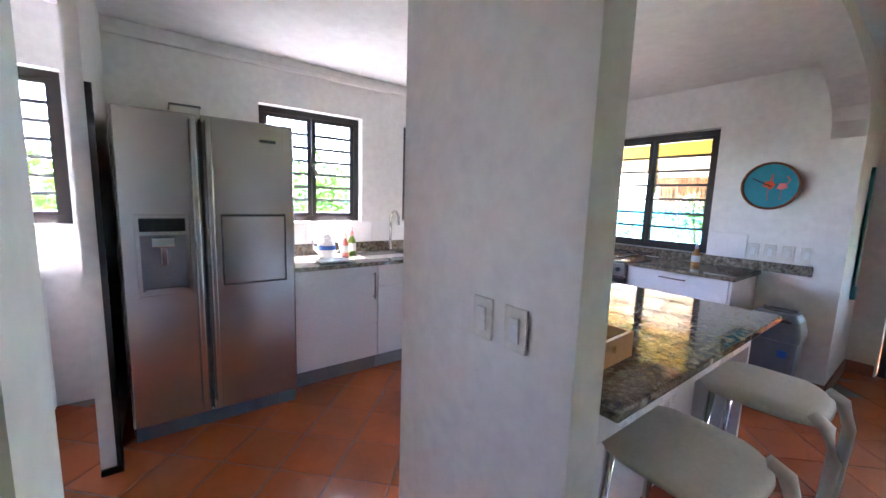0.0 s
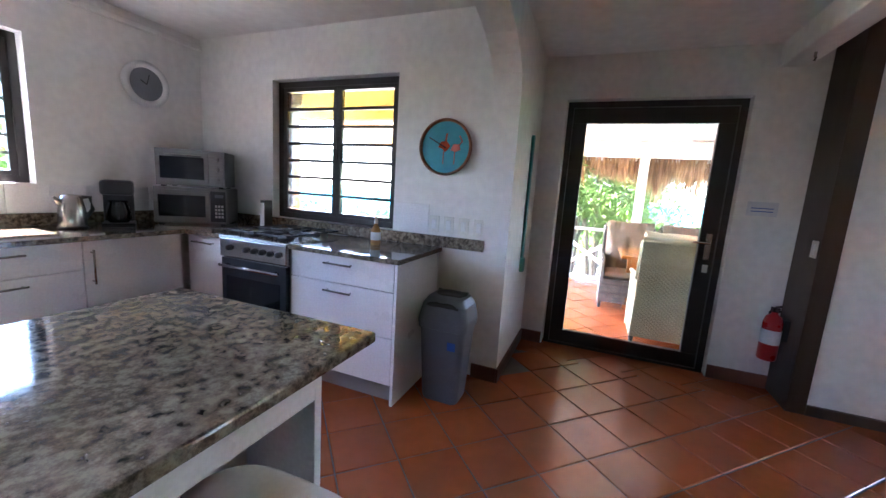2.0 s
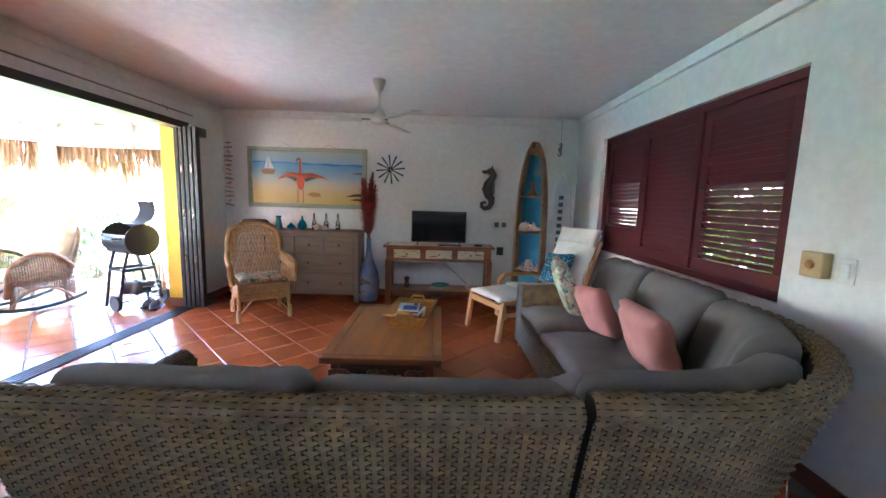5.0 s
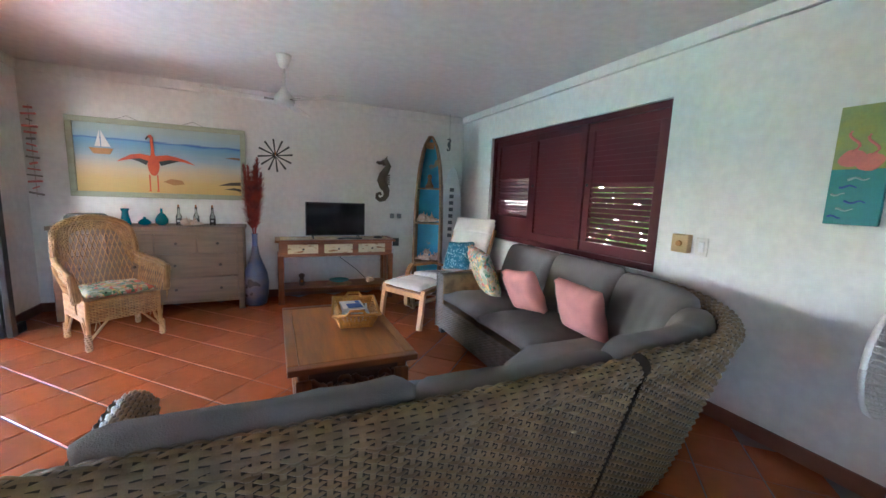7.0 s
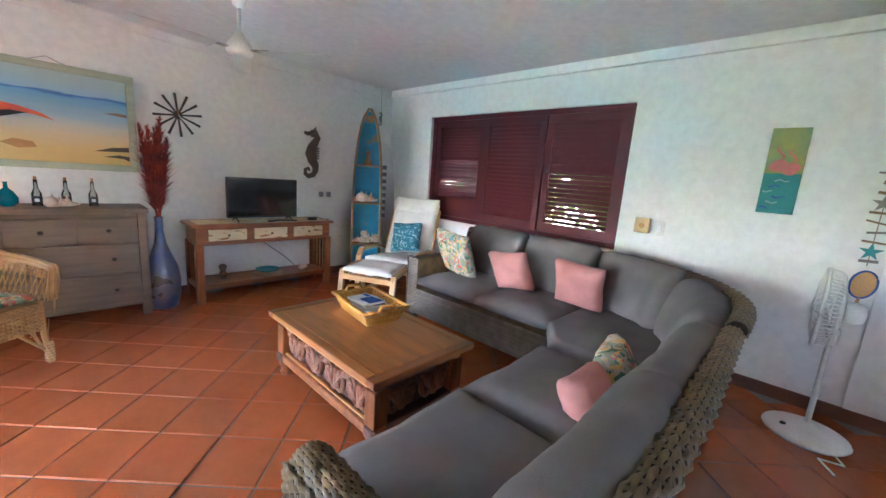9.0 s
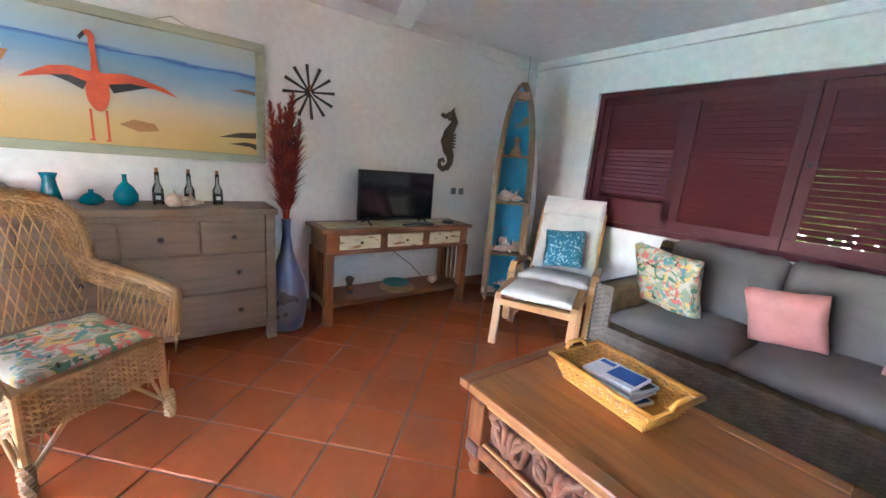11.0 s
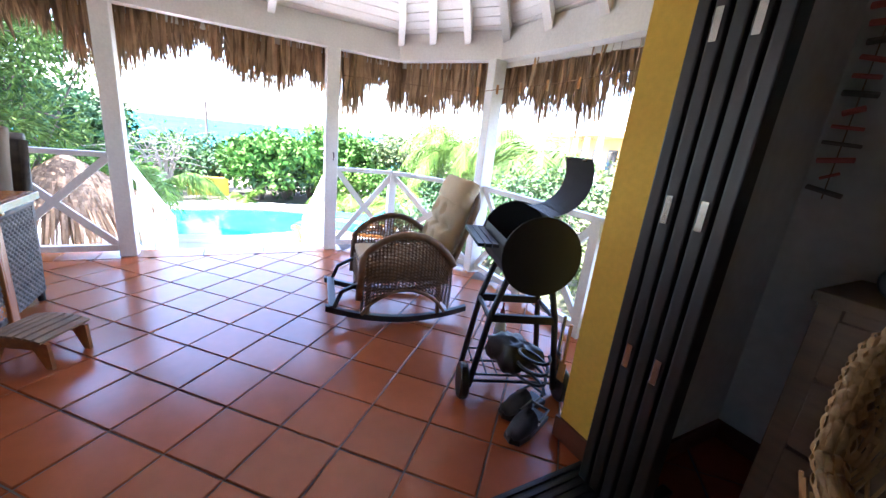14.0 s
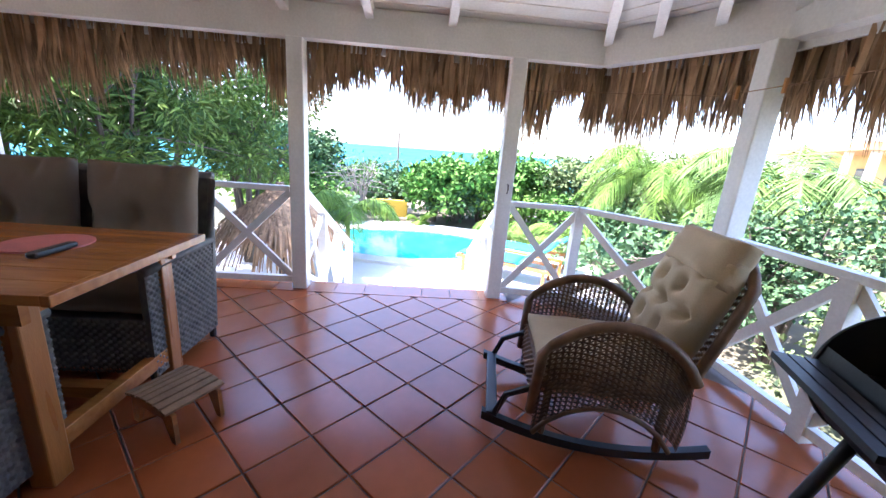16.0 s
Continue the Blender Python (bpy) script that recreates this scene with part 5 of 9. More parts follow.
def coffee_table():
    t = thing("coffee_table", "low brown wooden coffee table with carved pierced aprons", "table", T3(2.577, 3.46))
    w, d, h = 0.345, 0.56, 0.427
    top = part("tabletop", B((-w + 0.06, w - 0.06, -d + 0.06, d - 0.06, h - 0.032, h), bevel=0.003), OAK, t)
    for q in (((-w, w, -d, -d + 0.058)), ((-w, w, d - 0.058, d)), ((-w, -w + 0.058, -d + 0.06, d - 0.06)), ((w - 0.058, w, -d + 0.06, d - 0.06))):
        part("border_board", B((*q, h - 0.034, h + 0.002), bevel=0.006), OAKX if q[1] - q[0] > 0.5 else OAK, top)
    for s in (-1, 1):
        x0 = s * (w - 0.055)
        part("rail", B((min(x0, x0 - s * 0.05), max(x0, x0 - s * 0.05), -d + 0.05, d - 0.05, h - 0.085, h - 0.036), bevel=0.006), OAKX, t)
        part("rail", B((min(x0 + s * 0.015, x0 - s * 0.06), max(x0 + s * 0.015, x0 - s * 0.06), -d + 0.03, d - 0.03, 0.10, 0.155), bevel=0.01), OAKX, t)
        scroll_panel(t, -d + 0.12, d - 0.12, x0 - s * 0.025, "y", 0.16, h - 0.09, CARVING, 8)
        # dark board added behind the carving to stand for the shade in its openings
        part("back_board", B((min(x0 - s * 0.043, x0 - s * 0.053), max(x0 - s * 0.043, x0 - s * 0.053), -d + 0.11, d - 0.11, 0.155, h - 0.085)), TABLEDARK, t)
        for z in (0.156, h - 0.094):
            part("moulding", B((min(x0 - s * 0.002, x0 - s * 0.016), max(x0 - s * 0.002, x0 - s * 0.016), -d + 0.11, d - 0.11, z, z + 0.009), bevel=0.002), BEECH, t)
        y0 = s * (d - 0.055)
        part("rail", B((-w + 0.05, w - 0.05, min(y0, y0 - s * 0.05), max(y0, y0 - s * 0.05), h - 0.085, h - 0.036), bevel=0.006), TABLEDARK, t)
        part("rail", B((-w + 0.03, w - 0.03, min(y0 + s * 0.015, y0 - s * 0.06), max(y0 + s * 0.015, y0 - s * 0.06), 0.10, 0.155), bevel=0.01), TABLEDARK, t)
        scroll_panel(t, -w + 0.12, w - 0.12, y0 - s * 0.025, "x", 0.16, h - 0.09, CARVING, 4)
        # likewise an added dark backing, shade for the end carving's openings
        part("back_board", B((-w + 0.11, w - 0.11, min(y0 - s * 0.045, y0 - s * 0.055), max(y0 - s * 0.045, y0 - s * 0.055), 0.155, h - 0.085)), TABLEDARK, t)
        for r in (-1, 1):
            cx, cy = s * (w - 0.08), r * (d - 0.08)
            part("corner_post", B((cx - 0.04, cx + 0.04, cy - 0.04, cy + 0.04, 0.155, h - 0.085), bevel=0.006), OAKZ, t)
            part("leg", lathe([(0.028, 0), (0.038, 0.02), (0.03, 0.05), (0.045, 0.075), (0.04, 0.10)], 14, at=(cx, cy, 0)), OAKZ, t, smooth=True)


coffee_table()


def basket():
    t = thing("basket", "shallow honey-coloured wicker basket with handles on the coffee table", "basket", T3(2.70, 3.60, 0.43, 82))
    w, d = 0.185, 0.105
    part("bottom", B((-w, w, -d, d, 0, 0.008)), HONEY, t)
    def ring(z, g):
        return [(-w - g, -d - g), (w + g, -d - g), (w + g, d + g), (-w - g, d + g), (-w - g, -d - g)]
    def surf(u, v):
        pts = [Vector((x, y, 0)) for x, y in ring(0, 0.04 * v)]
        s = u * 4
        k = min(3, int(s))
        dd = (pts[k + 1] - pts[k]).normalized()
        return pts[k].lerp(pts[k + 1], s - k) + Vector((0, 0, 0.005 + 0.095 * v)), Vector((dd.y, -dd.x, 0))
    woven(surf, 12, 44, "woven_side", HONEY, t, 0.004)
    part("rim", bar([(x, y, 0.1) for x, y in ring(0, 0.045)], 0.011, 8), HONEY, t, smooth=True)
    for s in (-1, 1):
        part("handle", bar([(s * (w + 0.045), -0.06, 0.10), (s * (w + 0.05), -0.04, 0.13), (s * (w + 0.05), 0.04, 0.13), (s * (w + 0.045), 0.06, 0.10)], 0.010, 8), HONEY, t, smooth=True)
    rnd = random.Random(3)
    for k in range(6):
        m = pose(2.70 + rnd.uniform(-0.02, 0.02), 3.60 + rnd.uniform(-0.012, 0.012), 0.442 + 0.016 * k, rnd.uniform(-1, 2), rnd.uniform(-1, 2), rnd.uniform(72, 92))
        b = thing("magazine", "glossy blue and white magazine in the wicker basket", "magazine", m, "magazines in the basket")
        part("paper_block", B((-0.10, 0.10, -0.075, 0.075, 0, 0.014), bevel=0.002), PAPER, b)
        part("cover_print", B((-0.095, 0.02, -0.06, 0.0 + 0.02 * (k % 3), 0.0142, 0.0148), (0.03, 0.09, -0.06, -0.03, 0.0142, 0.0148)), BLUEPRINT if k % 2 else GREYCLOTH, b)


basket()


def drawer_chest():
    t = thing("chest_of_drawers", "grey-brown stained wooden chest with eight drawers", "chest", T3(1.09, 5.77) @ Matrix.Diagonal((1, 1, 0.962, 1)))
    w, d, h = 0.79, 0.19, 0.94
    part("body", B((-w + 0.03, w - 0.03, -d + 0.02, d, 0.11, 0.90)), GREYWOOD, t)
    part("top", B((-w - 0.015, w + 0.015, -d - 0.015, d, 0.90, h), bevel=0.005), GREYWOOD, t)
    for sx in (-1, 1):
        for sy in (-1, 1):
            x, y = sx * (w - 0.03), sy * (d - 0.03)
            part("leg", B((x - 0.03, x + 0.03, y - 0.03, y + 0.03, 0, 0.90), bevel=0.004), GREYWOOD, t)
    part("plinth", B((-w + 0.06, w - 0.06, -d + 0.005, -d + 0.03, 0.10, 0.13)), GREYWOOD, t)
    cells = [(-0.73 + 0.367 * k, -0.73 + 0.367 * k + 0.355, 0.66, 0.86) for k in range(4)]
    for z0, z1 in ((0.40, 0.645), (0.135, 0.385)):
        cells += [(-0.73, -0.008, z0, z1), (0.005, 0.727, z0, z1)]
    for x0, x1, z0, z1 in cells:
        dr = part("drawer", B((x0, x1, -d - 0.004, -d + 0.02, z0, z1), bevel=0.003), GREYWOOD, t)
        for f in ((0.5,) if x1 - x0 < 0.5 else (0.22, 0.78)):
            part("knob", moved(lathe([(0.008, 0), (0.008, 0.01), (0.016, 0.018), (0.012, 0.03), (0.001, 0.032)], 12), Matrix.Translation((x0 + (x1 - x0) * f, -d - 0.004, (z0 + z1) / 2)) @ Matrix.Rotation(radians(90), 4, "X")), BRONZE, dr, smooth=True)


drawer_chest()


def turned(name, label, cat, x, y, z, prof, material, n=26):
    ob = part(name, lathe(prof, n), material, None, smooth=True)
    ob.matrix_basis = Matrix.Translation((x, y, z))
    return tagged(ob, label, cat)


turned("glass_vase", "tall flared turquoise glass vase on the chest", "vase", 0.83, 5.74, 0.905, [(0.045, 0), (0.048, 0.01), (0.030, 0.10), (0.026, 0.135), (0.037, 0.165), (0.034, 0.165), (0.024, 0.135), (0.02, 0.02)], BLUEGLASS)
turned("glass_bottle", "squat round turquoise glass bottle on the chest", "vase", 0.985, 5.74, 0.905, [(0.02, 0), (0.05, 0.012), (0.056, 0.03), (0.035, 0.055), (0.010, 0.07), (0.012, 0.085), (0.008, 0.085)], BLUEGLASS)
turned("glass_bottle", "round-bellied turquoise glass bottle on the chest", "vase", 1.13, 5.74, 0.905, [(0.03, 0), (0.055, 0.025), (0.058, 0.06), (0.035, 0.105), (0.012, 0.13), (0.010, 0.165), (0.014, 0.172), (0.008, 0.172)], BLUEGLASS)


def bottle(x, y):
    t = thing("bottle", "clear empty glass bottle with a dark label on the chest", "bottle", T3(x, y, 0.905), "clear bottles on the chest")
    part("glass", lathe([(0.026, 0), (0.028, 0.005), (0.028, 0.09), (0.012, 0.13), (0.011, 0.185), (0.013, 0.19), (0.010, 0.19), (0.009, 0.13), (0.025, 0.088), (0.025, 0.006)], 20), CLEARGLASS, t, smooth=True)
    part("label", lathe([(0.0285, 0.02), (0.0288, 0.022), (0.0288, 0.068), (0.0285, 0.07)], 20), BLACKPL, t, "black and white paper label")
    part("label_mark", B((-0.012, 0.012, -0.0296, -0.0288, 0.034, 0.056)), PAPER, t)
    part("cork", bar([(0, 0, 0.18), (0, 0, 0.215)], 0.009, 10), OAK, t)


for bx in (1.275, 1.43, 1.58):
    bottle(bx, 5.76)


def radio():
    t = thing("radio", "dark grey portable radio with a rounded case on the chest", "radio", T3(0.53, 5.74, 0.905))
    n, o = 12, []
    for k in range(n + 1):
        a = -math.pi / 2 + math.pi * k / n
        o.append((0.10 + 0.055 * math.cos(a), 0.058 + 0.055 * math.sin(a)))
    for k in range(n + 1):
        a = math.pi / 2 + math.pi * k / n
        o.append((-0.10 + 0.055 * math.cos(a), 0.058 + 0.055 * math.sin(a)))
    part("case", upright(o, -0.06, 0.06, "y", 0.008), BLACKPL, t)
    for s in (-1, 1):
        part("speaker", moved(lathe([(0.045, 0), (0.045, 0.006), (0.02, 0.004), (0.001, 0.008)], 20), Matrix.Translation((s * 0.10, -0.06, 0.058)) @ Matrix.Rotation(radians(90), 4, "X")), BLACKPL, t)
    part("display", B((-0.04, 0.04, -0.066, -0.06, 0.045, 0.085)), SCREEN, t)


radio()


def conch(name, label, x, y, z, s, rz, seed):
    """A spiral shell with points."""
    bm = bmesh.new()
    rnd = random.Random(seed)
    for k in range(9):
        f = k / 8
        m = Matrix.Translation((s * (f - 0.5), s * 0.12 * math.sin(k), s * 0.24 * (1 - 0.5 * f))) @ Matrix.Scale(s * (0.26 - 0.2 * f), 4)
        bmesh.ops.create_icosphere(bm, subdivisions=2, radius=1, matrix=m)
        if k < 6:
            a = k * 1.1
            c = m.translation
            tube(bm, [c, c + Vector((0.02, math.cos(a), abs(math.sin(a)))) * s * 0.42], s * 0.09, 6, s * 0.01)
    for v in bm.verts:
        v.co.z = max(v.co.z, 0.0)
    ob = part(name, bm, SHELL, None, smooth=True)
    ob.matrix_basis = T3(x, y, z, rz)
    return tagged(ob, label, "shell")


conch("sea_shell", "flat orange and cream shell on the chest", 1.42, 5.68, 0.905, 0.16, 15, 1)
conch("sea_shell", "white spiny conch shell on the console shelf", 3.33, 5.76, 0.183, 0.13, 40, 2)


def console():
    t = thing("console_table", "reddish wooden console table with three distressed white drawers", "console", T3(2.89, 5.77) @ Matrix.Diagonal((1, 1.08, 0.95, 1)))
    w, d, h = 0.70, 0.185, 0.79
    part("top", B((-w, w, -d, d, h - 0.03, h), bevel=0.006), OAKX, t)
    part("inlay", B((-w + 0.06, w - 0.06, -d + 0.05, d - 0.05, h - 0.003, h + 0.0015)), DISTRESS, t, "worn pale and blue painted inlay")
    part("rail", B((-w + 0.04, w - 0.04, -d + 0.02, d - 0.02, 0.58, h - 0.03)), OAKX, t)
    for k in range(3):
        x = -0.40 + 0.40 * k
        dr = part("drawer", B((x - 0.165, x + 0.165, -d + 0.005, -d + 0.03, 0.625, 0.735), bevel=0.004), DISTRESS, t, "distressed white drawer front")
        part("knob", moved(lathe([(0.006, 0), (0.006, 0.01), (0.013, 0.017), (0.001, 0.026)], 10), Matrix.Translation((x, -d + 0.005, 0.68)) @ Matrix.Rotation(radians(90), 4, "X")), BRONZE, dr, smooth=True)
    for sx in (-1, 1):
        for sy in (-1, 1):
            x, y = sx * (w - 0.06), sy * (d - 0.035)
            part("leg", B((x - 0.032, x + 0.032, y - 0.03, y + 0.03, 0, 0.60), bevel=0.005), OAKZ, t)
        for k in range(4):
            y = -d + 0.09 + k * 0.062
            part("side_bar", B((sx * (w - 0.06) - 0.01, sx * (w - 0.06) + 0.01, y - 0.01, y + 0.01, 0.19, 0.58)), OAKZ, t)
    part("shelf", B((-w + 0.03, w - 0.03, -d + 0.02, d - 0.02, 0.15, 0.19), bevel=0.005), OAKX, t)


console()


def television():
    t = thing("television", "flat black television on the console table", "television", T3(2.88, 5.75, 0.7505))
    part("case", B((-0.35, 0.35, -0.02, 0.02, 0.035, 0.435), bevel=0.006), BLACKPL, t)
    part("screen", B((-0.338, 0.338, -0.0225, -0.0205, 0.055, 0.423)), SCREEN, t, "dark glossy screen")
    part("rear_housing", B((-0.2, 0.2, 0.02, 0.05, 0.08, 0.3), bevel=0.01), BLACKPL, t)
    for s in (-1, 1):
        part("foot", joined(bar([(s * 0.27, 0, 0.04), (s * 0.27, -0.09, 0.006)], 0.008, 6), bar([(s * 0.27, 0, 0.04), (s * 0.27, 0.08, 0.006)], 0.008, 6)), BLACKPL, t)


television()


def remote(x, y, z, rz):
    t = thing("remote_control", "black remote control on the console table", "remote", T3(x, y, z, rz), "remote controls")
    part("case", B((-0.08, 0.08, -0.022, 0.022, 0, 0.018), bevel=0.006), BLACKPL, t)
    part("buttons", B(*[(-0.06 + 0.022 * i, -0.048 + 0.022 * i, -0.012 + 0.012 * j, -0.006 + 0.012 * j, 0.018, 0.0205) for i in range(5) for j in range(2)]), GREYPL, t)


remote(2.96, 5.65, 0.7525, 20)
remote(3.10, 5.64, 0.7525, -15)


def router():
    t = thing("router", "small round black set-top puck on the console table", "device", T3(3.39, 5.69, 0.7525))
    part("case", lathe([(0.05, 0), (0.055, 0.008), (0.053, 0.022), (0.03, 0.028), (0.001, 0.028)], 22), BLACKPL, t, smooth=True)
    part("cable", bar([(0.05, 0.02, 0.01), (0.1, 0.12, 0.02), (0.11, 0.19, -0.1)], 0.004, 6), BLACKPL, t)


router()
tagged(part("cable", bar([(2.96, 5.97, 0.60), (2.97, 5.97, 0.47), (3.06, 5.96, 0.40), (3.16, 5.93, 0.32), (3.28, 5.9, 0.20)], 0.004, 6), BLACKPL), "thin black cable hanging behind the console", "cable")
turned("straw_mat", "round pale straw mat on the console shelf", "mat", 2.92, 5.74, 0.1815, [(0.15, 0), (0.155, 0.006), (0.14, 0.012), (0.001, 0.012)], WICKER_L)
turned("plate", "dark teal ceramic plate on a straw mat", "plate", 2.92, 5.76, 0.203, [(0.06, 0), (0.115, 0.016), (0.12, 0.026), (0.11, 0.02), (0.05, 0.01), (0.001, 0.01)], TEALP)


def figurine():
    t = thing("owl_figurine", "small dark wooden owl figurine with an orange breast", "figurine", T3(2.48, 5.75, 0.1815))
    part("body", lathe([(0.028, 0), (0.034, 0.015), (0.03, 0.06), (0.022, 0.085), (0.034, 0.11), (0.036, 0.13), (0.02, 0.145), (0.001, 0.146)], 18), BRONZE, t, smooth=True)
    part("breast", moved(lathe([(0.016, 0), (0.012, 0.004), (0.001, 0.006)], 14), Matrix.Translation((0, -0.029, 0.055)) @ Matrix.Rotation(radians(90), 4, "X")), TEAK, t, "orange painted breast")


figurine()


def floor_vase():
    t = thing("floor_vase", "tall blue bottle-shaped metal floor vase with dark red plumes", "vase", T3(1.985, 5.72))
    part("vase_body", lathe([(0.095, 0), (0.11, 0.01), (0.132, 0.12), (0.138, 0.25), (0.122, 0.37), (0.08, 0.48), (0.045, 0.58), (0.028, 0.70), (0.03, 0.80), (0.036, 0.815), (0.028, 0.815), (0.022, 0.70)], 30), BLUEVASE, t, smooth=True)
    rnd = random.Random(8)
    for k in range(9):
        verts, faces = [], []
        a = 2 * math.pi * k / 9
        lean = rnd.uniform(0.03, 0.11)
        top = Vector((math.cos(a) * lean, math.sin(a) * lean * 0.5, rnd.uniform(1.42, 1.66)))
        base = Vector((math.cos(a) * 0.012, math.sin(a) * 0.012, 0.78))
        for i in range(130):
            f = 0.14 + 0.86 * i / 130
            p = base.lerp(top, f)
            ln = 0.12 * math.sin(math.pi * min(1, 0.12 + f * 0.86)) + 0.02
            for _ in range(2):
                d = Vector((rnd.gauss(0, 1), rnd.gauss(0, 1), 1.5)).normalized() * ln
                s = Vector((rnd.gauss(0, 1), rnd.gauss(0, 1), 0)).normalized() * 0.006
                j = len(verts)
                verts += [p - s, p + s, p + d]
                faces.append((j, j + 1, j + 2))
        pl = raw("plume", verts, faces, PLUME, t, "dark red feathery plume", kind="stuff")
        part("stem", bar([tuple(base), tuple(base.lerp(top, 0.9))], 0.004, 5), PLUME, pl)


floor_vase()


def wicker_armchair():
    t = thing("wicker_armchair", "honey-coloured wicker armchair with an open lattice back and flowered seat", "chair", T3(0.91, 5.02, 0, 34.8) @ Matrix.Diagonal((0.97, 0.98, 1.0, 1)))
    w, d, sh = 0.25, 0.235, 0.40
    for sx in (-1, 1):
        for sy in (-1, 1):
            lg = part("leg", bar([(sx * (w + 0.01), sy * (d + 0.02), 0), (sx * w, sy * d, 0.2), (sx * w, sy * d, sh)], 0.017, 8), WICKER_L, t)
            spiral = [(sx * (w + 0.008) + 0.019 * math.cos(k), sy * (d + 0.016) + 0.019 * math.sin(k), 0.008 + k * 0.0030) for k in range(44)]
            part("wrapping", bar(spiral, 0.009, 5), WICKER_L, lg)
    part("seat", B((-w - 0.01, w + 0.01, -d - 0.01, d, sh - 0.03, sh), bevel=0.008), WICKER_L, t)
    def apron(path):
        woven(ribbon_surface(path, sh - 0.18, sh - 0.005, 0.0), 15, 24, "woven_apron", WICKER_L, t, 0.004)
    apron([(-w, -d - 0.012), (w, -d - 0.012)])
    apron([(w + 0.012, -d), (w + 0.012, d)])
    apron([(-w - 0.012, d), (-w - 0.012, -d)])
    cush(t, "seat_cushion", 0.47, 0.44, 0.075, T3(0, -0.02, sh + 0.03), FLORAL)
    # back: a rounded hoop whose sides sweep forward into the arms
    hoop = []
    for k in range(25):
        a = math.pi * k / 24
        hoop.append(Vector((-math.cos(a) * 0.285 * (1 + 0.22 * math.sin(2 * a) ** 2 * math.sin(a)), 0.26 + 0.09 * math.sin(a), 0.68 + 0.33 * math.sin(a) ** 0.7)))
    left = [Vector((-0.31, -0.25, 0.40)), Vector((-0.325, -0.26, 0.60)), Vector((-0.325, -0.10, 0.63)), Vector((-0.31, 0.10, 0.645)), Vector((-0.295, 0.2, 0.66))]
    rim = left + hoop + [Vector((-p.x, p.y, p.z)) for p in left[::-1]]
    part("rim_core", bar([tuple(p) for p in rim], 0.023, 8), WICKER_L, t, smooth=True)
    def wrapped(u, v):
        s = u * (len(rim) - 1)
        k = min(len(rim) - 2, int(s))
        p, along = rim[k].lerp(rim[k + 1], s - k), (rim[min(len(rim) - 1, k + 2)] - rim[max(0, k - 1)]).normalized()
        side = along.cross(Vector((0.3 * p.x, -1, 0.9))).normalized()
        q = 2 * math.pi * v
        d = side * math.cos(q) + along.cross(side) * math.sin(q)
        return p + d * 0.027, d
    woven(wrapped, 11, 90, "woven_rim", WICKER_L, t, 0.0026, 0.46, "rim wound with fine cane", stakes=False)
    def band(u, v):
        s = u * (len(rim) - 1)
        k = min(len(rim) - 2, int(s))
        p = rim[k].lerp(rim[k + 1], s - k)
        a = max(0.0, min(1.0, (p.z - 0.64) / 0.16))
        d = Vector((-p.x * 0.9, 0, 0.74 - p.z)).normalized() * a + Vector((0, 0, -1)) * (1 - a)
        return p + d.normalized() * 0.098 * v, Vector((p.x * (1 - a) * 3, -a, 0.05)).normalized()
    woven(band, 9, 70, "woven_band", WICKER_L, t, 0.004, 0.46, "closely woven band round the back and arms")
    lat = bmesh.new()
    def back_at(x, z):
        return (x, 0.27 + 0.075 * (1 - (x / 0.29) ** 2) * (0.4 + 0.6 * min(1, (z - 0.4) / 0.5)), z)
    def ztop(x):
        return 0.70 + 0.29 * max(0.0, 1 - (x / 0.27) ** 2) ** 0.4
    for k in range(-14, 15):
        for s in (-1, 1):
            pts = []
            for i in range(10):
                z = 0.42 + 0.60 * i / 9
                x = k * 0.036 + s * (z - 0.7) * 0.30
                if abs(x) < 0.262 and z < ztop(x):
                    pts.append(back_at(x, z + 0.0))
            if len(pts) > 1:
                tube(lat, pts, 0.004, 4)
    part("lattice_back", lat, WICKER_L, t, "open diamond lattice of thin cane")
    for sx in (-1, 1):
        lt = bmesh.new()
        for k in range(12):
            y = -0.25 + k * 0.042
            for q in (-1, 1):
                y2 = min(0.26, max(-0.26, y + q * 0.07))
                tube(lt, [(sx * 0.262, y, sh), (sx * 0.315, y2, 0.625)], 0.0045, 4)
        part("lattice_side", lt, WICKER_L, t, "open diamond lattice of thin cane")
        part("side_brace", bar([(sx * (w + 0.005), -d, 0.06), (sx * w, -d * 0.3, 0.26), (sx * w, d * 0.3, 0.26), (sx * (w + 0.005), d, 0.06)], 0.010, 6), WICKER_L, t, smooth=True)
    part("front_brace", bar([(-w, -d - 0.01, 0.08), (-w * 0.4, -d, 0.25), (w * 0.4, -d, 0.25), (w, -d - 0.01, 0.08)], 0.010, 6), WICKER_L, t, smooth=True)
    skirt = bmesh.new()
    for k in range(14):
        f = k / 13
        x = -w + 2 * w * f
        zb = 0.08 + 0.18 * math.sin(math.pi * f) ** 0.6
        tube(skirt, [(x, -d - 0.008, zb), (x + (0.03 if k % 2 else -0.03), -d - 0.008, 0.28)], 0.004, 4)
    part("skirt_lattice", skirt, WICKER_L, t, kind="stuff")


wicker_armchair()


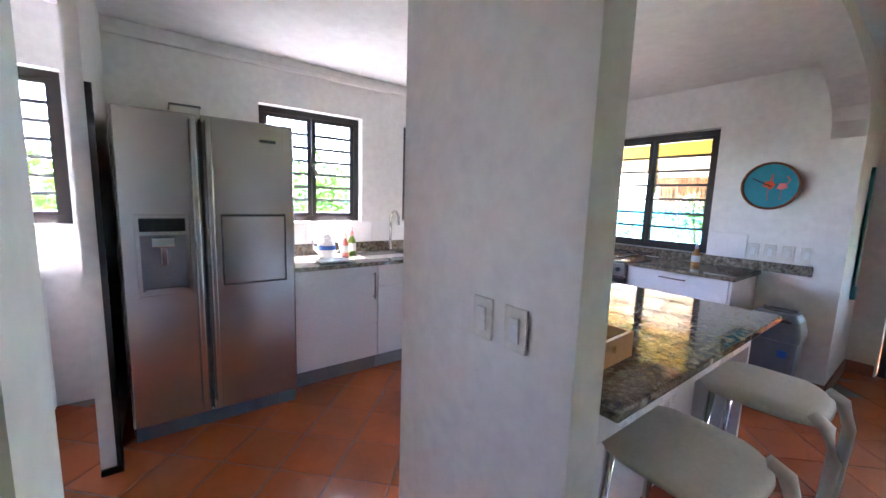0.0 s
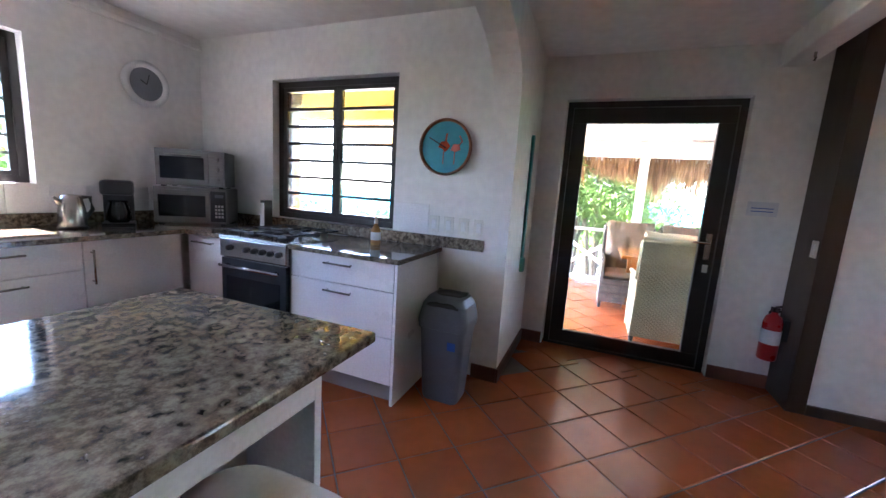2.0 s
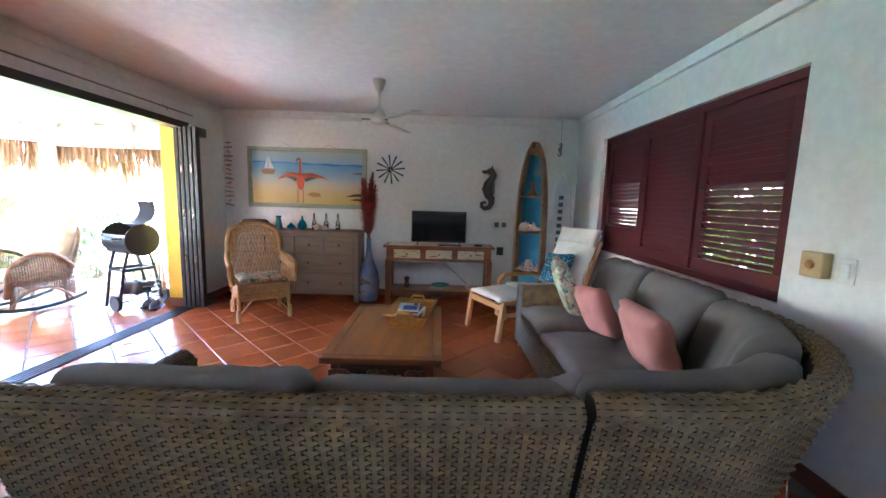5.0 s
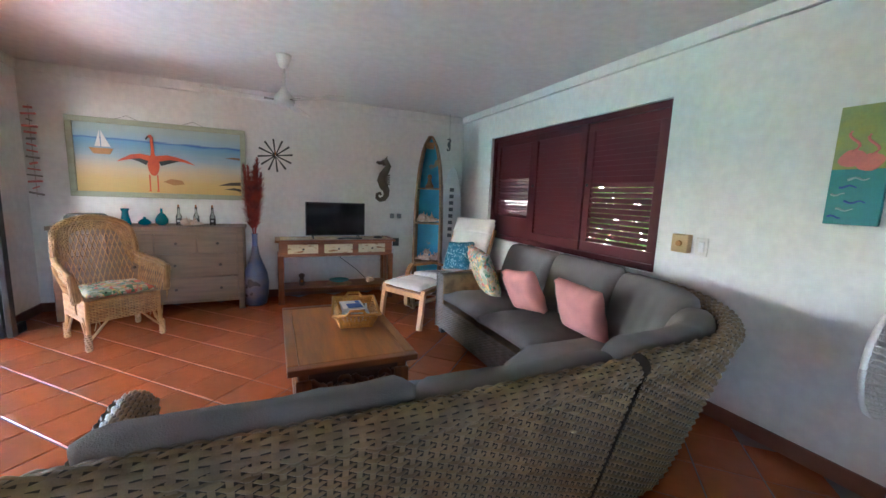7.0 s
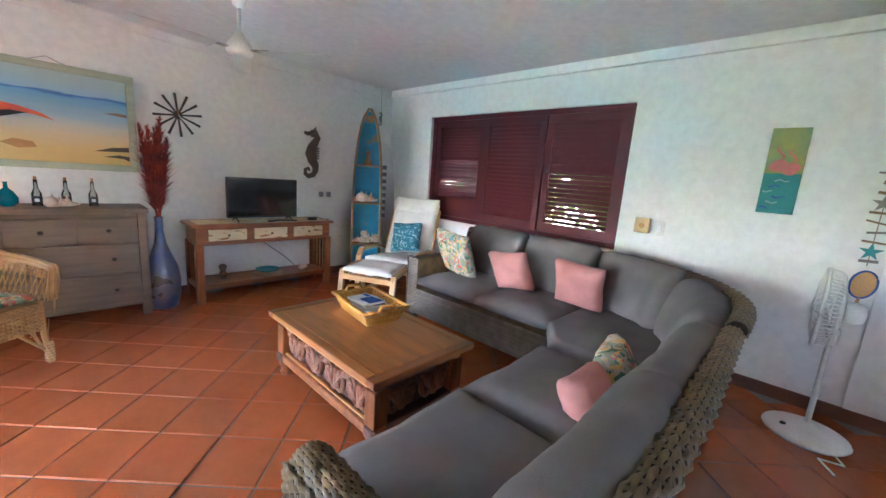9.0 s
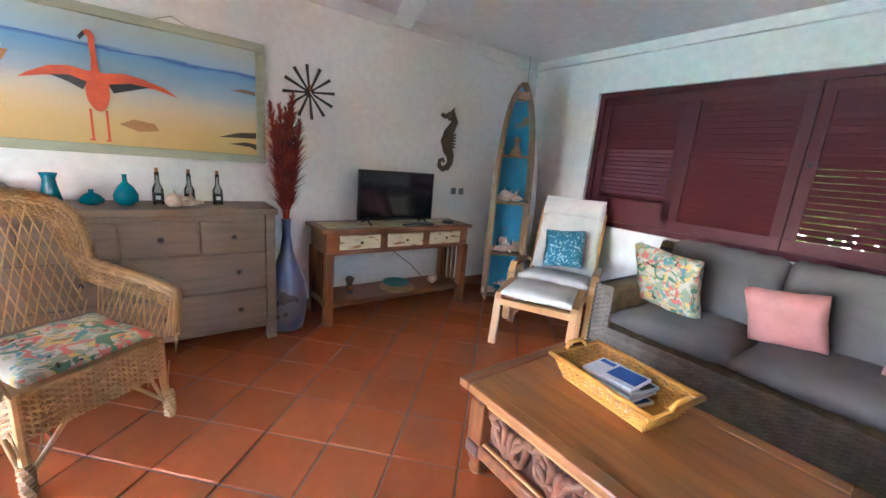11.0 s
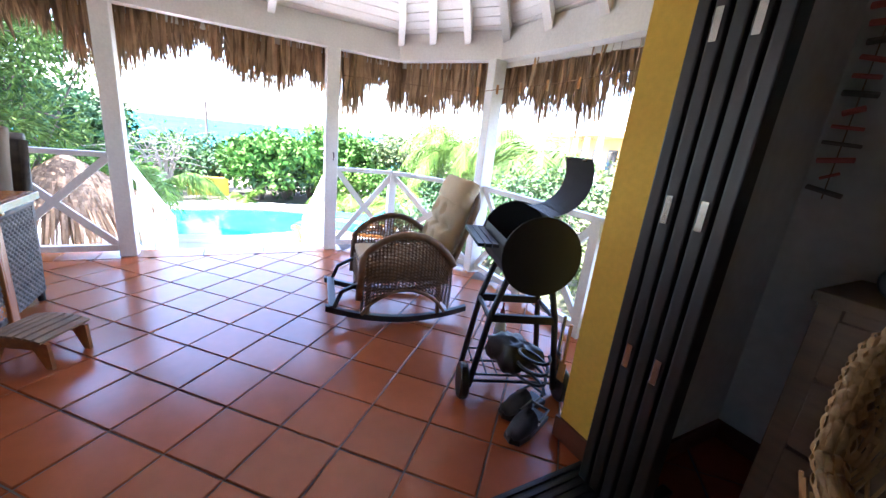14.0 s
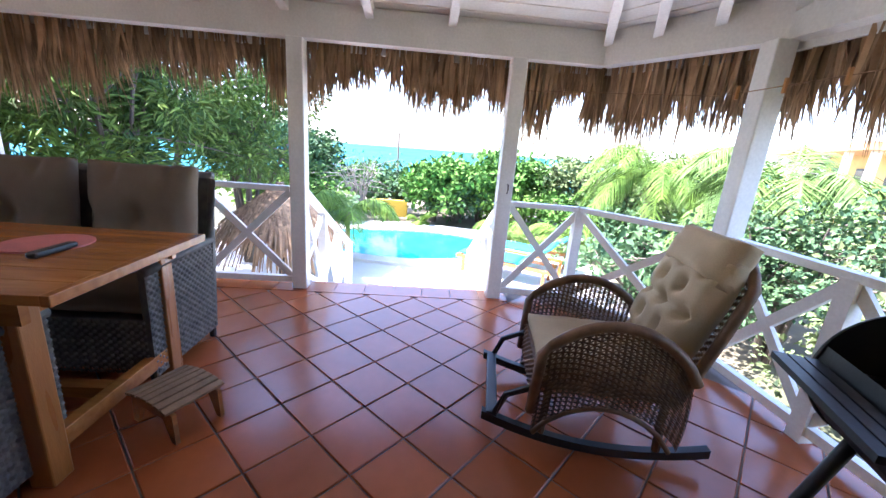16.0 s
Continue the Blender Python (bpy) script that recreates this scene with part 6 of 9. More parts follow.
def lounge_chair():
    t = thing("lounge_chair", "bent birch lounge chair with a cream cushion", "chair", T3(4.04, 4.90, 0, -62.4))
    w = 0.32
    for s in (-1, 1):
        pts = [(s * w, 0.36, 0.03), (s * w, -0.30, 0.03), (s * w, -0.37, 0.07), (s * w, -0.36, 0.45), (s * w, -0.30, 0.52), (s * w, 0.10, 0.50), (s * w, 0.25, 0.45)]
        bm = bmesh.new()
        for p, q in zip(pts, pts[1:]):
            bm = joined(bm, plank(p, q, 0.055, 0.03, (1, 0, 0)) if abs(p[0]) > 2 else plank(p, q, 0.03, 0.055, (1, 0, 0)))
        part("side_frame", bm, BEECH, t)
        part("back_upright", plank((s * (w - 0.04), -0.30, 0.34), (s * (w - 0.04), 0.30, 0.28), 0.03, 0.05), BEECH, t)
        part("back_upright", plank((s * (w - 0.04), 0.20, 0.26), (s * (w - 0.04), 0.50, 0.93), 0.03, 0.05), BEECH, t)
    for p in ((-0.28, 0.33), (0.25, 0.29)):
        part("cross_bar", B((-w, w, p[0] - 0.02, p[0] + 0.02, p[1] - 0.02, p[1] + 0.02)), BEECH, t)
    cush(t, "seat_cushion", 0.56, 0.56, 0.10, Matrix.Translation((0, -0.02, 0.39)) @ Matrix.Rotation(radians(-7), 4, "X"), CREAM)
    cush(t, "back_cushion", 0.56, 0.66, 0.10, Matrix.Translation((0, 0.37, 0.70)) @ Matrix.Rotation(radians(66), 4, "X"), CREAM)
    cush(t, "headrest", 0.55, 0.20, 0.09, Matrix.Translation((0, 0.47, 0.96)) @ Matrix.Rotation(radians(66), 4, "X"), CREAM)
    m = T3(4.04, 4.90, 0, -62.4)
    p = m @ Vector((0, 0.17, 0.62))
    pillow("small teal pillow with a white leaf print on the lounge chair", p.x, p.y, p.z, 0.34, -62.4, 62, LEAFPRINT, 6)


def footstool():
    t = thing("footstool", "bent birch footstool with a cream cushion", "footstool", T3(3.58, 4.69, 0, -62.4))
    w = 0.27
    for s in (-1, 1):
        bm = plank((s * w, -0.27, 0.0), (s * w, -0.22, 0.36), 0.05, 0.035)
        bm = joined(bm, plank((s * w, -0.23, 0.37), (s * w, 0.18, 0.40), 0.05, 0.035), plank((s * w, 0.18, 0.40), (s * w, 0.22, 0.0), 0.05, 0.035))
        part("side_frame", bm, BEECH, t)
    part("cross_bar", B((-w, w, -0.245, -0.205, 0.30, 0.35)), BEECH, t)
    part("cross_bar", B((-w, w, 0.17, 0.20, 0.30, 0.35)), BEECH, t)
    cush(t, "cushion", 0.50, 0.46, 0.08, T3(0, -0.02, 0.395), CREAM)


lounge_chair()
footstool()


def boat_shelf():
    t = thing("boat_shelf", "boat-shaped wooden shelf painted blue inside, holding shells", "shelf", T3(4.04, 5.58, 0, -33))
    h = 2.05
    def half(z):
        f = z / h
        return 0.155 * max(0.0, 1 - f ** 5) ** 0.7 + 0.012
    zs = [h * k / 20 for k in range(21)]
    o = [(-half(z), z) for z in zs] + [(half(z), z) for z in zs[::-1]]
    part("back_board", upright([(a * 0.94, b * 0.985 + 0.01) for a, b in o], 0.02, 0.04, "y"), BOATBLUE, t, "worn sky-blue painted inside")
    for s in (-1, 1):
        bm = bmesh.new()
        rows = []
        for z in zs:
            dd = 0.16 - 0.07 * (z / h) ** 2
            rows.append([bm.verts.new((s * (half(z) + g), y, z)) for g, y in ((-0.012, -dd), (0.012, -dd), (0.012, 0.045), (-0.012, 0.045))])
        for p, q in zip(rows, rows[1:]):
            for k in range(4):
                bm.faces.new((p[k], p[(k + 1) % 4], q[(k + 1) % 4], q[k]))
        bm.faces.new(rows[0])
        bm.faces.new(rows[-1][::-1])
        bmesh.ops.recalc_face_normals(bm, faces=bm.faces)
        part("side_board", bm, DRIFT, t)
    for z in (0.02, 0.45, 0.95, 1.39):
        hw = half(z) - 0.012
        part("shelf", B((-hw, hw, -0.13, 0.02, z, z + 0.02), bevel=0.003), DRIFT, t)
    part("prow", slab([(-0.05, -0.10), (0.05, -0.10), (0.03, 0.03), (-0.03, 0.03)], 1.90, 1.97), DRIFT, t)


boat_shelf()
bs = T3(4.04, 5.58, 0, -33)
for k, (x, z, s) in enumerate([(-0.10, 0.045, 0.15), (0.08, 0.045, 0.18), (0.0, 0.115, 0.14), (-0.09, 0.475, 0.16), (0.07, 0.475, 0.20), (-0.01, 0.545, 0.14), (-0.10, 0.975, 0.10), (0.03, 0.975, 0.22)]):
    p = bs @ Vector((x, -0.06, z))
    conch("sea_shell", "pale pink and cream sea shell on the boat shelf", p.x, p.y, p.z, s, 50 * k, 30 + k)
p = bs @ Vector((0.0, -0.05, 1.411))
turned("statuette", "small brown stone statuette on the boat shelf", "statuette", p.x, p.y, p.z, [(0.05, 0), (0.055, 0.02), (0.03, 0.06), (0.02, 0.11), (0.03, 0.13), (0.022, 0.16), (0.001, 0.17)], DRIFT)


def surfboard():
    t = thing("surfboard", "slim white surfboard with faded lettering leaning in the corner", "surfboard", T3(4.40, 5.73, 0, -40))
    o = []
    for k in range(25):
        a = 2 * math.pi * k / 25
        o.append((0.15 * math.sin(a), 0.86 - 0.86 * math.cos(a)))
    part("board", moved(upright(o, -0.02, 0.02, "y", 0.008), Matrix.Rotation(radians(-4), 4, "X")), PLAIN_WHITE, t)
    for k in range(8):
        z = 0.75 + k * 0.09
        part("lettering", moved(B((-0.03, 0.03, -0.0225, -0.0205, z, z + 0.05)), Matrix.Rotation(radians(-4), 4, "X")), GREYPL, t)


surfboard()


def flat_shape(pts, z, d, material, parent, name, thick=0.004, label=""):
    """A cut-out lying on a picture in the plane y = d."""
    return part(name, upright(pts, d - thick, d, "y"), material, parent, label)


SEABLUE = mat("painted_sea", (0.10, 0.36, 0.52), 0.7, col2=(0.25, 0.52, 0.58), scale=3, stretch=(0.6, 1, 5), bump=0.2)
SKYBLUE = mat("painted_sky", (0.34, 0.50, 0.48), 0.7, col2=(0.24, 0.44, 0.50), scale=4, stretch=(1, 1, 3), bump=0.2)


def beach_paint():
    """Brushed bands from sand to sky, blended and smeared sideways."""
    m = mat("beach_paint", (0.5, 0.5, 0.5), 0.65, bump=0.25, bscale=60)
    nt = m.node_tree
    b = nt.nodes["Principled BSDF"]
    tc = nt.nodes.new("ShaderNodeTexCoord")
    sep = nt.nodes.new("ShaderNodeSeparateXYZ")
    nt.links.new(tc.outputs["Object"], sep.inputs[0])
    mp = nt.nodes.new("ShaderNodeMapping")
    mp.inputs["Scale"].default_value = (2.2, 1, 14)
    nt.links.new(tc.outputs["Object"], mp.inputs[0])
    n = nt.nodes.new("ShaderNodeTexNoise")
    n.inputs["Scale"].default_value, n.inputs["Detail"].default_value = 2.0, 6
    nt.links.new(mp.outputs[0], n.inputs["Vector"])
    def maths(op, p, q):
        k = nt.nodes.new("ShaderNodeMath")
        k.operation = op
        for i, v in enumerate((p, q)):
            if isinstance(v, float):
                k.inputs[i].default_value = v
            else:
                nt.links.new(v, k.inputs[i])
        return k.outputs[0]
    f = maths("DIVIDE", sep.outputs["Z"], 0.805)
    f = maths("ADD", f, maths("MULTIPLY", sep.outputs["X"], 0.022))
    f = maths("ADD", f, maths("MULTIPLY", maths("SUBTRACT", n.outputs["Fac"], 0.5), 0.085))
    rp = nt.nodes.new("ShaderNodeValToRGB")
    e = rp.color_ramp.elements
    stops = [(0.0, (0.60, 0.40, 0.13)), (0.22, (0.66, 0.46, 0.18)), (0.36, (0.64, 0.50, 0.30)), (0.45, (0.52, 0.50, 0.42)), (0.53, (0.34, 0.44, 0.50)), (0.63, (0.22, 0.38, 0.50)), (0.715, (0.14, 0.33, 0.55)), (0.738, (0.03, 0.13, 0.42)), (0.755, (0.30, 0.46, 0.58)), (0.86, (0.36, 0.47, 0.48)), (1.0, (0.42, 0.48, 0.42))]
    e[0].position, e[0].color = stops[0][0], (*stops[0][1], 1)
    e[1].position, e[1].color = stops[-1][0], (*stops[-1][1], 1)
    for p, c in stops[1:-1]:
        e.new(p).color = (*c, 1)
    nt.links.new(f, rp.inputs[0])
    nt.links.new(rp.outputs[0], b.inputs["Base Color"])
    return m


BEACH = beach_paint()
FLAME = mat("flamingo_orange", (0.72, 0.12, 0.03), 0.6, col2=(0.62, 0.08, 0.03), scale=10)
TAN = mat("painted_tan", (0.50, 0.25, 0.08), 0.7, scale=8)
BIRDPINK = mat("bird_pink", (0.70, 0.20, 0.17), 0.6, scale=9)


def big_painting():
    t = thing("painting", "large beach painting with an orange flamingo in a pale green frame", "painting", T3(1.13, 5.975, 1.175) @ Matrix.Diagonal((0.985, 1, 0.972, 1)))
    w, h = 0.79, 0.805
    part("frame", B((-w, w, -0.03, 0.02, 0, 0.055), (-w, w, -0.03, 0.02, h - 0.055, h), (-w, -w + 0.055, -0.03, 0.02, 0.055, h - 0.055), (w - 0.055, w, -0.03, 0.02, 0.055, h - 0.055), bevel=0.004), PALEGREEN, t)
    a = w - 0.055
    part("canvas", B((-a, a, -0.016, 0.0, 0.055, h - 0.055)), BEACH, t, "beach painted in sand, shallows, blue sea and hazy sky")
    def s(pts, m, d, name, label=""):
        flat_shape(pts, 0, d, m, t, name, 0.003, label)
    bird = [(-0.09 + 0.052 * math.cos(q), 0.355 + 0.115 * math.sin(q)) for q in [2 * math.pi * k / 20 for k in range(20)]]
    s(bird, FLAME, -0.020, "flamingo_body", "orange painted flamingo")
    s([(-0.112, 0.43), (-0.072, 0.43), (-0.078, 0.52), (-0.082, 0.60), (-0.08, 0.645), (-0.095, 0.672), (-0.122, 0.668), (-0.128, 0.645), (-0.108, 0.635), (-0.108, 0.60), (-0.104, 0.52)], FLAME, -0.0235, "neck")
    s([(-0.10, 0.45), (-0.20, 0.468), (-0.28, 0.452), (-0.36, 0.405), (-0.40, 0.372), (-0.30, 0.40), (-0.22, 0.408), (-0.12, 0.37)], FLAME, -0.027, "wing")
    s([(-0.07, 0.45), (0.03, 0.468), (0.11, 0.455), (0.22, 0.42), (0.29, 0.372), (0.18, 0.404), (0.08, 0.408), (-0.05, 0.37)], FLAME, -0.027, "wing")
    s([(-0.13, 0.395), (-0.20, 0.418), (-0.28, 0.408), (-0.21, 0.382), (-0.15, 0.35)], BLACKPL, -0.0305, "wing_feather")
    s([(-0.04, 0.395), (0.06, 0.418), (0.15, 0.410), (0.07, 0.382), (-0.02, 0.35)], BLACKPL, -0.0305, "wing_feather")
    s([(-0.150, 0.628), (-0.126, 0.662), (-0.118, 0.645), (-0.142, 0.612)], BLACKPL, -0.024, "beak")
    for x in (-0.13, -0.06):
        s([(x - 0.006, 0.08), (x + 0.006, 0.08), (x + 0.006, 0.25), (x - 0.006, 0.25)], FLAME, -0.018, "leg")
        s([(x - 0.02, 0.072), (x + 0.012, 0.072), (x + 0.006, 0.086), (x - 0.006, 0.086)], FLAME, -0.0165, "foot")
    s([(-0.01, 0.18), (0.06, 0.215), (0.16, 0.20), (0.18, 0.16), (0.08, 0.145)], TAN, -0.018, "painted_shadow")
    s([(0.50, 0.16), (0.62, 0.20), (0.73, 0.21), (0.73, 0.17), (0.60, 0.165)], BRONZE, -0.018, "painted_rock")
    s([(0.56, 0.12), (0.66, 0.14), (0.73, 0.13), (0.73, 0.09), (0.69, 0.11)], BRONZE, -0.018, "painted_rock")
    s([(0.58, 0.475), (0.66, 0.49), (0.73, 0.485), (0.73, 0.46)], GREYWOOD, -0.022, "painted_rock")
    s([(-0.62, 0.50), (-0.58, 0.44), (-0.45, 0.44), (-0.42, 0.50)], TAN, -0.022, "boat_hull", "wooden toy boat on the painting")
    s([(-0.57, 0.515), (-0.525, 0.515), (-0.525, 0.68)], PLAIN_WHITE, -0.022, "sail")
    s([(-0.515, 0.515), (-0.44, 0.515), (-0.515, 0.68)], PLAIN_WHITE, -0.022, "sail")
    for x in (-0.30, 0.28):
        part("hanging_wire", bar([(x - 0.1, -0.0, h), (x, 0.005, h + 0.045), (x + 0.1, -0.0, h)], 0.002, 4), STEEL, t)


big_painting()


def starburst_clock():
    t = thing("starburst_clock", "black starburst wall clock with twelve pointed rays", "clock", T3(2.22, 5.98, 1.71))
    for k in range(12):
        a = 2 * math.pi * k / 12 + 0.1
        d, s = Vector((math.cos(a), 0, math.sin(a))), Vector((-math.sin(a), 0, math.cos(a)))
        bm = bmesh.new()
        lo = [bm.verts.new(d * r + s * g + Vector((0, y, 0))) for y in (-0.012, -0.002) for r, g in ((0.03, 0.006), (0.03, -0.006), (0.19, -0.011), (0.19, 0.011))]
        for f in ((0, 1, 2, 3), (7, 6, 5, 4), (0, 4, 5, 1), (1, 5, 6, 2), (2, 6, 7, 3), (3, 7, 4, 0)):
            bm.faces.new([lo[i] for i in f])
        bmesh.ops.recalc_face_normals(bm, faces=bm.faces)
        part("ray", bm, BLACKFR, t)
    part("hub", moved(lathe([(0.035, 0), (0.035, 0.012), (0.02, 0.018), (0.001, 0.018)], 18), Matrix.Rotation(radians(90), 4, "X")), BLACKFR, t)
    part("hour_hand", B((-0.005, 0.005, -0.026, -0.022, 0, 0.055)), TEAK, t, "orange hand")
    part("minute_hand", moved(B((-0.004, 0.004, -0.030, -0.027, 0, 0.08)), Matrix.Rotation(radians(140), 4, "Y")), PLAIN_WHITE, t, "white hand")


starburst_clock()


def seahorse(name, label, m, s, material):
    """A carved seahorse: S-curved body, snout, fin and curled tail."""
    bm = bmesh.new()
    body = [(-0.02, 0.52, 0.05), (0.03, 0.53, 0.055), (0.06, 0.48, 0.05), (0.03, 0.42, 0.055), (-0.01, 0.36, 0.065), (-0.03, 0.29, 0.075), (0.0, 0.21, 0.07), (0.04, 0.15, 0.055), (0.04, 0.09, 0.045), (0.01, 0.04, 0.04), (-0.05, 0.02, 0.034), (-0.09, 0.05, 0.03), (-0.09, 0.10, 0.026), (-0.05, 0.115, 0.022), (-0.035, 0.085, 0.018)]
    pts = [Vector((x * s, 0, z * s)) for x, z, _ in body]
    n = 8
    rings = []
    for i, p in enumerate(pts):
        d = (pts[min(i + 1, len(pts) - 1)] - pts[max(i - 1, 0)]).normalized()
        side = Vector((d.z, 0, -d.x))
        r = body[i][2] * s * 0.86
        rings.append([bm.verts.new(p + side * r * math.cos(2 * math.pi * k / n) + Vector((0, 0.4 * r * math.sin(2 * math.pi * k / n), 0))) for k in range(n)])
    for a, b in zip(rings, rings[1:]):
        for k in range(n):
            bm.faces.new((a[k], a[(k + 1) % n], b[(k + 1) % n], b[k]))
    bm.faces.new(rings[0][::-1])
    bm.faces.new(rings[-1])
    tube(bm, [(0.0, 0, 0.53 * s), (-0.07 * s, 0, 0.515 * s), (-0.10 * s, 0, 0.53 * s)], 0.028 * s, 7, 0.018 * s)
    tube(bm, [(0.02 * s, 0, 0.56 * s), (0.045 * s, 0, 0.61 * s)], 0.02 * s, 6, 0.004 * s)
    for k in range(5):
        tube(bm, [(0.02 * s, 0, (0.25 + 0.022 * k) * s), (0.085 * s, 0, (0.235 + 0.032 * k) * s)], 0.017 * s, 6, 0.009 * s)
    if s < 0.5:
        tube(bm, [(0.03 * s, 0, 0.56 * s), (0.0, 0, 2.42 - m.translation.z)], 0.002, 5)
    bmesh.ops.recalc_face_normals(bm, faces=bm.faces)
    ob = part(name, bm, material, None, smooth=True)
    ob.matrix_basis = m
    return tagged(ob, label, "wall ornament")


seahorse("seahorse_carving", "brown carved wooden seahorse on the wall", T3(3.53, 5.97, 1.21), 0.97, BRONZE)
seahorse("seahorse_ornament", "small dark metal seahorse hanging in the corner", T3(4.42, 5.88, 1.93), 0.3, GREYPL)


def driftwood_picture():
    t = thing("framed_picture", "picture of chairs on a pier in a driftwood frame", "picture", pose(0.052, 2.30, 1.50, 0, 0, 90))
    w, h = 0.33, 0.53
    part("image_sky", B((-w, w, -0.008, 0, 0.36, h - 0.02)), SEABLUE, t)
    part("image_sea", B((-w, w, -0.010, 0, 0.18, 0.36)), TEALP, t)
    part("image_deck", B((-w, w, -0.012, 0, 0.02, 0.18)), GREYWOOD, t)
    for s in (-1, 1):
        part("painted_chair", upright([(s * 0.03, 0.03), (s * 0.10, 0.20), (s * 0.24, 0.21), (s * 0.30, 0.05), (s * 0.24, 0.03)], -0.016, -0.012, "y"), PLAIN_WHITE, t)
        part("painted_shadow", upright([(s * 0.05, 0.03), (s * 0.08, 0.13), (s * 0.13, 0.12), (s * 0.16, 0.03)], -0.020, -0.016, "y"), BLACKPL, t)
    part("painted_rail", B((-w, w, -0.014, -0.010, 0.35, 0.362), (-w, w, -0.014, -0.010, 0.22, 0.228)), BLACKFR, t)
    for k in range(4):
        x = -w + (2 * w) * k / 4
        for q in (0, 1):
            part("painted_brace", plank((x, -0.012, 0.225 + 0.13 * q), (x + w / 2, -0.012, 0.355 - 0.13 * q), 0.004, 0.01, (0, 1, 0)), BLACKFR, t)
    rnd = random.Random(6)
    def stick(name, a, b, r):
        pts = [tuple(Vector(a).lerp(Vector(b), f) + Vector((0, -0.01, 0)) + Vector((rnd.gauss(0, 0.004), 0, rnd.gauss(0, 0.004)))) for f in (0, 0.25, 0.5, 0.75, 1)]
        part(name, bar(pts, r, 8, r * 0.85), DRIFT, t, smooth=True)
    stick("frame_stick", (-w - 0.01, -0.01, -0.02), (-w - 0.005, -0.01, h + 0.10), 0.032)
    stick("frame_stick", (w, -0.01, -0.01), (w + 0.005, -0.01, h + 0.02), 0.024)
    stick("frame_stick", (-w - 0.13, -0.018, h - 0.01), (w + 0.02, -0.018, h), 0.022)
    stick("frame_stick", (-w, -0.012, 0.005), (w, -0.012, -0.005), 0.022)


driftwood_picture()


def fire_extinguisher():
    t = thing("fire_extinguisher", "red fire extinguisher hanging beside the dark wooden post", "extinguisher", T3(-0.13, 1.50, 0.27))
    part("cylinder", lathe([(0.05, 0), (0.056, 0.012), (0.056, 0.27), (0.045, 0.31), (0.02, 0.33), (0.018, 0.345)], 24), REDP, t, smooth=True)
    part("label", lathe([(0.0565, 0.12), (0.057, 0.122), (0.057, 0.218), (0.0565, 0.22)], 24), PAPER, t, "white instruction label")
    part("valve", joined(B((-0.02, 0.02, -0.02, 0.02, 0.345, 0.375)), bar([(0, 0, 0.375), (0.07, 0, 0.40)], 0.008, 6), bar([(0, 0, 0.36), (0.07, 0, 0.365)], 0.008, 6)), BLACKPL, t)
    part("hose", bar([(-0.02, 0, 0.36), (-0.07, 0, 0.33), (-0.075, 0, 0.2), (-0.062, 0, 0.08)], 0.009, 7), BLACKPL, t, smooth=True)
    part("bracket", B((-0.03, 0.03, 0.05, 0.085, 0.15, 0.30)), STEELBLK, t)


fire_extinguisher()


def wall_plate(name, label, m, w=0.075, h=0.115, rocker=True, material=None):
    t = thing(name, label, "switch", m)
    part("plate", B((-w / 2, w / 2, -0.008, 0, -h / 2, h / 2), bevel=0.003), material or WHITEPL, t)
    if rocker:
        part("rocker", moved(B((-0.017, 0.017, -0.014, -0.006, -0.033, 0.033), bevel=0.002), Matrix.Rotation(0.06, 4, "X")), material or PLAIN_WHITE, t)
    return t


wall_plate("light_switch", "white light switch on the dark wooden post", pose(0.0, 1.583, 1.08, 0, 0, 0), 0.07, 0.11)
wall_plate("light_switch", "white wall switch with one rocker on the pillar", pose(3.862, -0.45, 1.08, 0, 0, 90))
wall_plate("light_switch", "white wall switch with one rocker on the pillar", pose(3.862, -0.57, 1.08, 0, 0, 90))
wall_plate("light_switch", "white wall switch beside a beige dial box", pose(4.698, 2.51, 1.06, 0, 0, -90))


def dimmer():
    t = thing("fan_regulator", "beige square fan regulator box on the wall", "switch", pose(4.698, 2.63, 1.07, 0, 0, -90))
    part("box", B((-0.055, 0.055, -0.05, 0, -0.06, 0.06), bevel=0.006), mat("beige_box", (0.62, 0.42, 0.20), 0.5, scale=6), t)
    part("dial", moved(lathe([(0.02, 0), (0.018, 0.012), (0.001, 0.012)], 18), Matrix.Translation((0, -0.05, 0.0)) @ Matrix.Rotation(radians(90), 4, "X")), TAN, t)


dimmer()
for x in (3.66, 3.76):
    wall_plate("wall_socket", "small grey wall socket beside the boat shelf", pose(x, 5.998, 1.02), 0.06, 0.06, True, GREYPL)
wall_plate("wall_box", "small black box on the wall beside the console", pose(3.72, 5.998, 0.66), 0.09, 0.11, False, BLACKPL)


def paper_note():
    t = thing("notice", "white printed notice taped to the wall by the door", "notice", pose(-0.268, 1.36, 1.31, 0, 0, 90))
    part("sheet", B((-0.09, 0.09, -0.002, 0, -0.05, 0.05)), PAPER, t)
    for k in range(2):
        part("printed_line", B((-0.065, 0.065, -0.003, -0.0022, 0.002 - 0.022 * k, 0.008 - 0.022 * k)), BLUEPRINT, t)


paper_note()


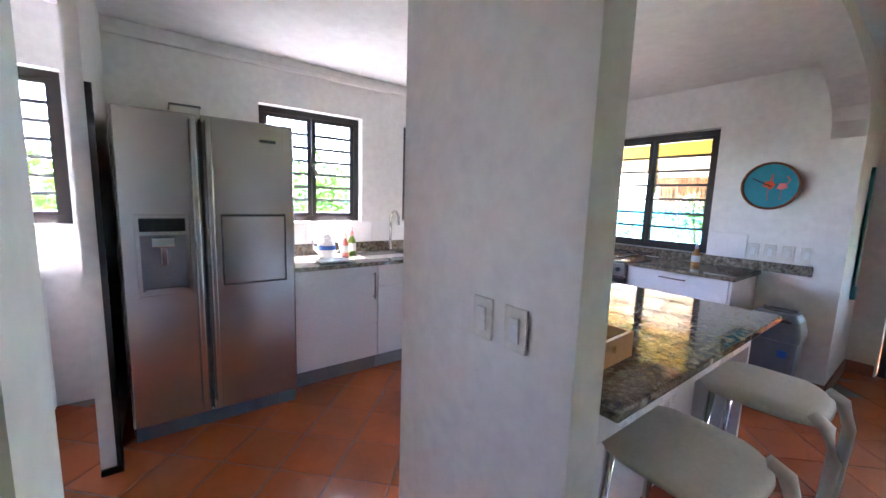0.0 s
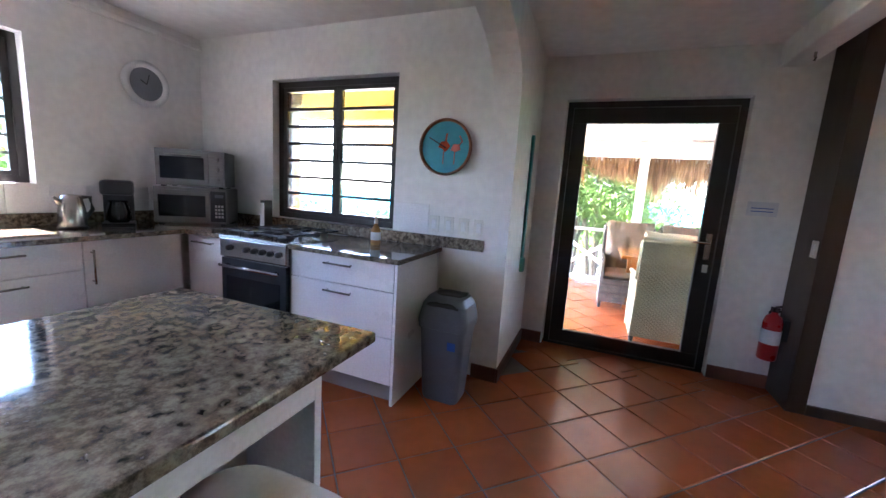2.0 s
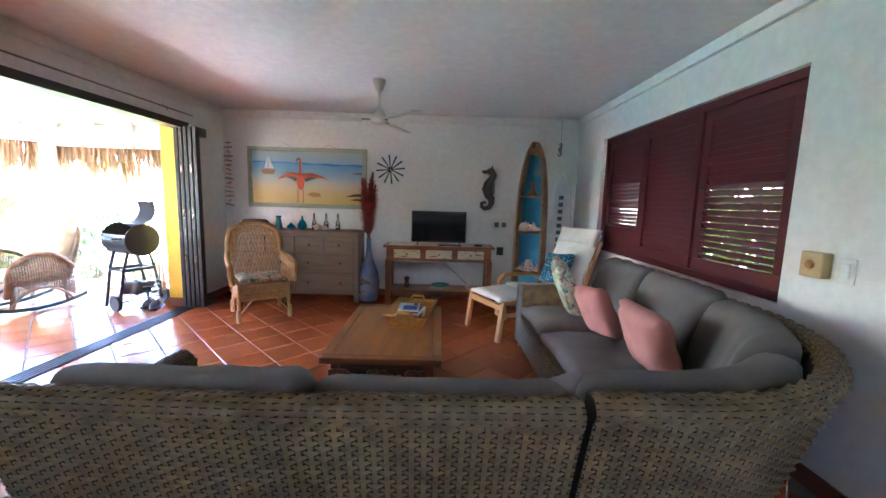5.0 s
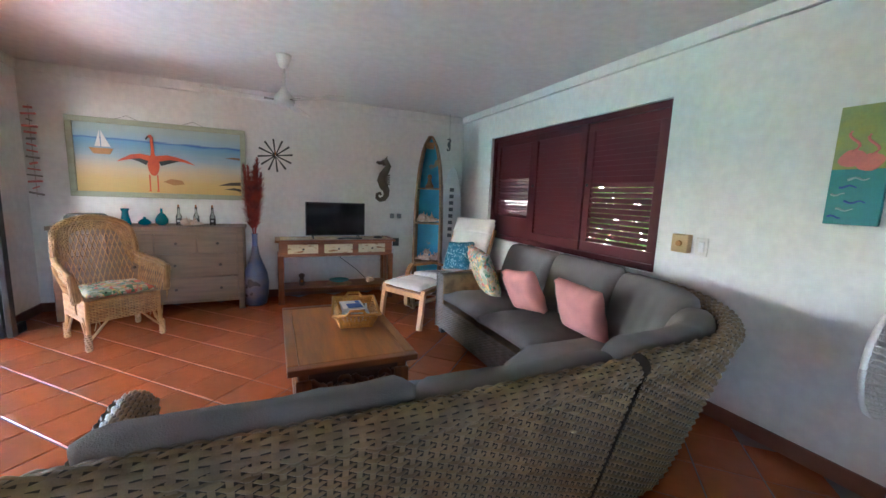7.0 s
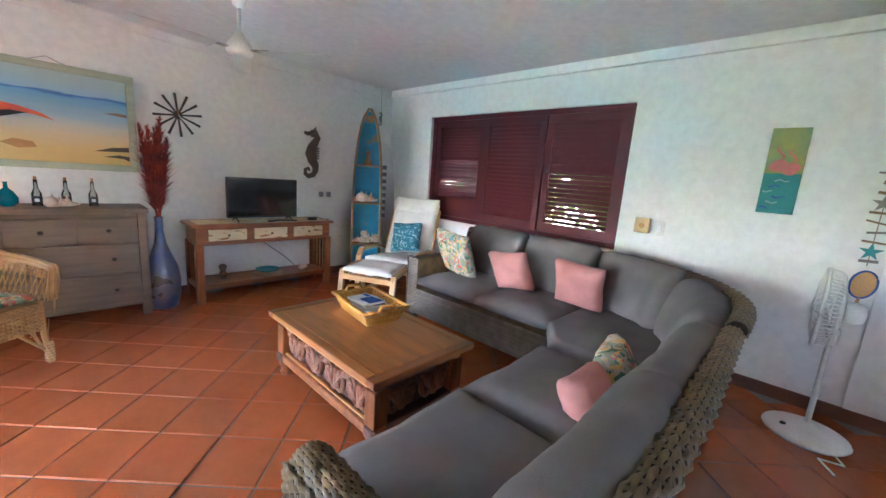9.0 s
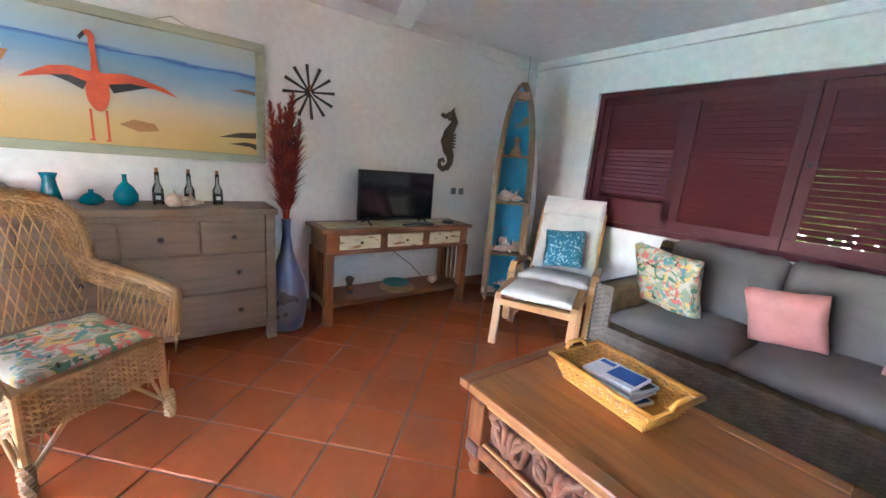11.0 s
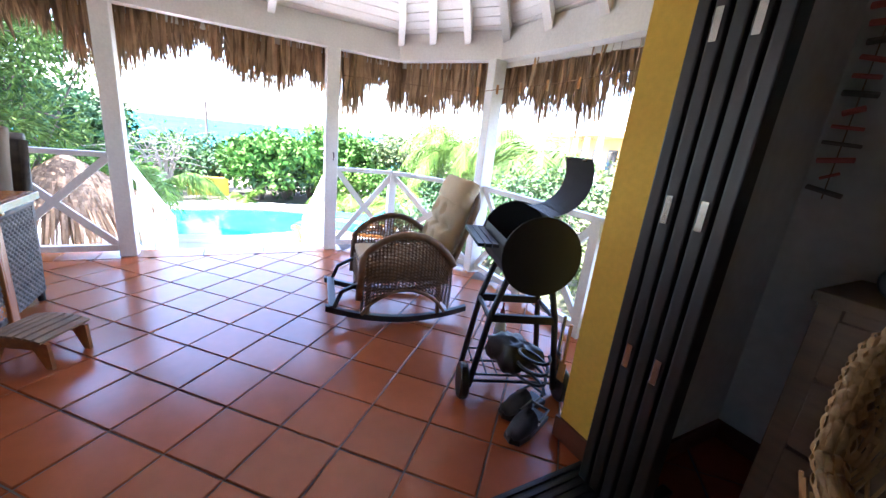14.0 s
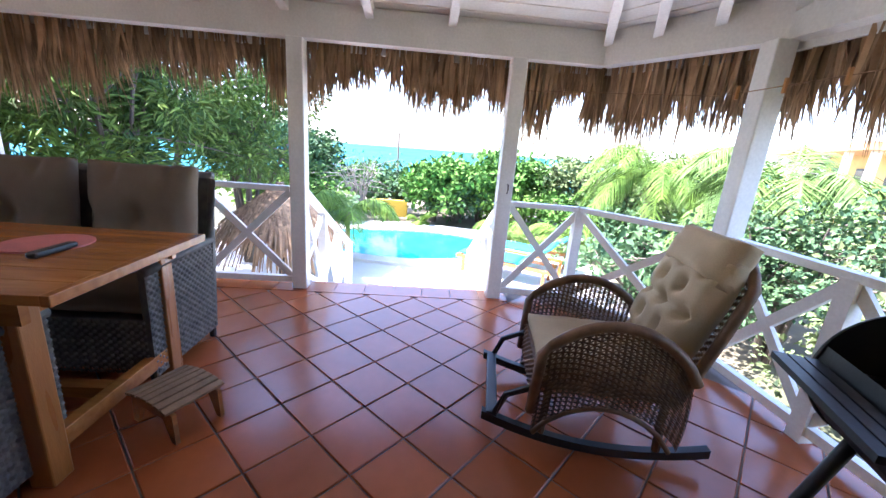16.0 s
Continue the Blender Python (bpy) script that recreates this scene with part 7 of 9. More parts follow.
def small_canvas():
    t = thing("canvas_picture", "narrow canvas of pink flamingos in blue water", "picture", pose(4.698, 1.845, 1.26, 0, 0, -90))
    part("canvas", B((-0.095, 0.095, -0.025, 0, 0, 0.26), bevel=0.002), TEALP, t)
    part("painted_sky", B((-0.095, 0.095, -0.025, 0, 0.26, 0.55), bevel=0.002), mat("olive_paint", (0.38, 0.36, 0.08), 0.7, col2=(0.20, 0.30, 0.16), scale=8), t)
    for x, z in ((-0.03, 0.31), (0.035, 0.29)):
        o = [(x + 0.045 * math.cos(a) * (1 + 0.2 * math.sin(2 * a)), z + 0.04 * math.sin(a)) for a in [2 * math.pi * k / 14 for k in range(14)]]
        part("painted_bird", upright(o, -0.029, -0.0255, "y"), BIRDPINK, t)
        part("painted_neck", bar([(x + 0.02 * math.sin(q * 0.7), -0.027, z + 0.03 + 0.012 * q) for q in range(9)], 0.006, 5), BIRDPINK, t)
    for k in range(6):
        part("painted_ripple", bar([(-0.08 + 0.025 * (k % 3) + 0.012 * q, -0.026, 0.035 + 0.036 * k + 0.006 * math.sin(q * 1.3 + k)) for q in range(5 + k % 3)], 0.006, 5, 0.003), SKYBLUE if k % 2 else BLUEPRINT, t)


small_canvas()


def mobile(name, label, x, y, z0, z1, axis, seed, material, stars=True):
    """A hanging string of driftwood and shells."""
    t = thing(name, label, "wall hanging", T3(x, y, z0))
    rnd = random.Random(seed)
    part("string", bar([(0, 0, 0), (0, 0, z1 - z0)], 0.002, 4), DRIFT, t)
    n = int((z1 - z0) / 0.055)
    for k in range(n):
        z = (k + 0.5) * (z1 - z0) / n
        ln = rnd.uniform(0.02, 0.055)
        dz = rnd.uniform(-0.012, 0.012)
        if stars and k % 5 == 1:
            o = []
            for i in range(10):
                a = math.pi / 2 + math.pi * i / 5
                r = 0.055 if i % 2 == 0 else 0.02
                o.append((r * math.cos(a), z + r * math.sin(a)))
            part("starfish", upright(o, -0.008, 0.004, "y" if axis == "x" else "x"), TEALP if k < 3 else TWIG, t)
        else:
            p, q = ((-ln, -0.006, z - dz), (ln, -0.006, z + dz)) if axis == "x" else ((-0.006, -ln, z - dz), (-0.006, ln, z + dz))
            part("bead", bar([p, q], rnd.uniform(0.006, 0.012), 6), material if k % 3 else TWIG, t)


mobile("driftwood_mobile", "string of driftwood pieces and starfish on the wall", 4.675, 1.37, 1.0, 2.26, "y", 10, DRIFT)
mobile("bead_hanging", "string of pinkish wooden beads and shells in the corner", 0.10, 5.965, 1.16, 2.02, "x", 15, BIRDPINK, False)


def ceiling_fan():
    t = thing("ceiling_fan", "white three-bladed ceiling fan at rest", "fan", T3(2.29, 4.58, 2.02))
    part("motor", lathe([(0.03, 0.0), (0.075, 0.01), (0.085, 0.035), (0.075, 0.07), (0.035, 0.12), (0.018, 0.15), (0.001, 0.15)], 28), WHITEPL, t, smooth=True)
    part("down_rod", bar([(0, 0, 0.14), (0, 0, 0.34)], 0.012, 10), WHITEPL, t)
    part("canopy", lathe([(0.012, 0.29), (0.035, 0.305), (0.06, 0.38), (0.062, 0.40)], 24), WHITEPL, t, smooth=True)
    for k in range(3):
        a = radians(190 + 120 * k)
        b = part("blade", moved(B((0.16, 0.60, -0.055, 0.055, 0.028, 0.034), bevel=0.002), Matrix.Rotation(a, 4, "Z") @ Matrix.Rotation(radians(8), 4, "X")), WHITEPL, t)
        part("bracket", moved(B((0.07, 0.2, -0.018, 0.018, 0.034, 0.042)), Matrix.Rotation(a, 4, "Z")), STEEL, b)


ceiling_fan()


def pedestal_fan():
    t = thing("pedestal_fan", "white standing fan with a slotted drum cage on a round base", "fan", T3(4.31, 1.46, 0, 179))
    part("base", lathe([(0.19, 0), (0.2, 0.012), (0.195, 0.022), (0.15, 0.034), (0.06, 0.046), (0.03, 0.08)], 36), WHITEPL, t, smooth=True)
    part("base_switch", moved(lathe([(0.016, 0), (0.013, 0.012), (0.001, 0.014)], 12), T3(0.05, -0.10, 0.036)), BLACKPL, t, "small black switch knob")
    part("pole", bar([(0, 0, 0.06), (0, 0, 0.66)], 0.014, 12), WHITEPL, t)
    part("control_box", B((-0.03, 0.03, -0.03, 0.03, 0.57, 0.67), bevel=0.01), WHITEPL, t)
    axis = Matrix.Translation((0, 0, 0.77)) @ Matrix.Rotation(radians(-90), 4, "X")
    part("motor", moved(lathe([(0.05, 0.015), (0.06, 0.03), (0.062, 0.07), (0.045, 0.10), (0.001, 0.11)], 20), axis), WHITEPL, t, smooth=True)
    part("back_cover", moved(lathe([(0.197, -0.010), (0.198, 0.0), (0.17, 0.006), (0.10, 0.016), (0.05, 0.02), (0.001, 0.02)], 40), axis), WHITEPL, t, smooth=True)
    part("front_ring", moved(bar([(0.222 * math.cos(2 * math.pi * k / 40), 0.222 * math.sin(2 * math.pi * k / 40), -0.072) for k in range(41)], 0.010, 7), axis), WHITEPL, t, smooth=True)
    for k in range(60):
        a = 2 * math.pi * k / 60
        c, s = math.cos(a), math.sin(a)
        part("cage_slat", moved(bar([(0.196 * c, 0.196 * s, -0.006), (0.213 * c, 0.213 * s, -0.022), (0.221 * c, 0.221 * s, -0.07)], 0.0042, 4), axis), WHITEPL, t)
        if k % 2 == 0:
            part("front_wire", moved(bar([(0.035 * c, 0.035 * s, -0.104), (0.14 * c, 0.14 * s, -0.098), (0.22 * c, 0.22 * s, -0.074)], 0.0025, 4), axis), WHITEPL, t)
    part("cage_badge", moved(lathe([(0.001, -0.111), (0.03, -0.109), (0.038, -0.101)], 18), axis), WHITEPL, t)
    for k in range(3):
        m = Matrix.Translation((0, -0.042, 0.77)) @ Matrix.Rotation(2 * math.pi * k / 3, 4, "Y") @ Matrix.Rotation(0.28, 4, "Z")
        part("blade", moved(upright([(-0.03, 0.03), (0.03, 0.03), (0.085, 0.15), (0.05, 0.185), (-0.05, 0.185), (-0.08, 0.14)], -0.002, 0.002, "y"), m), WHITEPL, t)
    part("cord", bar([(0.1, 0.1, 0.012), (0.22, 0.16, 0.006), (0.25, 0.06, 0.006), (0.36, 0.12, 0.006)], 0.005, 6), WHITEPL, t)
    r = thing("swatter_racket", "orange oval swatter racket with a purple rim, propped on the fan", "racket", T3(4.33, 1.40, 0.85, 112) @ Matrix.Rotation(radians(-6), 4, "X") @ Matrix.Scale(0.66, 4))
    oval = [(0.085 * math.cos(2 * math.pi * k / 28), 0, 0.125 + 0.115 * math.sin(2 * math.pi * k / 28)) for k in range(29)]
    part("rim", bar(oval, 0.008, 6), BLUEPRINT, r, "purple-blue plastic rim", smooth=True)
    part("net", upright([(x * 0.94, 0.125 + (z - 0.125) * 0.94) for x, _, z in oval[:-1]], -0.002, 0.002, "y"), FLAME_NET, r, "orange mesh")
    part("handle", bar([(0, 0, 0.012), (0, 0, -0.04)], 0.011, 8), FLAME_NET, r)


pedestal_fan()


def curtain_rail():
    t = thing("curtain_rail", "thin grey curtain rod above the folding doors", "rail", T3(0.06, 2.98, 2.19))
    part("rod", bar([(0, 0, 0), (0, 2.35, 0)], 0.008, 8), STEEL, t)
    for y in (0.35, 1.95):
        part("bracket", bar([(-0.04, y, 0.02), (0, y, 0), (0, y, -0.03)], 0.006, 6), STEEL, t)


curtain_rail()
tagged(part("ceiling_hook", bar([(0.02, 1.38, 2.26), (0.02, 1.38, 2.235), (0.03, 1.38, 2.225), (0.02, 1.38, 2.21)], 0.008, 6), STEEL), "small dark hook under the ceiling beam", "hook")

# ---- kitchen ----
def handle(parent, a, b, out, r=0.006):
    """A bar handle between two points, standing off by the vector out."""
    a, b, o = Vector(a), Vector(b), Vector(out)
    bm = bar([tuple(a + o), tuple(b + o)], r, 8)
    d = (b - a) * 0.08
    tube(bm, [tuple(a + d), tuple(a + d + o)], r * 0.8, 6)
    tube(bm, [tuple(b - d), tuple(b - d + o)], r * 0.8, 6)
    part("handle", bm, STEEL, parent, "brushed steel bar handle", smooth=True)


def unit(label, m, w, d, fronts):
    """A base cabinet: local front at y = 0, facing -y; fronts: (z0, z1, kind)."""
    t = thing("base_cabinet", label, "cabinet", m, "white kitchen cabinets")
    part("body", B((0.002, w - 0.002, 0.022, d, 0.12, 0.868)), CABWHITE, t)
    part("plinth", B((0.002, w - 0.002, 0.05, 0.07, 0.0, 0.118)), mat("grey_plinth", (0.26, 0.24, 0.23), 0.5, scale=4) if "grey_plinth" not in bpy.data.materials else bpy.data.materials["grey_plinth"], t)
    for z0, z1, kind in fronts:
        f = part("door" if kind != "h" else "drawer_front", B((0.004, w - 0.004, 0.0, 0.019, z0, z1), bevel=0.0025), CABWHITE, t)
        if kind == "h":
            handle(f, (w / 2 - 0.1, 0, z1 - 0.045), (w / 2 + 0.1, 0, z1 - 0.045), (0, -0.03, 0))
        elif kind == "l":
            handle(f, (0.04, 0, z1 - 0.26), (0.04, 0, z1 - 0.05), (0, -0.03, 0))
        elif kind == "r":
            handle(f, (w - 0.04, 0, z1 - 0.26), (w - 0.04, 0, z1 - 0.05), (0, -0.03, 0))


FY = -2.49
def south(x1, w):
    return pose(x1, FY, 0, 0, 0, 180)
unit("white laminate base cabinet with one door beside the refrigerator", south(3.86, 0), 0.66, 0.6, [(0.125, 0.865, "r")])
unit("white laminate sink cabinet with a blind panel and a deep drawer", south(3.20, 0), 0.65, 0.6, [(0.70, 0.865, ""), (0.125, 0.695, "h")])
unit("white laminate base cabinet with three drawers", south(2.55, 0), 0.70, 0.6, [(0.70, 0.865, "h"), (0.42, 0.695, "h"), (0.125, 0.415, "h")])
unit("white laminate base cabinet with one door in the corner", south(1.85, 0), 0.58, 0.6, [(0.125, 0.865, "l")])
FX = 1.24
unit("narrow white laminate base cabinet beside the stove", pose(FX, -2.47, 0, 0, 0, 90), 0.36, 0.58, [(0.125, 0.865, "h")])
unit("white laminate base cabinet with three drawers at the counter end", pose(FX, -1.50, 0, 0, 0, 90), 0.76, 0.58, [(0.70, 0.865, "h"), (0.42, 0.695, "h"), (0.125, 0.415, "h")])
tagged(part("end_panel", B((0.64, FX + 0.005, -0.738, -0.72, 0.0, 0.868), bevel=0.002), CABWHITE), "white laminate end panel of the kitchen counter", "panel")


def worktops():
    t = thing("worktop", "polished speckled brown granite worktop along two walls", "worktop")
    sx0, sx1, sy0, sy1 = 2.70, 3.22, -2.98, -2.58
    part("slab", B((sx1, 3.86, -3.112, -2.455, 0.87, 0.90), (0.64, sx0, -3.112, -2.455, 0.87, 0.90), (sx0, sx1, -3.112, sy0, 0.87, 0.90), (sx0, sx1, sy1, -2.455, 0.87, 0.90)), GRANITE, t)
    part("slab", B((0.64, FX + 0.03, -2.454, -2.11, 0.87, 0.90)), GRANITE, t)
    part("slab", B((0.64, FX + 0.03, -1.50, -0.70, 0.87, 0.90), bevel=0.004), GRANITE, t)
    part("upstand", B((0.66, 3.86, -3.119, -3.10, 0.901, 0.98)), GRANITE, t)
    part("upstand", B((0.631, 0.65, -3.098, -0.40, 0.901, 0.98), bevel=0.002), GRANITE, t)
    s = thing("sink", "stainless steel sink set into the granite worktop", "sink", pose(0, 0, 0))
    part("bowl", B((sx0 + 0.002, sx1 - 0.002, sy0 + 0.002, sy1 - 0.002, 0.72, 0.735), (sx0 + 0.002, sx0 + 0.02, sy0 + 0.002, sy1 - 0.002, 0.735, 0.898), (sx1 - 0.02, sx1 - 0.002, sy0 + 0.002, sy1 - 0.002, 0.735, 0.898), (sx0 + 0.02, sx1 - 0.02, sy0 + 0.002, sy0 + 0.02, 0.735, 0.898), (sx0 + 0.02, sx1 - 0.02, sy1 - 0.02, sy1 - 0.002, 0.735, 0.898)), STEEL, s)
    part("rim", B((sx0 - 0.015, sx1 + 0.015, sy0 - 0.015, sy0, 0.9, 0.904), (sx0 - 0.015, sx1 + 0.015, sy1, sy1 + 0.015, 0.9, 0.904), (sx0 - 0.015, sx0, sy0, sy1, 0.9, 0.904), (sx1, sx1 + 0.015, sy0, sy1, 0.9, 0.904)), STEEL, s)
    part("drainer", B((2.22, 2.68, -2.97, -2.60, 0.9005, 0.906), bevel=0.002), STEEL, s, "ribbed draining board")
    for k in range(7):
        part("drainer_rib", B((2.26, 2.64, -2.94 + 0.05 * k, -2.93 + 0.05 * k, 0.906, 0.910)), STEEL, s)
    f = thing("faucet", "tall curved chrome kitchen faucet behind the sink", "faucet", pose(2.80, -3.02, 0.90))
    part("spout", bar([(0, 0, 0), (0, 0, 0.30)] + [(0.03 * 0, 0.075 - 0.075 * math.cos(a), 0.30 + 0.075 * math.sin(a)) for a in [math.pi * k / 8 for k in range(1, 9)]] + [(0, 0.15, 0.25)], 0.011, 10), CHROME, f, smooth=True)
    part("base", lathe([(0.028, 0), (0.028, 0.02), (0.018, 0.03), (0.018, 0.09), (0.012, 0.1)], 16), CHROME, f, smooth=True)
    part("lever", bar([(0.018, 0, 0.06), (0.07, 0, 0.09)], 0.006, 6), CHROME, f)


worktops()


def splash_tiles():
    w = bpy.data.objects["wall_kitchen_south"]
    for k in range(15):
        x = 0.70 + 0.205 * k
        part("tile", B((x + 0.0015, x + 0.2035, -3.119, -3.111, 0.982, 1.165), bevel=0.0015), CABWHITE, w)


def stove():
    t = thing("stove", "stainless steel gas stove with a black oven door", "stove", pose(FX + 0.03, -2.105, 0, 0, 0, 90))
    w = 0.60
    part("body", B((0.003, w - 0.003, 0.03, 0.60, 0.04, 0.885)), STEEL, t)
    part("control_panel", B((0.003, w - 0.003, 0.0, 0.03, 0.755, 0.885), bevel=0.006), STEEL, t)
    for k in range(6):
        x = 0.10 + (0 if k == 0 else 0.085) + 0.07 * k
        part("knob", moved(lathe([(0.021, 0), (0.02, 0.006), (0.015, 0.024), (0.001, 0.025)], 16), Matrix.Translation((min(x, 0.56), 0.0, 0.82)) @ Matrix.Rotation(radians(90), 4, "X")), BLACKPL, t, smooth=True)
    dr = part("oven_door", B((0.01, w - 0.01, 0.005, 0.03, 0.20, 0.745), bevel=0.004), BLACKPL, t)
    part("oven_glass", B((0.06, w - 0.06, 0.001, 0.0045, 0.26, 0.62)), SCREEN, dr)
    handle(dr, (0.04, 0.005, 0.70), (w - 0.04, 0.005, 0.70), (0, -0.04, 0), 0.011)
    part("drawer", B((0.01, w - 0.01, 0.008, 0.03, 0.05, 0.19), bevel=0.004), STEEL, t)
    part("hob", B((0.0, w, 0.0, 0.60, 0.886, 0.90), bevel=0.003), STEEL, t)
    for i in range(2):
        for j in range(2):
            cx, cy = 0.16 + 0.28 * i, 0.16 + 0.27 * j
            part("burner", lathe([(0.05, 0.90), (0.05, 0.91), (0.035, 0.915), (0.03, 0.925), (0.001, 0.925)], 20, at=(cx, cy, 0)), BLACKPL, t)
            g = bmesh.new()
            for a in range(4):
                dx, dy = math.cos(a * math.pi / 2), math.sin(a * math.pi / 2)
                tube(g, [(cx + dx * 0.03, cy + dy * 0.03, 0.94), (cx + dx * 0.12, cy + dy * 0.12, 0.94), (cx + dx * 0.125, cy + dy * 0.125, 0.90)], 0.006, 6)
            tube(g, [(cx - 0.125, cy - 0.125, 0.935), (cx + 0.125, cy - 0.125, 0.935), (cx + 0.125, cy + 0.125, 0.935), (cx - 0.125, cy + 0.125, 0.935), (cx - 0.125, cy - 0.125, 0.935)], 0.006, 6)
            part("pan_support", g, BLACKPL, t)


stove()


def oven_box(name, label, m, w, h, d, knobs):
    t = thing(name, label, "oven", m)
    part("case", B((-w / 2, w / 2, 0, d, 0.012, h), bevel=0.006), OVENSTEEL, t)
    dw = w * 0.76
    dr = part("door", B((-w / 2 + 0.012, -w / 2 + dw, -0.015, 0.0, 0.03, h - 0.02), bevel=0.004), OVENSTEEL, t)
    part("window", B((-w / 2 + 0.04, -w / 2 + dw - 0.03, -0.018, -0.0152, 0.065, h - 0.06)), SCREEN, dr, "dark glass window")
    part("control_panel", B((-w / 2 + dw + 0.006, w / 2 - 0.01, -0.012, 0.0, 0.03, h - 0.02)), BLACKPL if not knobs else OVENSTEEL, t)
    if knobs:
        handle(dr, (-w / 2 + 0.05, -0.015, h - 0.045), (-w / 2 + dw - 0.04, -0.015, h - 0.045), (0, -0.025, 0))
        for k in range(3):
            part("knob", moved(lathe([(0.018, 0), (0.016, 0.016), (0.001, 0.017)], 14), Matrix.Translation((w / 2 - 0.055, -0.012, 0.07 + (h - 0.13) * k / 2)) @ Matrix.Rotation(radians(90), 4, "X")), OVENSTEEL, t)
    else:
        part("display", B((w / 2 - 0.085, w / 2 - 0.025, -0.0145, -0.0122, h - 0.07, h - 0.045)), GREYPL, t)
        part("buttons", B(*[(w / 2 - 0.085 + 0.022 * i, w / 2 - 0.070 + 0.022 * i, -0.0145, -0.0122, 0.06 + 0.028 * j, 0.078 + 0.028 * j) for i in range(3) for j in range(4)]), WHITEPL, t)
    for sx in (-1, 1):
        for y in (0.04, d - 0.04):
            part("foot", B((sx * (w / 2 - 0.04) - 0.015, sx * (w / 2 - 0.04) + 0.015, y - 0.015, y + 0.015, 0, 0.012)), BLACKPL, t)


OM = pose(1.07, -2.67, 0.90, 0, 0, 128)
oven_box("microwave_oven", "steel and black microwave oven on the corner worktop", OM, 0.51, 0.29, 0.34, False)
oven_box("toaster_oven", "steel toaster oven standing on the microwave", OM @ Matrix.Translation((0.0, 0.02, 0.29)), 0.48, 0.29, 0.30, True)


def kettle():
    t = thing("kettle", "steel electric kettle with a black handle on the worktop", "kettle", pose(1.72, -2.86, 0.90))
    part("body", lathe([(0.07, 0), (0.072, 0.02), (0.068, 0.12), (0.055, 0.20), (0.045, 0.215), (0.001, 0.22)], 24), STEEL, t, smooth=True)
    part("handle", bar([(-0.05, 0, 0.20), (-0.10, 0, 0.20), (-0.11, 0, 0.12), (-0.068, 0, 0.06)], 0.013, 8), BLACKPL, t, smooth=True)
    part("spout", bar([(0.055, 0, 0.16), (0.085, 0, 0.20)], 0.018, 8, 0.010), STEEL, t, smooth=True)
    part("stand", lathe([(0.075, -0.0), (0.078, 0.004), (0.07, 0.016)], 24), BLACKPL, t)


kettle()


def coffee_maker():
    t = thing("coffee_maker", "black drip coffee maker with a glass jug", "coffee maker", pose(1.47, -2.84, 0.90, 0, 0, 150))
    part("base", B((-0.09, 0.09, -0.12, 0.12, 0, 0.03), bevel=0.01), BLACKPL, t)
    part("column", B((-0.085, 0.085, 0.05, 0.12, 0.03, 0.24), bevel=0.01), BLACKPL, t)
    part("head", B((-0.09, 0.09, -0.10, 0.12, 0.22, 0.32), bevel=0.02), BLACKPL, t)
    j = part("jug", lathe([(0.055, 0.032), (0.07, 0.06), (0.068, 0.11), (0.05, 0.165), (0.055, 0.18), (0.05, 0.178), (0.045, 0.16), (0.06, 0.10), (0.05, 0.04)], 22, at=(0, -0.035, 0)), CLEARGLASS, t, smooth=True)
    part("jug_handle", bar([(0, -0.09, 0.16), (0, -0.135, 0.15), (0, -0.135, 0.08), (0, -0.10, 0.06)], 0.009, 7), BLACKPL, j)


coffee_maker()


def teapot():
    t = thing("teapot", "white porcelain coffee pot with a blue pattern", "teapot", pose(3.50, -2.80, 0.90))
    part("body", lathe([(0.05, 0), (0.068, 0.03), (0.07, 0.09), (0.055, 0.14), (0.045, 0.15)], 26), PLAIN_WHITE, t, smooth=True)
    part("lid", lathe([(0.047, 0.15), (0.03, 0.17), (0.012, 0.175), (0.014, 0.19), (0.001, 0.198)], 20), PLAIN_WHITE, t, smooth=True)
    part("spout", bar([(0.06, 0, 0.05), (0.10, 0, 0.08), (0.115, 0, 0.145)], 0.016, 8, 0.009), PLAIN_WHITE, t, smooth=True)
    part("handle", bar([(-0.06, 0, 0.13), (-0.105, 0, 0.12), (-0.11, 0, 0.06), (-0.065, 0, 0.035)], 0.008, 7), PLAIN_WHITE, t, smooth=True)
    part("blue_band", lathe([(0.0695, 0.07), (0.0712, 0.075), (0.0705, 0.10), (0.068, 0.105)], 26), BLUEPRINT, t, "blue painted band")


teapot()


def pump_bottle(label, x, y, z, col, cap, h=0.16, name="soap_bottle"):
    t = thing(name, label, "bottle", pose(x, y, z))
    part("body", lathe([(0.03, 0), (0.033, 0.01), (0.032, h * 0.6), (0.014, h * 0.8), (0.012, h * 0.85)], 18), col, t, smooth=True)
    part("cap", lathe([(0.013, h * 0.85), (0.013, h), (0.006, h * 1.05), (0.005, h * 1.2), (0.001, h * 1.21)], 14), cap, t, smooth=True)
    part("label", lathe([(0.0338, h * 0.2), (0.034, h * 0.22), (0.0335, h * 0.5), (0.033, h * 0.52)], 18), PAPER, t)


pump_bottle("pinkish dish soap bottle with a white cap beside the sink", 3.34, -2.82, 0.90, BIRDPINK, PLAIN_WHITE, 0.18)
pump_bottle("yellow-green dish soap bottle with a pink cap beside the sink", 3.26, -2.86, 0.90, LEAF_Y, BIRDPINK, 0.20)
pump_bottle("orange spray bottle on the granite worktop", 0.88, -1.10, 0.90, TAN, PLAIN_WHITE, 0.17)
tagged(part("dishcloth", moved(cushion(0.24, 0.16, 0.02), Matrix.Translation((3.52, -2.60, 0.912))), PLAIN_WHITE, smooth=True), "folded white dishcloth on the worktop", "cloth")


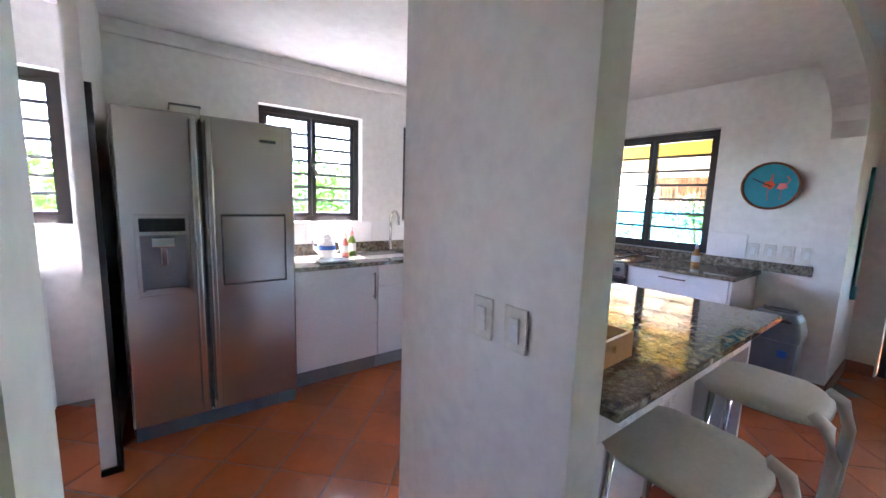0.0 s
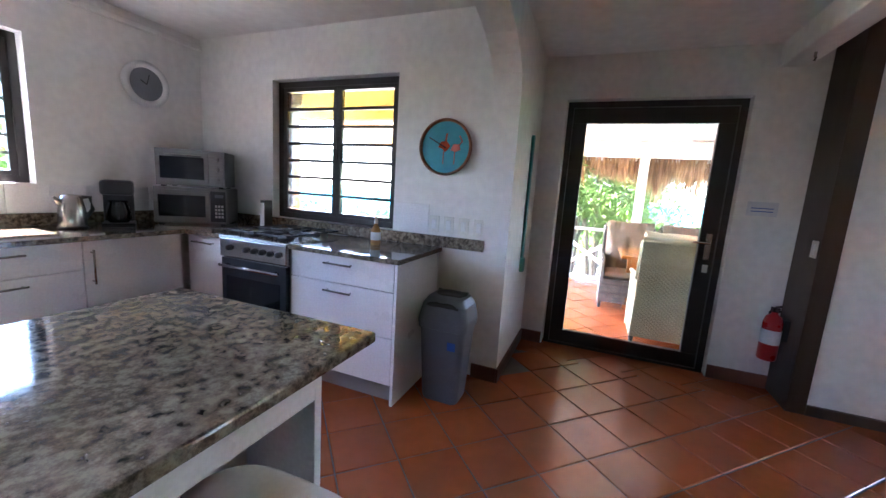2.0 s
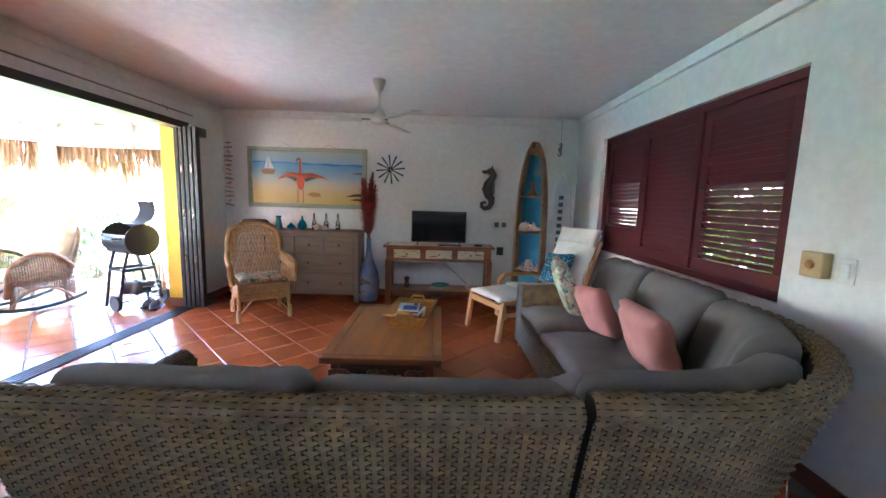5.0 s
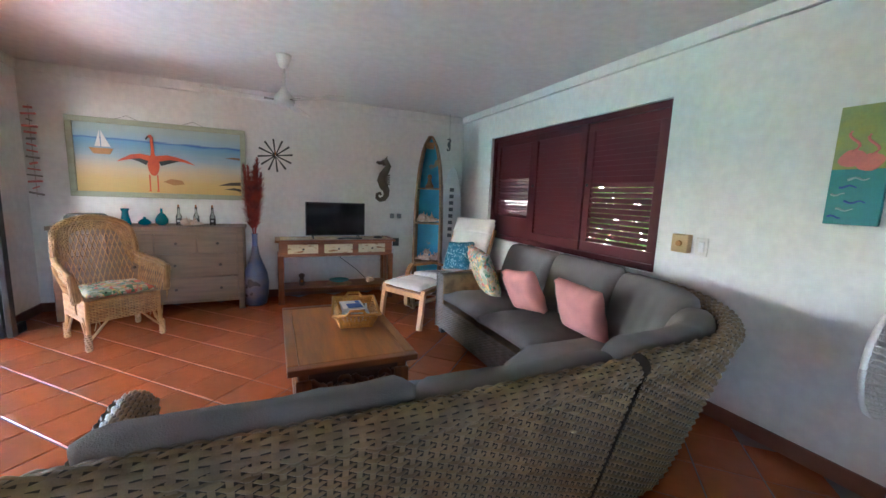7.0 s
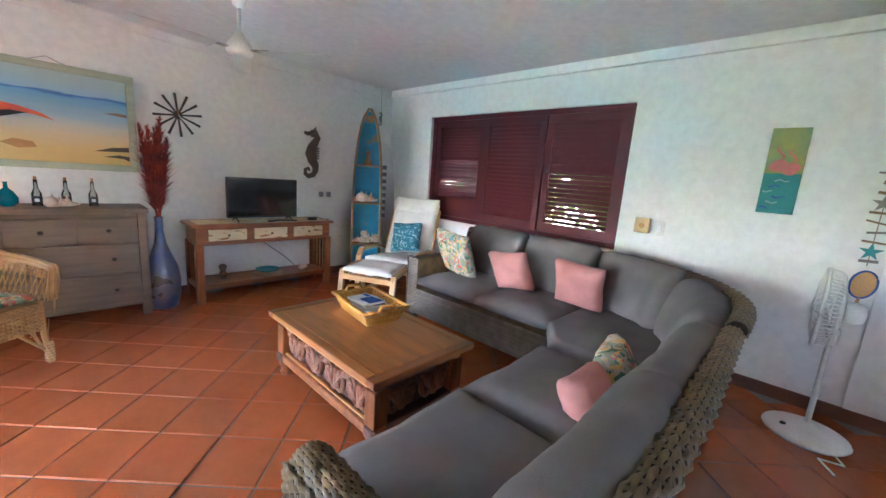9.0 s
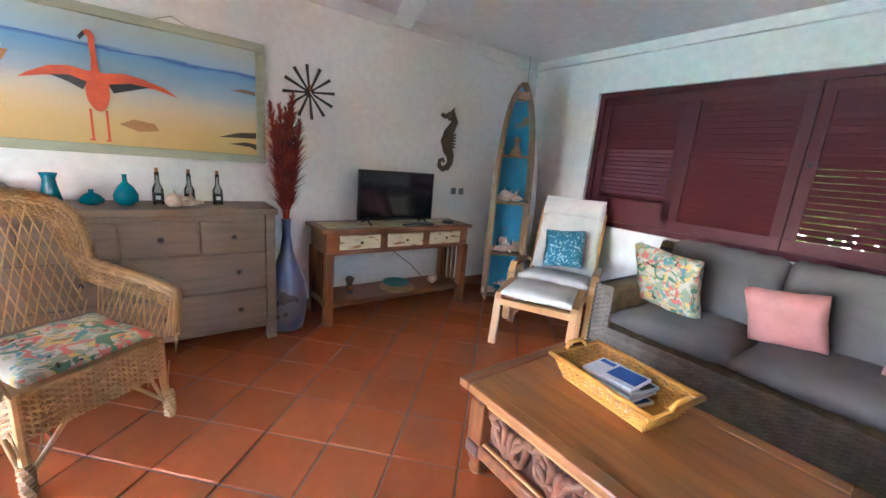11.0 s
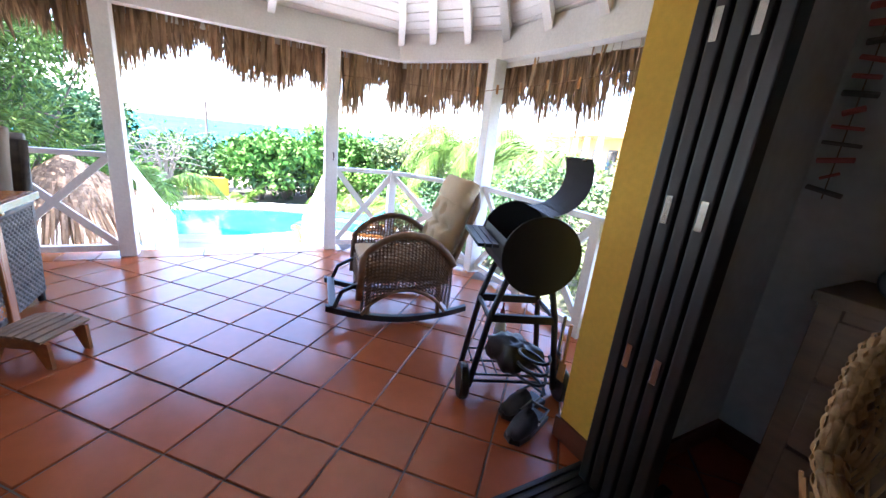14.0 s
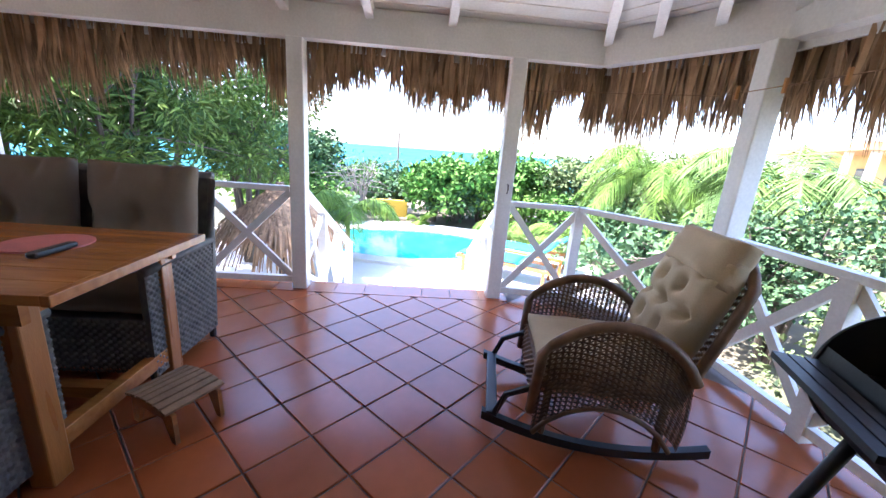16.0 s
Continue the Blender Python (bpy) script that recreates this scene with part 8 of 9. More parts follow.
def knife_block():
    t = thing("knife_block", "slim black and white knife block by the window", "knife block", pose(0.72, -2.26, 0.90))
    part("block", B((-0.04, 0.04, -0.025, 0.025, 0, 0.22), bevel=0.004), BLACKPL, t)
    part("front", B((0.041, 0.046, -0.02, 0.02, 0.01, 0.20)), PLAIN_WHITE, t)


knife_block()
tagged(part("splash_panel", B((0.632, 0.640, -1.10, -0.82, 0.985, 1.19), bevel=0.002), CABWHITE), "white splash panel on the wall behind the counter", "panel")
for k, y in enumerate((-0.775, -0.665, -0.555, -0.445)):
    wall_plate("wall_socket" if k == 0 else "light_switch", "white wall socket above the counter" if k == 0 else "white rocker switch above the counter", pose(0.632, y, 1.06, 0, 0, 90), 0.075, 0.115)


def wall_clock():
    t = thing("wall_clock", "small round grey-faced wall clock with a white rim", "clock", pose(1.09, -3.118, 1.965, 0, 0, 180))
    def disc(prof, n=36):
        return moved(lathe(prof, n), Matrix.Rotation(radians(90), 4, "X"))
    part("rim", disc([(0.168, 0), (0.172, 0.018), (0.162, 0.035), (0.128, 0.035), (0.122, 0.012)]), PLAIN_WHITE, t, smooth=True)
    part("face", disc([(0.126, 0.0), (0.126, 0.013), (0.001, 0.0135)]), mat("grey_clock_face", (0.20, 0.21, 0.23), 0.5, scale=4), t)
    part("hour_hand", moved(B((-0.004, 0.004, -0.019, -0.016, 0, 0.05)), Matrix.Rotation(radians(-60), 4, "Y")), BLACKPL, t)
    part("minute_hand", moved(B((-0.003, 0.003, -0.022, -0.0195, 0, 0.08)), Matrix.Rotation(radians(15), 4, "Y")), BLACKPL, t)


wall_clock()


def flamingo_clock():
    t = thing("flamingo_clock", "round turquoise wall clock with orange flamingos and a wooden rim", "clock", pose(0.634, -0.72, 1.585, 0, 0, 90))
    def disc(prof, n=44):
        return moved(lathe(prof, n), Matrix.Rotation(radians(90), 4, "X"))
    part("rim", disc([(0.175, 0), (0.188, 0.01), (0.188, 0.035), (0.178, 0.04), (0.172, 0.03), (0.17, 0.02)]), OAKX, t, smooth=True)
    part("face", disc([(0.173, 0.0), (0.173, 0.02), (0.001, 0.021)]), mat("turquoise_face", (0.03, 0.30, 0.38), 0.45, col2=(0.02, 0.24, 0.32), scale=6), t)
    def sh(pts, m, d, name):
        part(name, upright(pts, -d - 0.003, -d, "y"), m, t)
    sh([(-0.05, 0.0), (-0.03, 0.035), (0.01, 0.04), (0.035, 0.01), (0.02, -0.015), (0.0, -0.03), (-0.02, -0.01)], FLAME, 0.022, "painted_flamingo")
    sh([(0.04, -0.02), (0.06, 0.02), (0.10, 0.02), (0.11, -0.015), (0.075, -0.03)], BIRDPINK, 0.022, "painted_flamingo")
    part("painted_neck", bar([(0.09, -0.024, 0.0), (0.12, -0.024, 0.04), (0.10, -0.024, 0.075)], 0.005, 5), BIRDPINK, t)
    for x in (-0.01, 0.07):
        part("painted_leg", B((x - 0.002, x + 0.002, -0.025, -0.022, -0.11, -0.03)), FLAME, t)
    part("hour_hand", moved(B((-0.006, 0.006, -0.031, -0.028, -0.01, 0.09), bevel=0.001), Matrix.Rotation(radians(8), 4, "Y")), FLAME, t)
    part("minute_hand", moved(B((-0.004, 0.004, -0.035, -0.032, -0.01, 0.13)), Matrix.Rotation(radians(-62), 4, "Y")), BLACKPL, t)


flamingo_clock()


def teal_level():
    t = thing("teal_ornament", "long narrow teal painted board hanging on the pier", "wall ornament", pose(0.11, -0.238, 0.70, 0, 0, 180))
    part("board", B((-0.028, 0.028, -0.02, 0.0, 0.0, 1.02), bevel=0.006), TEALP, t)
    part("end_block", B((-0.034, 0.034, -0.032, -0.0, 0.0, 0.11), bevel=0.005), TEALP, t)
    part("tip", moved(lathe([(0.030, 0), (0.030, 0.02), (0.001, 0.021)], 18), Matrix.Translation((0, 0, 1.02)) @ Matrix.Rotation(radians(90), 4, "X")), TEALP, t)


teal_level()


def waste_bin():
    t = thing("waste_bin", "grey plastic swing-top waste bin beside the pier", "bin", pose(0.96, -0.50, 0, 0, 0, 90))
    def ring(bm, w, d, z, n=5):
        out = []
        for cx, cy, a0 in ((1, 1, 0), (-1, 1, 90), (-1, -1, 180), (1, -1, 270)):
            for k in range(n):
                a = radians(a0 + 90 * k / (n - 1))
                out.append(bm.verts.new((cx * (w - 0.04) + 0.04 * math.cos(a), cy * (d - 0.04) + 0.04 * math.sin(a), z)))
        return out
    def loft(rows):
        bm = bmesh.new()
        rs = [ring(bm, *r) for r in rows]
        for a, b in zip(rs, rs[1:]):
            for k in range(len(a)):
                bm.faces.new((a[k], a[(k + 1) % len(a)], b[(k + 1) % len(a)], b[k]))
        bm.faces.new(rs[0][::-1])
        bm.faces.new(rs[-1])
        return bm
    part("body", loft([(0.115, 0.095, 0.0), (0.12, 0.10, 0.02), (0.145, 0.125, 0.47), (0.155, 0.135, 0.475), (0.155, 0.135, 0.50)]), GREYPL, t, smooth=False)
    part("lid", loft([(0.158, 0.138, 0.50), (0.158, 0.138, 0.53), (0.14, 0.12, 0.62), (0.115, 0.10, 0.66), (0.10, 0.085, 0.665)]), GREYPL, t)
    part("flap", moved(cushion(0.20, 0.20, 0.04), Matrix.Translation((0, -0.03, 0.645)) @ Matrix.Rotation(radians(16), 4, "X")), BLACKPL, t, "dark swing flap", smooth=True)
    part("label", B((0.05, 0.10, -0.131, -0.127, 0.36, 0.41)), BLUEPRINT, t)


waste_bin()


def island():
    t = thing("kitchen_island", "white kitchen island under a granite breakfast top", "island")
    part("body", B((2.42, 3.70, -0.99, -0.52, 0.10, 0.868)), CABWHITE, t)
    part("plinth", B((2.46, 3.70, -0.96, -0.56, 0.0, 0.098)), CABWHITE, t)
    part("end_panel", B((2.36, 2.385, -1.0, -0.32, 0.0, 0.868), bevel=0.002), CABWHITE, t)
    part("apron", B((2.385, 3.70, -0.345, -0.32, 0.76, 0.868), bevel=0.002), CABWHITE, t)
    for k in range(3):
        part("panel", B((2.43 + 0.42 * k, 2.84 + 0.42 * k, -0.519, -0.503, 0.12, 0.74), bevel=0.003), CABWHITE, t)
    part("granite_top", B((2.22, 3.705, -1.06, -0.25, 0.87, 0.90), bevel=0.006), GRANITE, t, "polished brown granite top")


island()


def stool(x, y, rz):
    t = thing("bar_stool", "beige moulded bar stool with a waterfall seat and steel legs", "stool", pose(x, y, 0, 0, 0, rz), "bar stools at the island")
    o = []
    for k in range(40):
        a = 2 * math.pi * k / 40
        c, s = math.cos(a), math.sin(a)
        o.append((abs(c) ** 0.55 * (1 if c > 0 else -1), abs(s) ** 0.55 * (1 if s > 0 else -1)))
    bm = bmesh.new()
    rings = []
    for r, z in ((0.150, 0.700), (0.178, 0.706), (0.186, 0.722), (0.182, 0.738), (0.166, 0.748), (0.12, 0.746), (0.06, 0.741)):
        rings.append([bm.verts.new((x * r, y * r, z - (0.02 * max(0.0, -y * r - 0.09) / 0.09 if z > 0.71 else 0.0))) for x, y in o])
    for p, q in zip(rings, rings[1:]):
        for k in range(40):
            bm.faces.new((p[k], p[(k + 1) % 40], q[(k + 1) % 40], q[k]))
    bm.faces.new(rings[0][::-1])
    bm.faces.new(rings[-1])
    part("seat", bm, STOOLMAT, t, smooth=True)
    for s in (-1, 1):
        pts = [(s * 0.13, -0.15, 0.735), (s * 0.145, -0.19, 0.715), (s * 0.155, -0.215, 0.62), (s * 0.165, -0.20, 0.30), (s * 0.17, -0.16, 0.01)]
        part("front_leg", bar(pts, 0.024, 8, 0.014), STOOLMAT, t, smooth=True)
        part("rear_leg", bar([(s * 0.12, 0.13, 0.72), (s * 0.165, 0.17, 0.0)], 0.013, 8), CHROME, t, smooth=True)
    part("footrest", bar([(-0.165, -0.19, 0.28), (0.165, -0.19, 0.28)], 0.009, 8), CHROME, t)
    part("crossbar", bar([(-0.155, 0.16, 0.28), (0.155, 0.16, 0.28)], 0.009, 8), CHROME, t)


stool(2.76, -0.17, 180)
stool(3.43, -0.20, 176)


def tray():
    t = thing("wooden_tray", "shallow wooden crate with a divider on the granite top", "tray", pose(3.50, -0.62, 0.90, 0, 0, 2))
    w, d, h = 0.165, 0.215, 0.085
    part("bottom", B((-w, w, -d, d, 0, 0.008)), BEECH, t)
    for s in (-1, 1):
        part("side", B((min(s * w, s * (w - 0.012)), max(s * w, s * (w - 0.012)), -d, d, 0.008, h), bevel=0.002), BEECH, t)
        y0, y1 = sorted((s * d, s * (d - 0.012)))
        part("end", B((-w + 0.012, -0.05, y0, y1, 0.008, h), (0.05, w - 0.012, y0, y1, 0.008, h), (-0.05, 0.05, y0, y1, 0.008, 0.035), (-0.05, 0.05, y0, y1, 0.06, h)), BEECH, t, "end board with a grip hole")
    part("divider", B((-w + 0.012, w - 0.012, 0.0, 0.008, 0.008, 0.07)), BEECH, t)
    def inside(name, label, bm, m, material, cat):
        ob = part(name, bm, material, None, smooth=False)
        ob.matrix_basis = pose(3.50, -0.62, 0.912) @ m
        tagged(ob, label, cat)
    inside("paper", "loose white sheet of paper lying in the crate", B((-0.06, 0.06, -0.10, 0.10, 0, 0.002)), pose(-0.03, -0.08, 0.085, 22, 12, 20), PAPER, "paper")
    inside("yellow_booklet", "yellow and blue booklet lying in the crate", B((-0.05, 0.05, -0.07, 0.07, 0, 0.01), bevel=0.001), pose(0.09, -0.13, 0.055, 8, -10, 8), LEAF_Y, "booklet")
    inside("blue_cloth", "crumpled blue cloth in the crate", cushion(0.16, 0.15, 0.09, n=8), pose(0.07, -0.02, 0.04, 10, 5, 30), BLUEPRINT, "cloth")
    inside("sunglasses_case", "black case in the crate", B((-0.07, 0.07, -0.03, 0.03, 0, 0.04), bevel=0.012), pose(0.05, 0.10, 0.002, 0, 0, 35), BLACKPL, "case")
    inside("card", "dark card leaning against the divider", B((-0.05, 0.05, -0.001, 0.001, 0, 0.09)), pose(-0.04, 0.03, 0.005, -20, 0, 12), GREYPL, "card")
    inside("cable", "coil of brown cord in the crate", bar([(0.05 * math.cos(k * 0.5), 0.04 * math.sin(k * 0.5), 0.006 + 0.0008 * k) for k in range(30)], 0.005, 6), pose(-0.08, 0.12, 0.0), BRONZE, "cord")
    inside("white_figure", "small white plastic toy in the crate", lathe([(0.02, 0), (0.026, 0.02), (0.016, 0.045), (0.02, 0.06), (0.001, 0.075)], 14), pose(0.12, 0.15, 0.0), PLAIN_WHITE, "toy")
    inside("pencil", "yellow pencil in the crate", bar([(-0.08, 0, 0), (0.08, 0, 0)], 0.004, 6), pose(-0.10, -0.10, 0.08, 0, 0, 60), LEAF_Y, "pencil")


tray()


def refrigerator():
    t = thing("refrigerator", "large steel side-by-side refrigerator with a water dispenser", "refrigerator", pose(4.305, -2.35, 0))
    w = 0.435
    part("case", B((-w, w, -0.74, -0.06, 0.03, 1.80), bevel=0.004), BLACKPL, t)
    part("toe_grille", B((-w + 0.01, w - 0.01, -0.10, -0.03, 0.0, 0.085)), GREYPL, t)
    split = 0.06
    ld = part("door", B((split + 0.004, w, -0.058, 0.0, 0.09, 1.815), bevel=0.012), STEEL, t, "narrow freezer door with the dispenser")
    rd = part("door", B((-w, split - 0.004, -0.058, 0.0, 0.09, 1.815), bevel=0.012), STEEL, t, "wide door with a small hatch")
    for d, x in ((ld, split + 0.035), (rd, split - 0.035)):
        part("handle", joined(B((x - 0.017, x + 0.017, 0.03, 0.055, 0.13, 1.79), bevel=0.010), B((x - 0.01, x + 0.01, -0.002, 0.032, 0.16, 0.2), (x - 0.01, x + 0.01, -0.002, 0.032, 1.72, 1.76))), STEEL, d, "full-height steel handle")
    dp = part("dispenser", B((0.13, 0.37, 0.0, 0.006, 0.83, 1.27), bevel=0.003), STEEL, ld, "steel water and ice dispenser")
    part("dispenser_recess", B((0.15, 0.35, 0.006, 0.009, 0.86, 1.16)), GREYPL, dp)
    part("dispenser_display", B((0.15, 0.35, 0.006, 0.0105, 1.18, 1.25), bevel=0.002), BLACKPL, dp)
    part("dispenser_nozzle", B((0.20, 0.30, 0.006, 0.05, 1.10, 1.15), (0.235, 0.265, 0.01, 0.03, 1.0, 1.10), bevel=0.004), CHROME, dp)
    part("drip_tray", B((0.16, 0.34, 0.006, 0.03, 0.86, 0.875)), STEEL, dp)
    h = part("hatch", B((-0.37, -0.03, 0.0, 0.006, 0.86, 1.26), bevel=0.003), STEEL, rd, "small door-in-door hatch")
    part("hatch_seam", B((-0.375, -0.025, -0.001, 0.003, 0.852, 0.858), (-0.375, -0.025, -0.001, 0.003, 1.262, 1.272), (-0.378, -0.372, -0.001, 0.003, 0.855, 1.265), (-0.028, -0.022, -0.001, 0.003, 0.855, 1.265)), BLACKPL, rd)
    part("badge", B((-0.33, -0.24, 0.0, 0.002, 1.70, 1.715)), GREYPL, rd)
    c = thing("food_container", "clear plastic box on top of the refrigerator", "container", pose(4.42, -2.55, 1.81))
    part("box", B((-0.07, 0.07, -0.1, 0.1, 0, 0.055), bevel=0.008), LAMPGLASS, c)
    part("lid", B((-0.075, 0.075, -0.105, 0.105, 0.055, 0.065), bevel=0.003), GREYPL, c)


refrigerator()


def ceiling_lamp():
    t = thing("ceiling_lamp", "round opal glass ceiling lamp, unlit", "lamp", pose(2.18, -1.69, HK))
    part("mount", lathe([(0.13, -0.03), (0.14, -0.02), (0.14, 0.0)], 30), STEEL, t, smooth=True)
    part("shade", lathe([(0.001, -0.115), (0.04, -0.112), (0.09, -0.09), (0.125, -0.05), (0.13, -0.03)], 30), LAMPGLASS, t, "opal glass bowl", smooth=True)
    part("finial", lathe([(0.001, -0.14), (0.012, -0.135), (0.014, -0.12), (0.006, -0.11)], 12), STEEL, t, smooth=True)


ceiling_lamp()


def washer():
    t = thing("washing_machine", "white washing machine in the utility room beyond the arch", "washing machine", pose(5.45, -2.60, 0, 0, 0, 180))
    part("body", B((-0.3, 0.3, 0.0, 0.5, 0.01, 0.85), bevel=0.01), PLAIN_WHITE, t)
    part("door", moved(lathe([(0.17, 0), (0.17, 0.02), (0.12, 0.03), (0.001, 0.02)], 28), Matrix.Translation((0, 0, 0.42)) @ Matrix.Rotation(radians(90), 4, "X")), SCREEN, t)
    part("control_panel", B((-0.29, 0.29, -0.006, 0.0, 0.73, 0.84)), GREYPL, t)


washer()
splash_tiles()

# ---- terrace things ----
def dining_table():
    t = thing("dining_table", "long glossy teak dining table on the terrace", "table", pose(-1.62, 1.81, 0))
    w, d, h = 0.41, 1.24, 0.745
    for k in range(7):
        x = -w + 0.1171 * k
        part("plank", B((x + 0.0015, x + 0.1156, -d, d, h - 0.035, h), bevel=0.003), TEAK, t)
    part("end_board", B((-w, w, d + 0.001, d + 0.03, h - 0.036, h + 0.001), bevel=0.003), TEAK, t)
    for s in (-1, 1):
        part("apron", B((s * (w - 0.05) - 0.015, s * (w - 0.05) + 0.015, -d + 0.1, d - 0.1, h - 0.12, h - 0.036)), TEAK, t)
        y = s * (d - 0.16)
        part("end_apron", B((-w + 0.05, w - 0.05, y - 0.015, y + 0.015, h - 0.12, h - 0.036)), TEAK, t)
        for q in (-1, 1):
            x = q * (w - 0.08)
            part("leg", B((x - 0.04, x + 0.04, y - 0.04, y + 0.04, 0, h - 0.036), bevel=0.006), TEAK_POST, t)
        part("stretcher", B((-w + 0.12, w - 0.12, y - 0.025, y + 0.025, 0.10, 0.17), bevel=0.004), TEAK, t)
    part("long_stretcher", B((-0.03, 0.03, -d + 0.18, d - 0.18, 0.11, 0.16)), TEAK, t)


dining_table()


def tufted(w, d, h, depth=1.0, fx=38, fy=30):
    """A padded cushion drawn in at rows of buttons."""
    bm = cushion(w, d, h, n=28)
    for v in bm.verts:
        if v.co.z > 0:
            v.co.z -= depth * (0.075 * max(0, math.cos(v.co.x * fx) * math.cos(v.co.y * fy)) ** 2 + 0.025 * max(0, math.cos(v.co.y * fy)) ** 4)
    return bm


def dining_chair(m, cloth, label, weave=WICKER_G):
    t = thing("dining_chair", label, "chair", m, "chairs round the terrace table")
    w, d = 0.29, 0.28
    def shell(pth, z0, z1, lean, rows, cols, name):
        part(name + "_core", sheet(pth, z0, z1, 0.03, lean), weave, t)
        woven(ribbon_surface(pth, z0, z1 + 0.012, lean + 0.004), rows, cols, name, weave, t, 0.004)
    shell([(w, -d), (w, d)], 0.06, 0.60, 0.0, 30, 26, "woven_side")
    shell([(-w, d), (-w, -d)], 0.06, 0.60, 0.0, 30, 26, "woven_side")
    shell([(w, d), (-w, d)], 0.06, 0.98, 0.09, 52, 28, "woven_back")
    part("seat_base", B((-w + 0.02, w - 0.02, -d, d - 0.02, 0.10, 0.36), bevel=0.01), weave, t)
    woven(ribbon_surface([(-w + 0.02, -d - 0.003), (w - 0.02, -d - 0.003)], 0.08, 0.36, 0.0), 16, 26, "woven_front", weave, t, 0.004)
    for sx in (-1, 1):
        part("arm_roll", bar([(sx * w, -d, 0.60), (sx * w, d, 0.62), (sx * w * 0.99, d + 0.07, 0.97)], 0.022, 8), weave, t, smooth=True)
        for sy in (-1, 1):
            part("foot", bar([(sx * (w - 0.02), sy * (d - 0.02), 0), (sx * (w - 0.02), sy * (d - 0.02), 0.10)], 0.018, 8, 0.024), STEELBLK, t)
    part("top_roll", bar([(-w, d + 0.08, 0.985), (w, d + 0.08, 0.985)], 0.025, 8), weave, t, smooth=True)
    cush(t, "seat_cushion", 0.50, 0.50, 0.10, T3(0, -0.02, 0.41), cloth)
    bk = part("back_cushion", moved(tufted(0.54, 0.62, 0.19, 0.5, 25, 11), Matrix.Translation((0, 0.18, 0.74)) @ Matrix.Rotation(radians(80), 4, "X")), cloth, t, smooth=True)
    for x in (-0.12, 0.12):
        for z in (0.62, 0.82):
            part("button", moved(lathe([(0.012, 0), (0.001, 0.006)], 10), Matrix.Translation((x, 0.115 + (z - 0.6) * 0.15, z)) @ Matrix.Rotation(radians(90), 4, "X")), cloth, bk)
    return t


first = dining_chair(pose(-2.10, 2.62, 0, 0, 0, 90), TAUPECUSH, "grey woven high-back chair with a taupe buttoned cushion at the table")
for y in (1.98, 1.34, 0.70):
    copy_thing(first, pose(-2.10, y, 0, 0, 0, 90))
near = copy_thing(first, pose(-1.12, 2.58, 0, 0, 0, -90))
copy_thing(first, pose(-1.12, 1.90, 0, 0, 0, -90))
dining_chair(pose(-1.02, 0.98, 0, 0, 0, -90), BEIGECUSH, "high-back chair in beige-olive fabric at the table", OLIVECLOTH)
tagged(part("table_mat", moved(lathe([(0.15, 0), (0.15, 0.006), (0.001, 0.007)], 26), Matrix.Translation((-1.72, 2.62, 0.746))), BIRDPINK), "round red place mat on the terrace table", "mat")
tagged(part("table_brush", B((-1.70, -1.52, 2.72, 2.76, 0.746, 0.77), bevel=0.008), BLACKPL), "small black brush on the terrace table", "brush")


def step_stool():
    t = thing("foot_rest", "low slatted wooden foot rest on the terrace floor", "stool", pose(-1.62, 3.13, 0, 0, 0, 62) @ Matrix.Scale(0.74, 4))
    for k in range(7):
        x = -0.17 + 0.055 * k
        z = 0.19 + 0.035 * math.cos(x * 7)
        part("slat", moved(B((-0.022, 0.022, -0.17, 0.17, -0.009, 0.009), bevel=0.003), Matrix.Translation((x, 0, z)) @ Matrix.Rotation(0.24 * math.sin(x * 7), 4, "Y")), DRIFT, t)
    for s in (-1, 1):
        part("side", upright([(-0.20, 0.0), (-0.16, 0.0), (-0.10, 0.13), (0.10, 0.13), (0.16, 0.0), (0.20, 0.0), (0.19, 0.18), (0.0, 0.215), (-0.19, 0.18)], s * 0.13 - 0.012, s * 0.13 + 0.012, "y"), OAK, t)


step_stool()


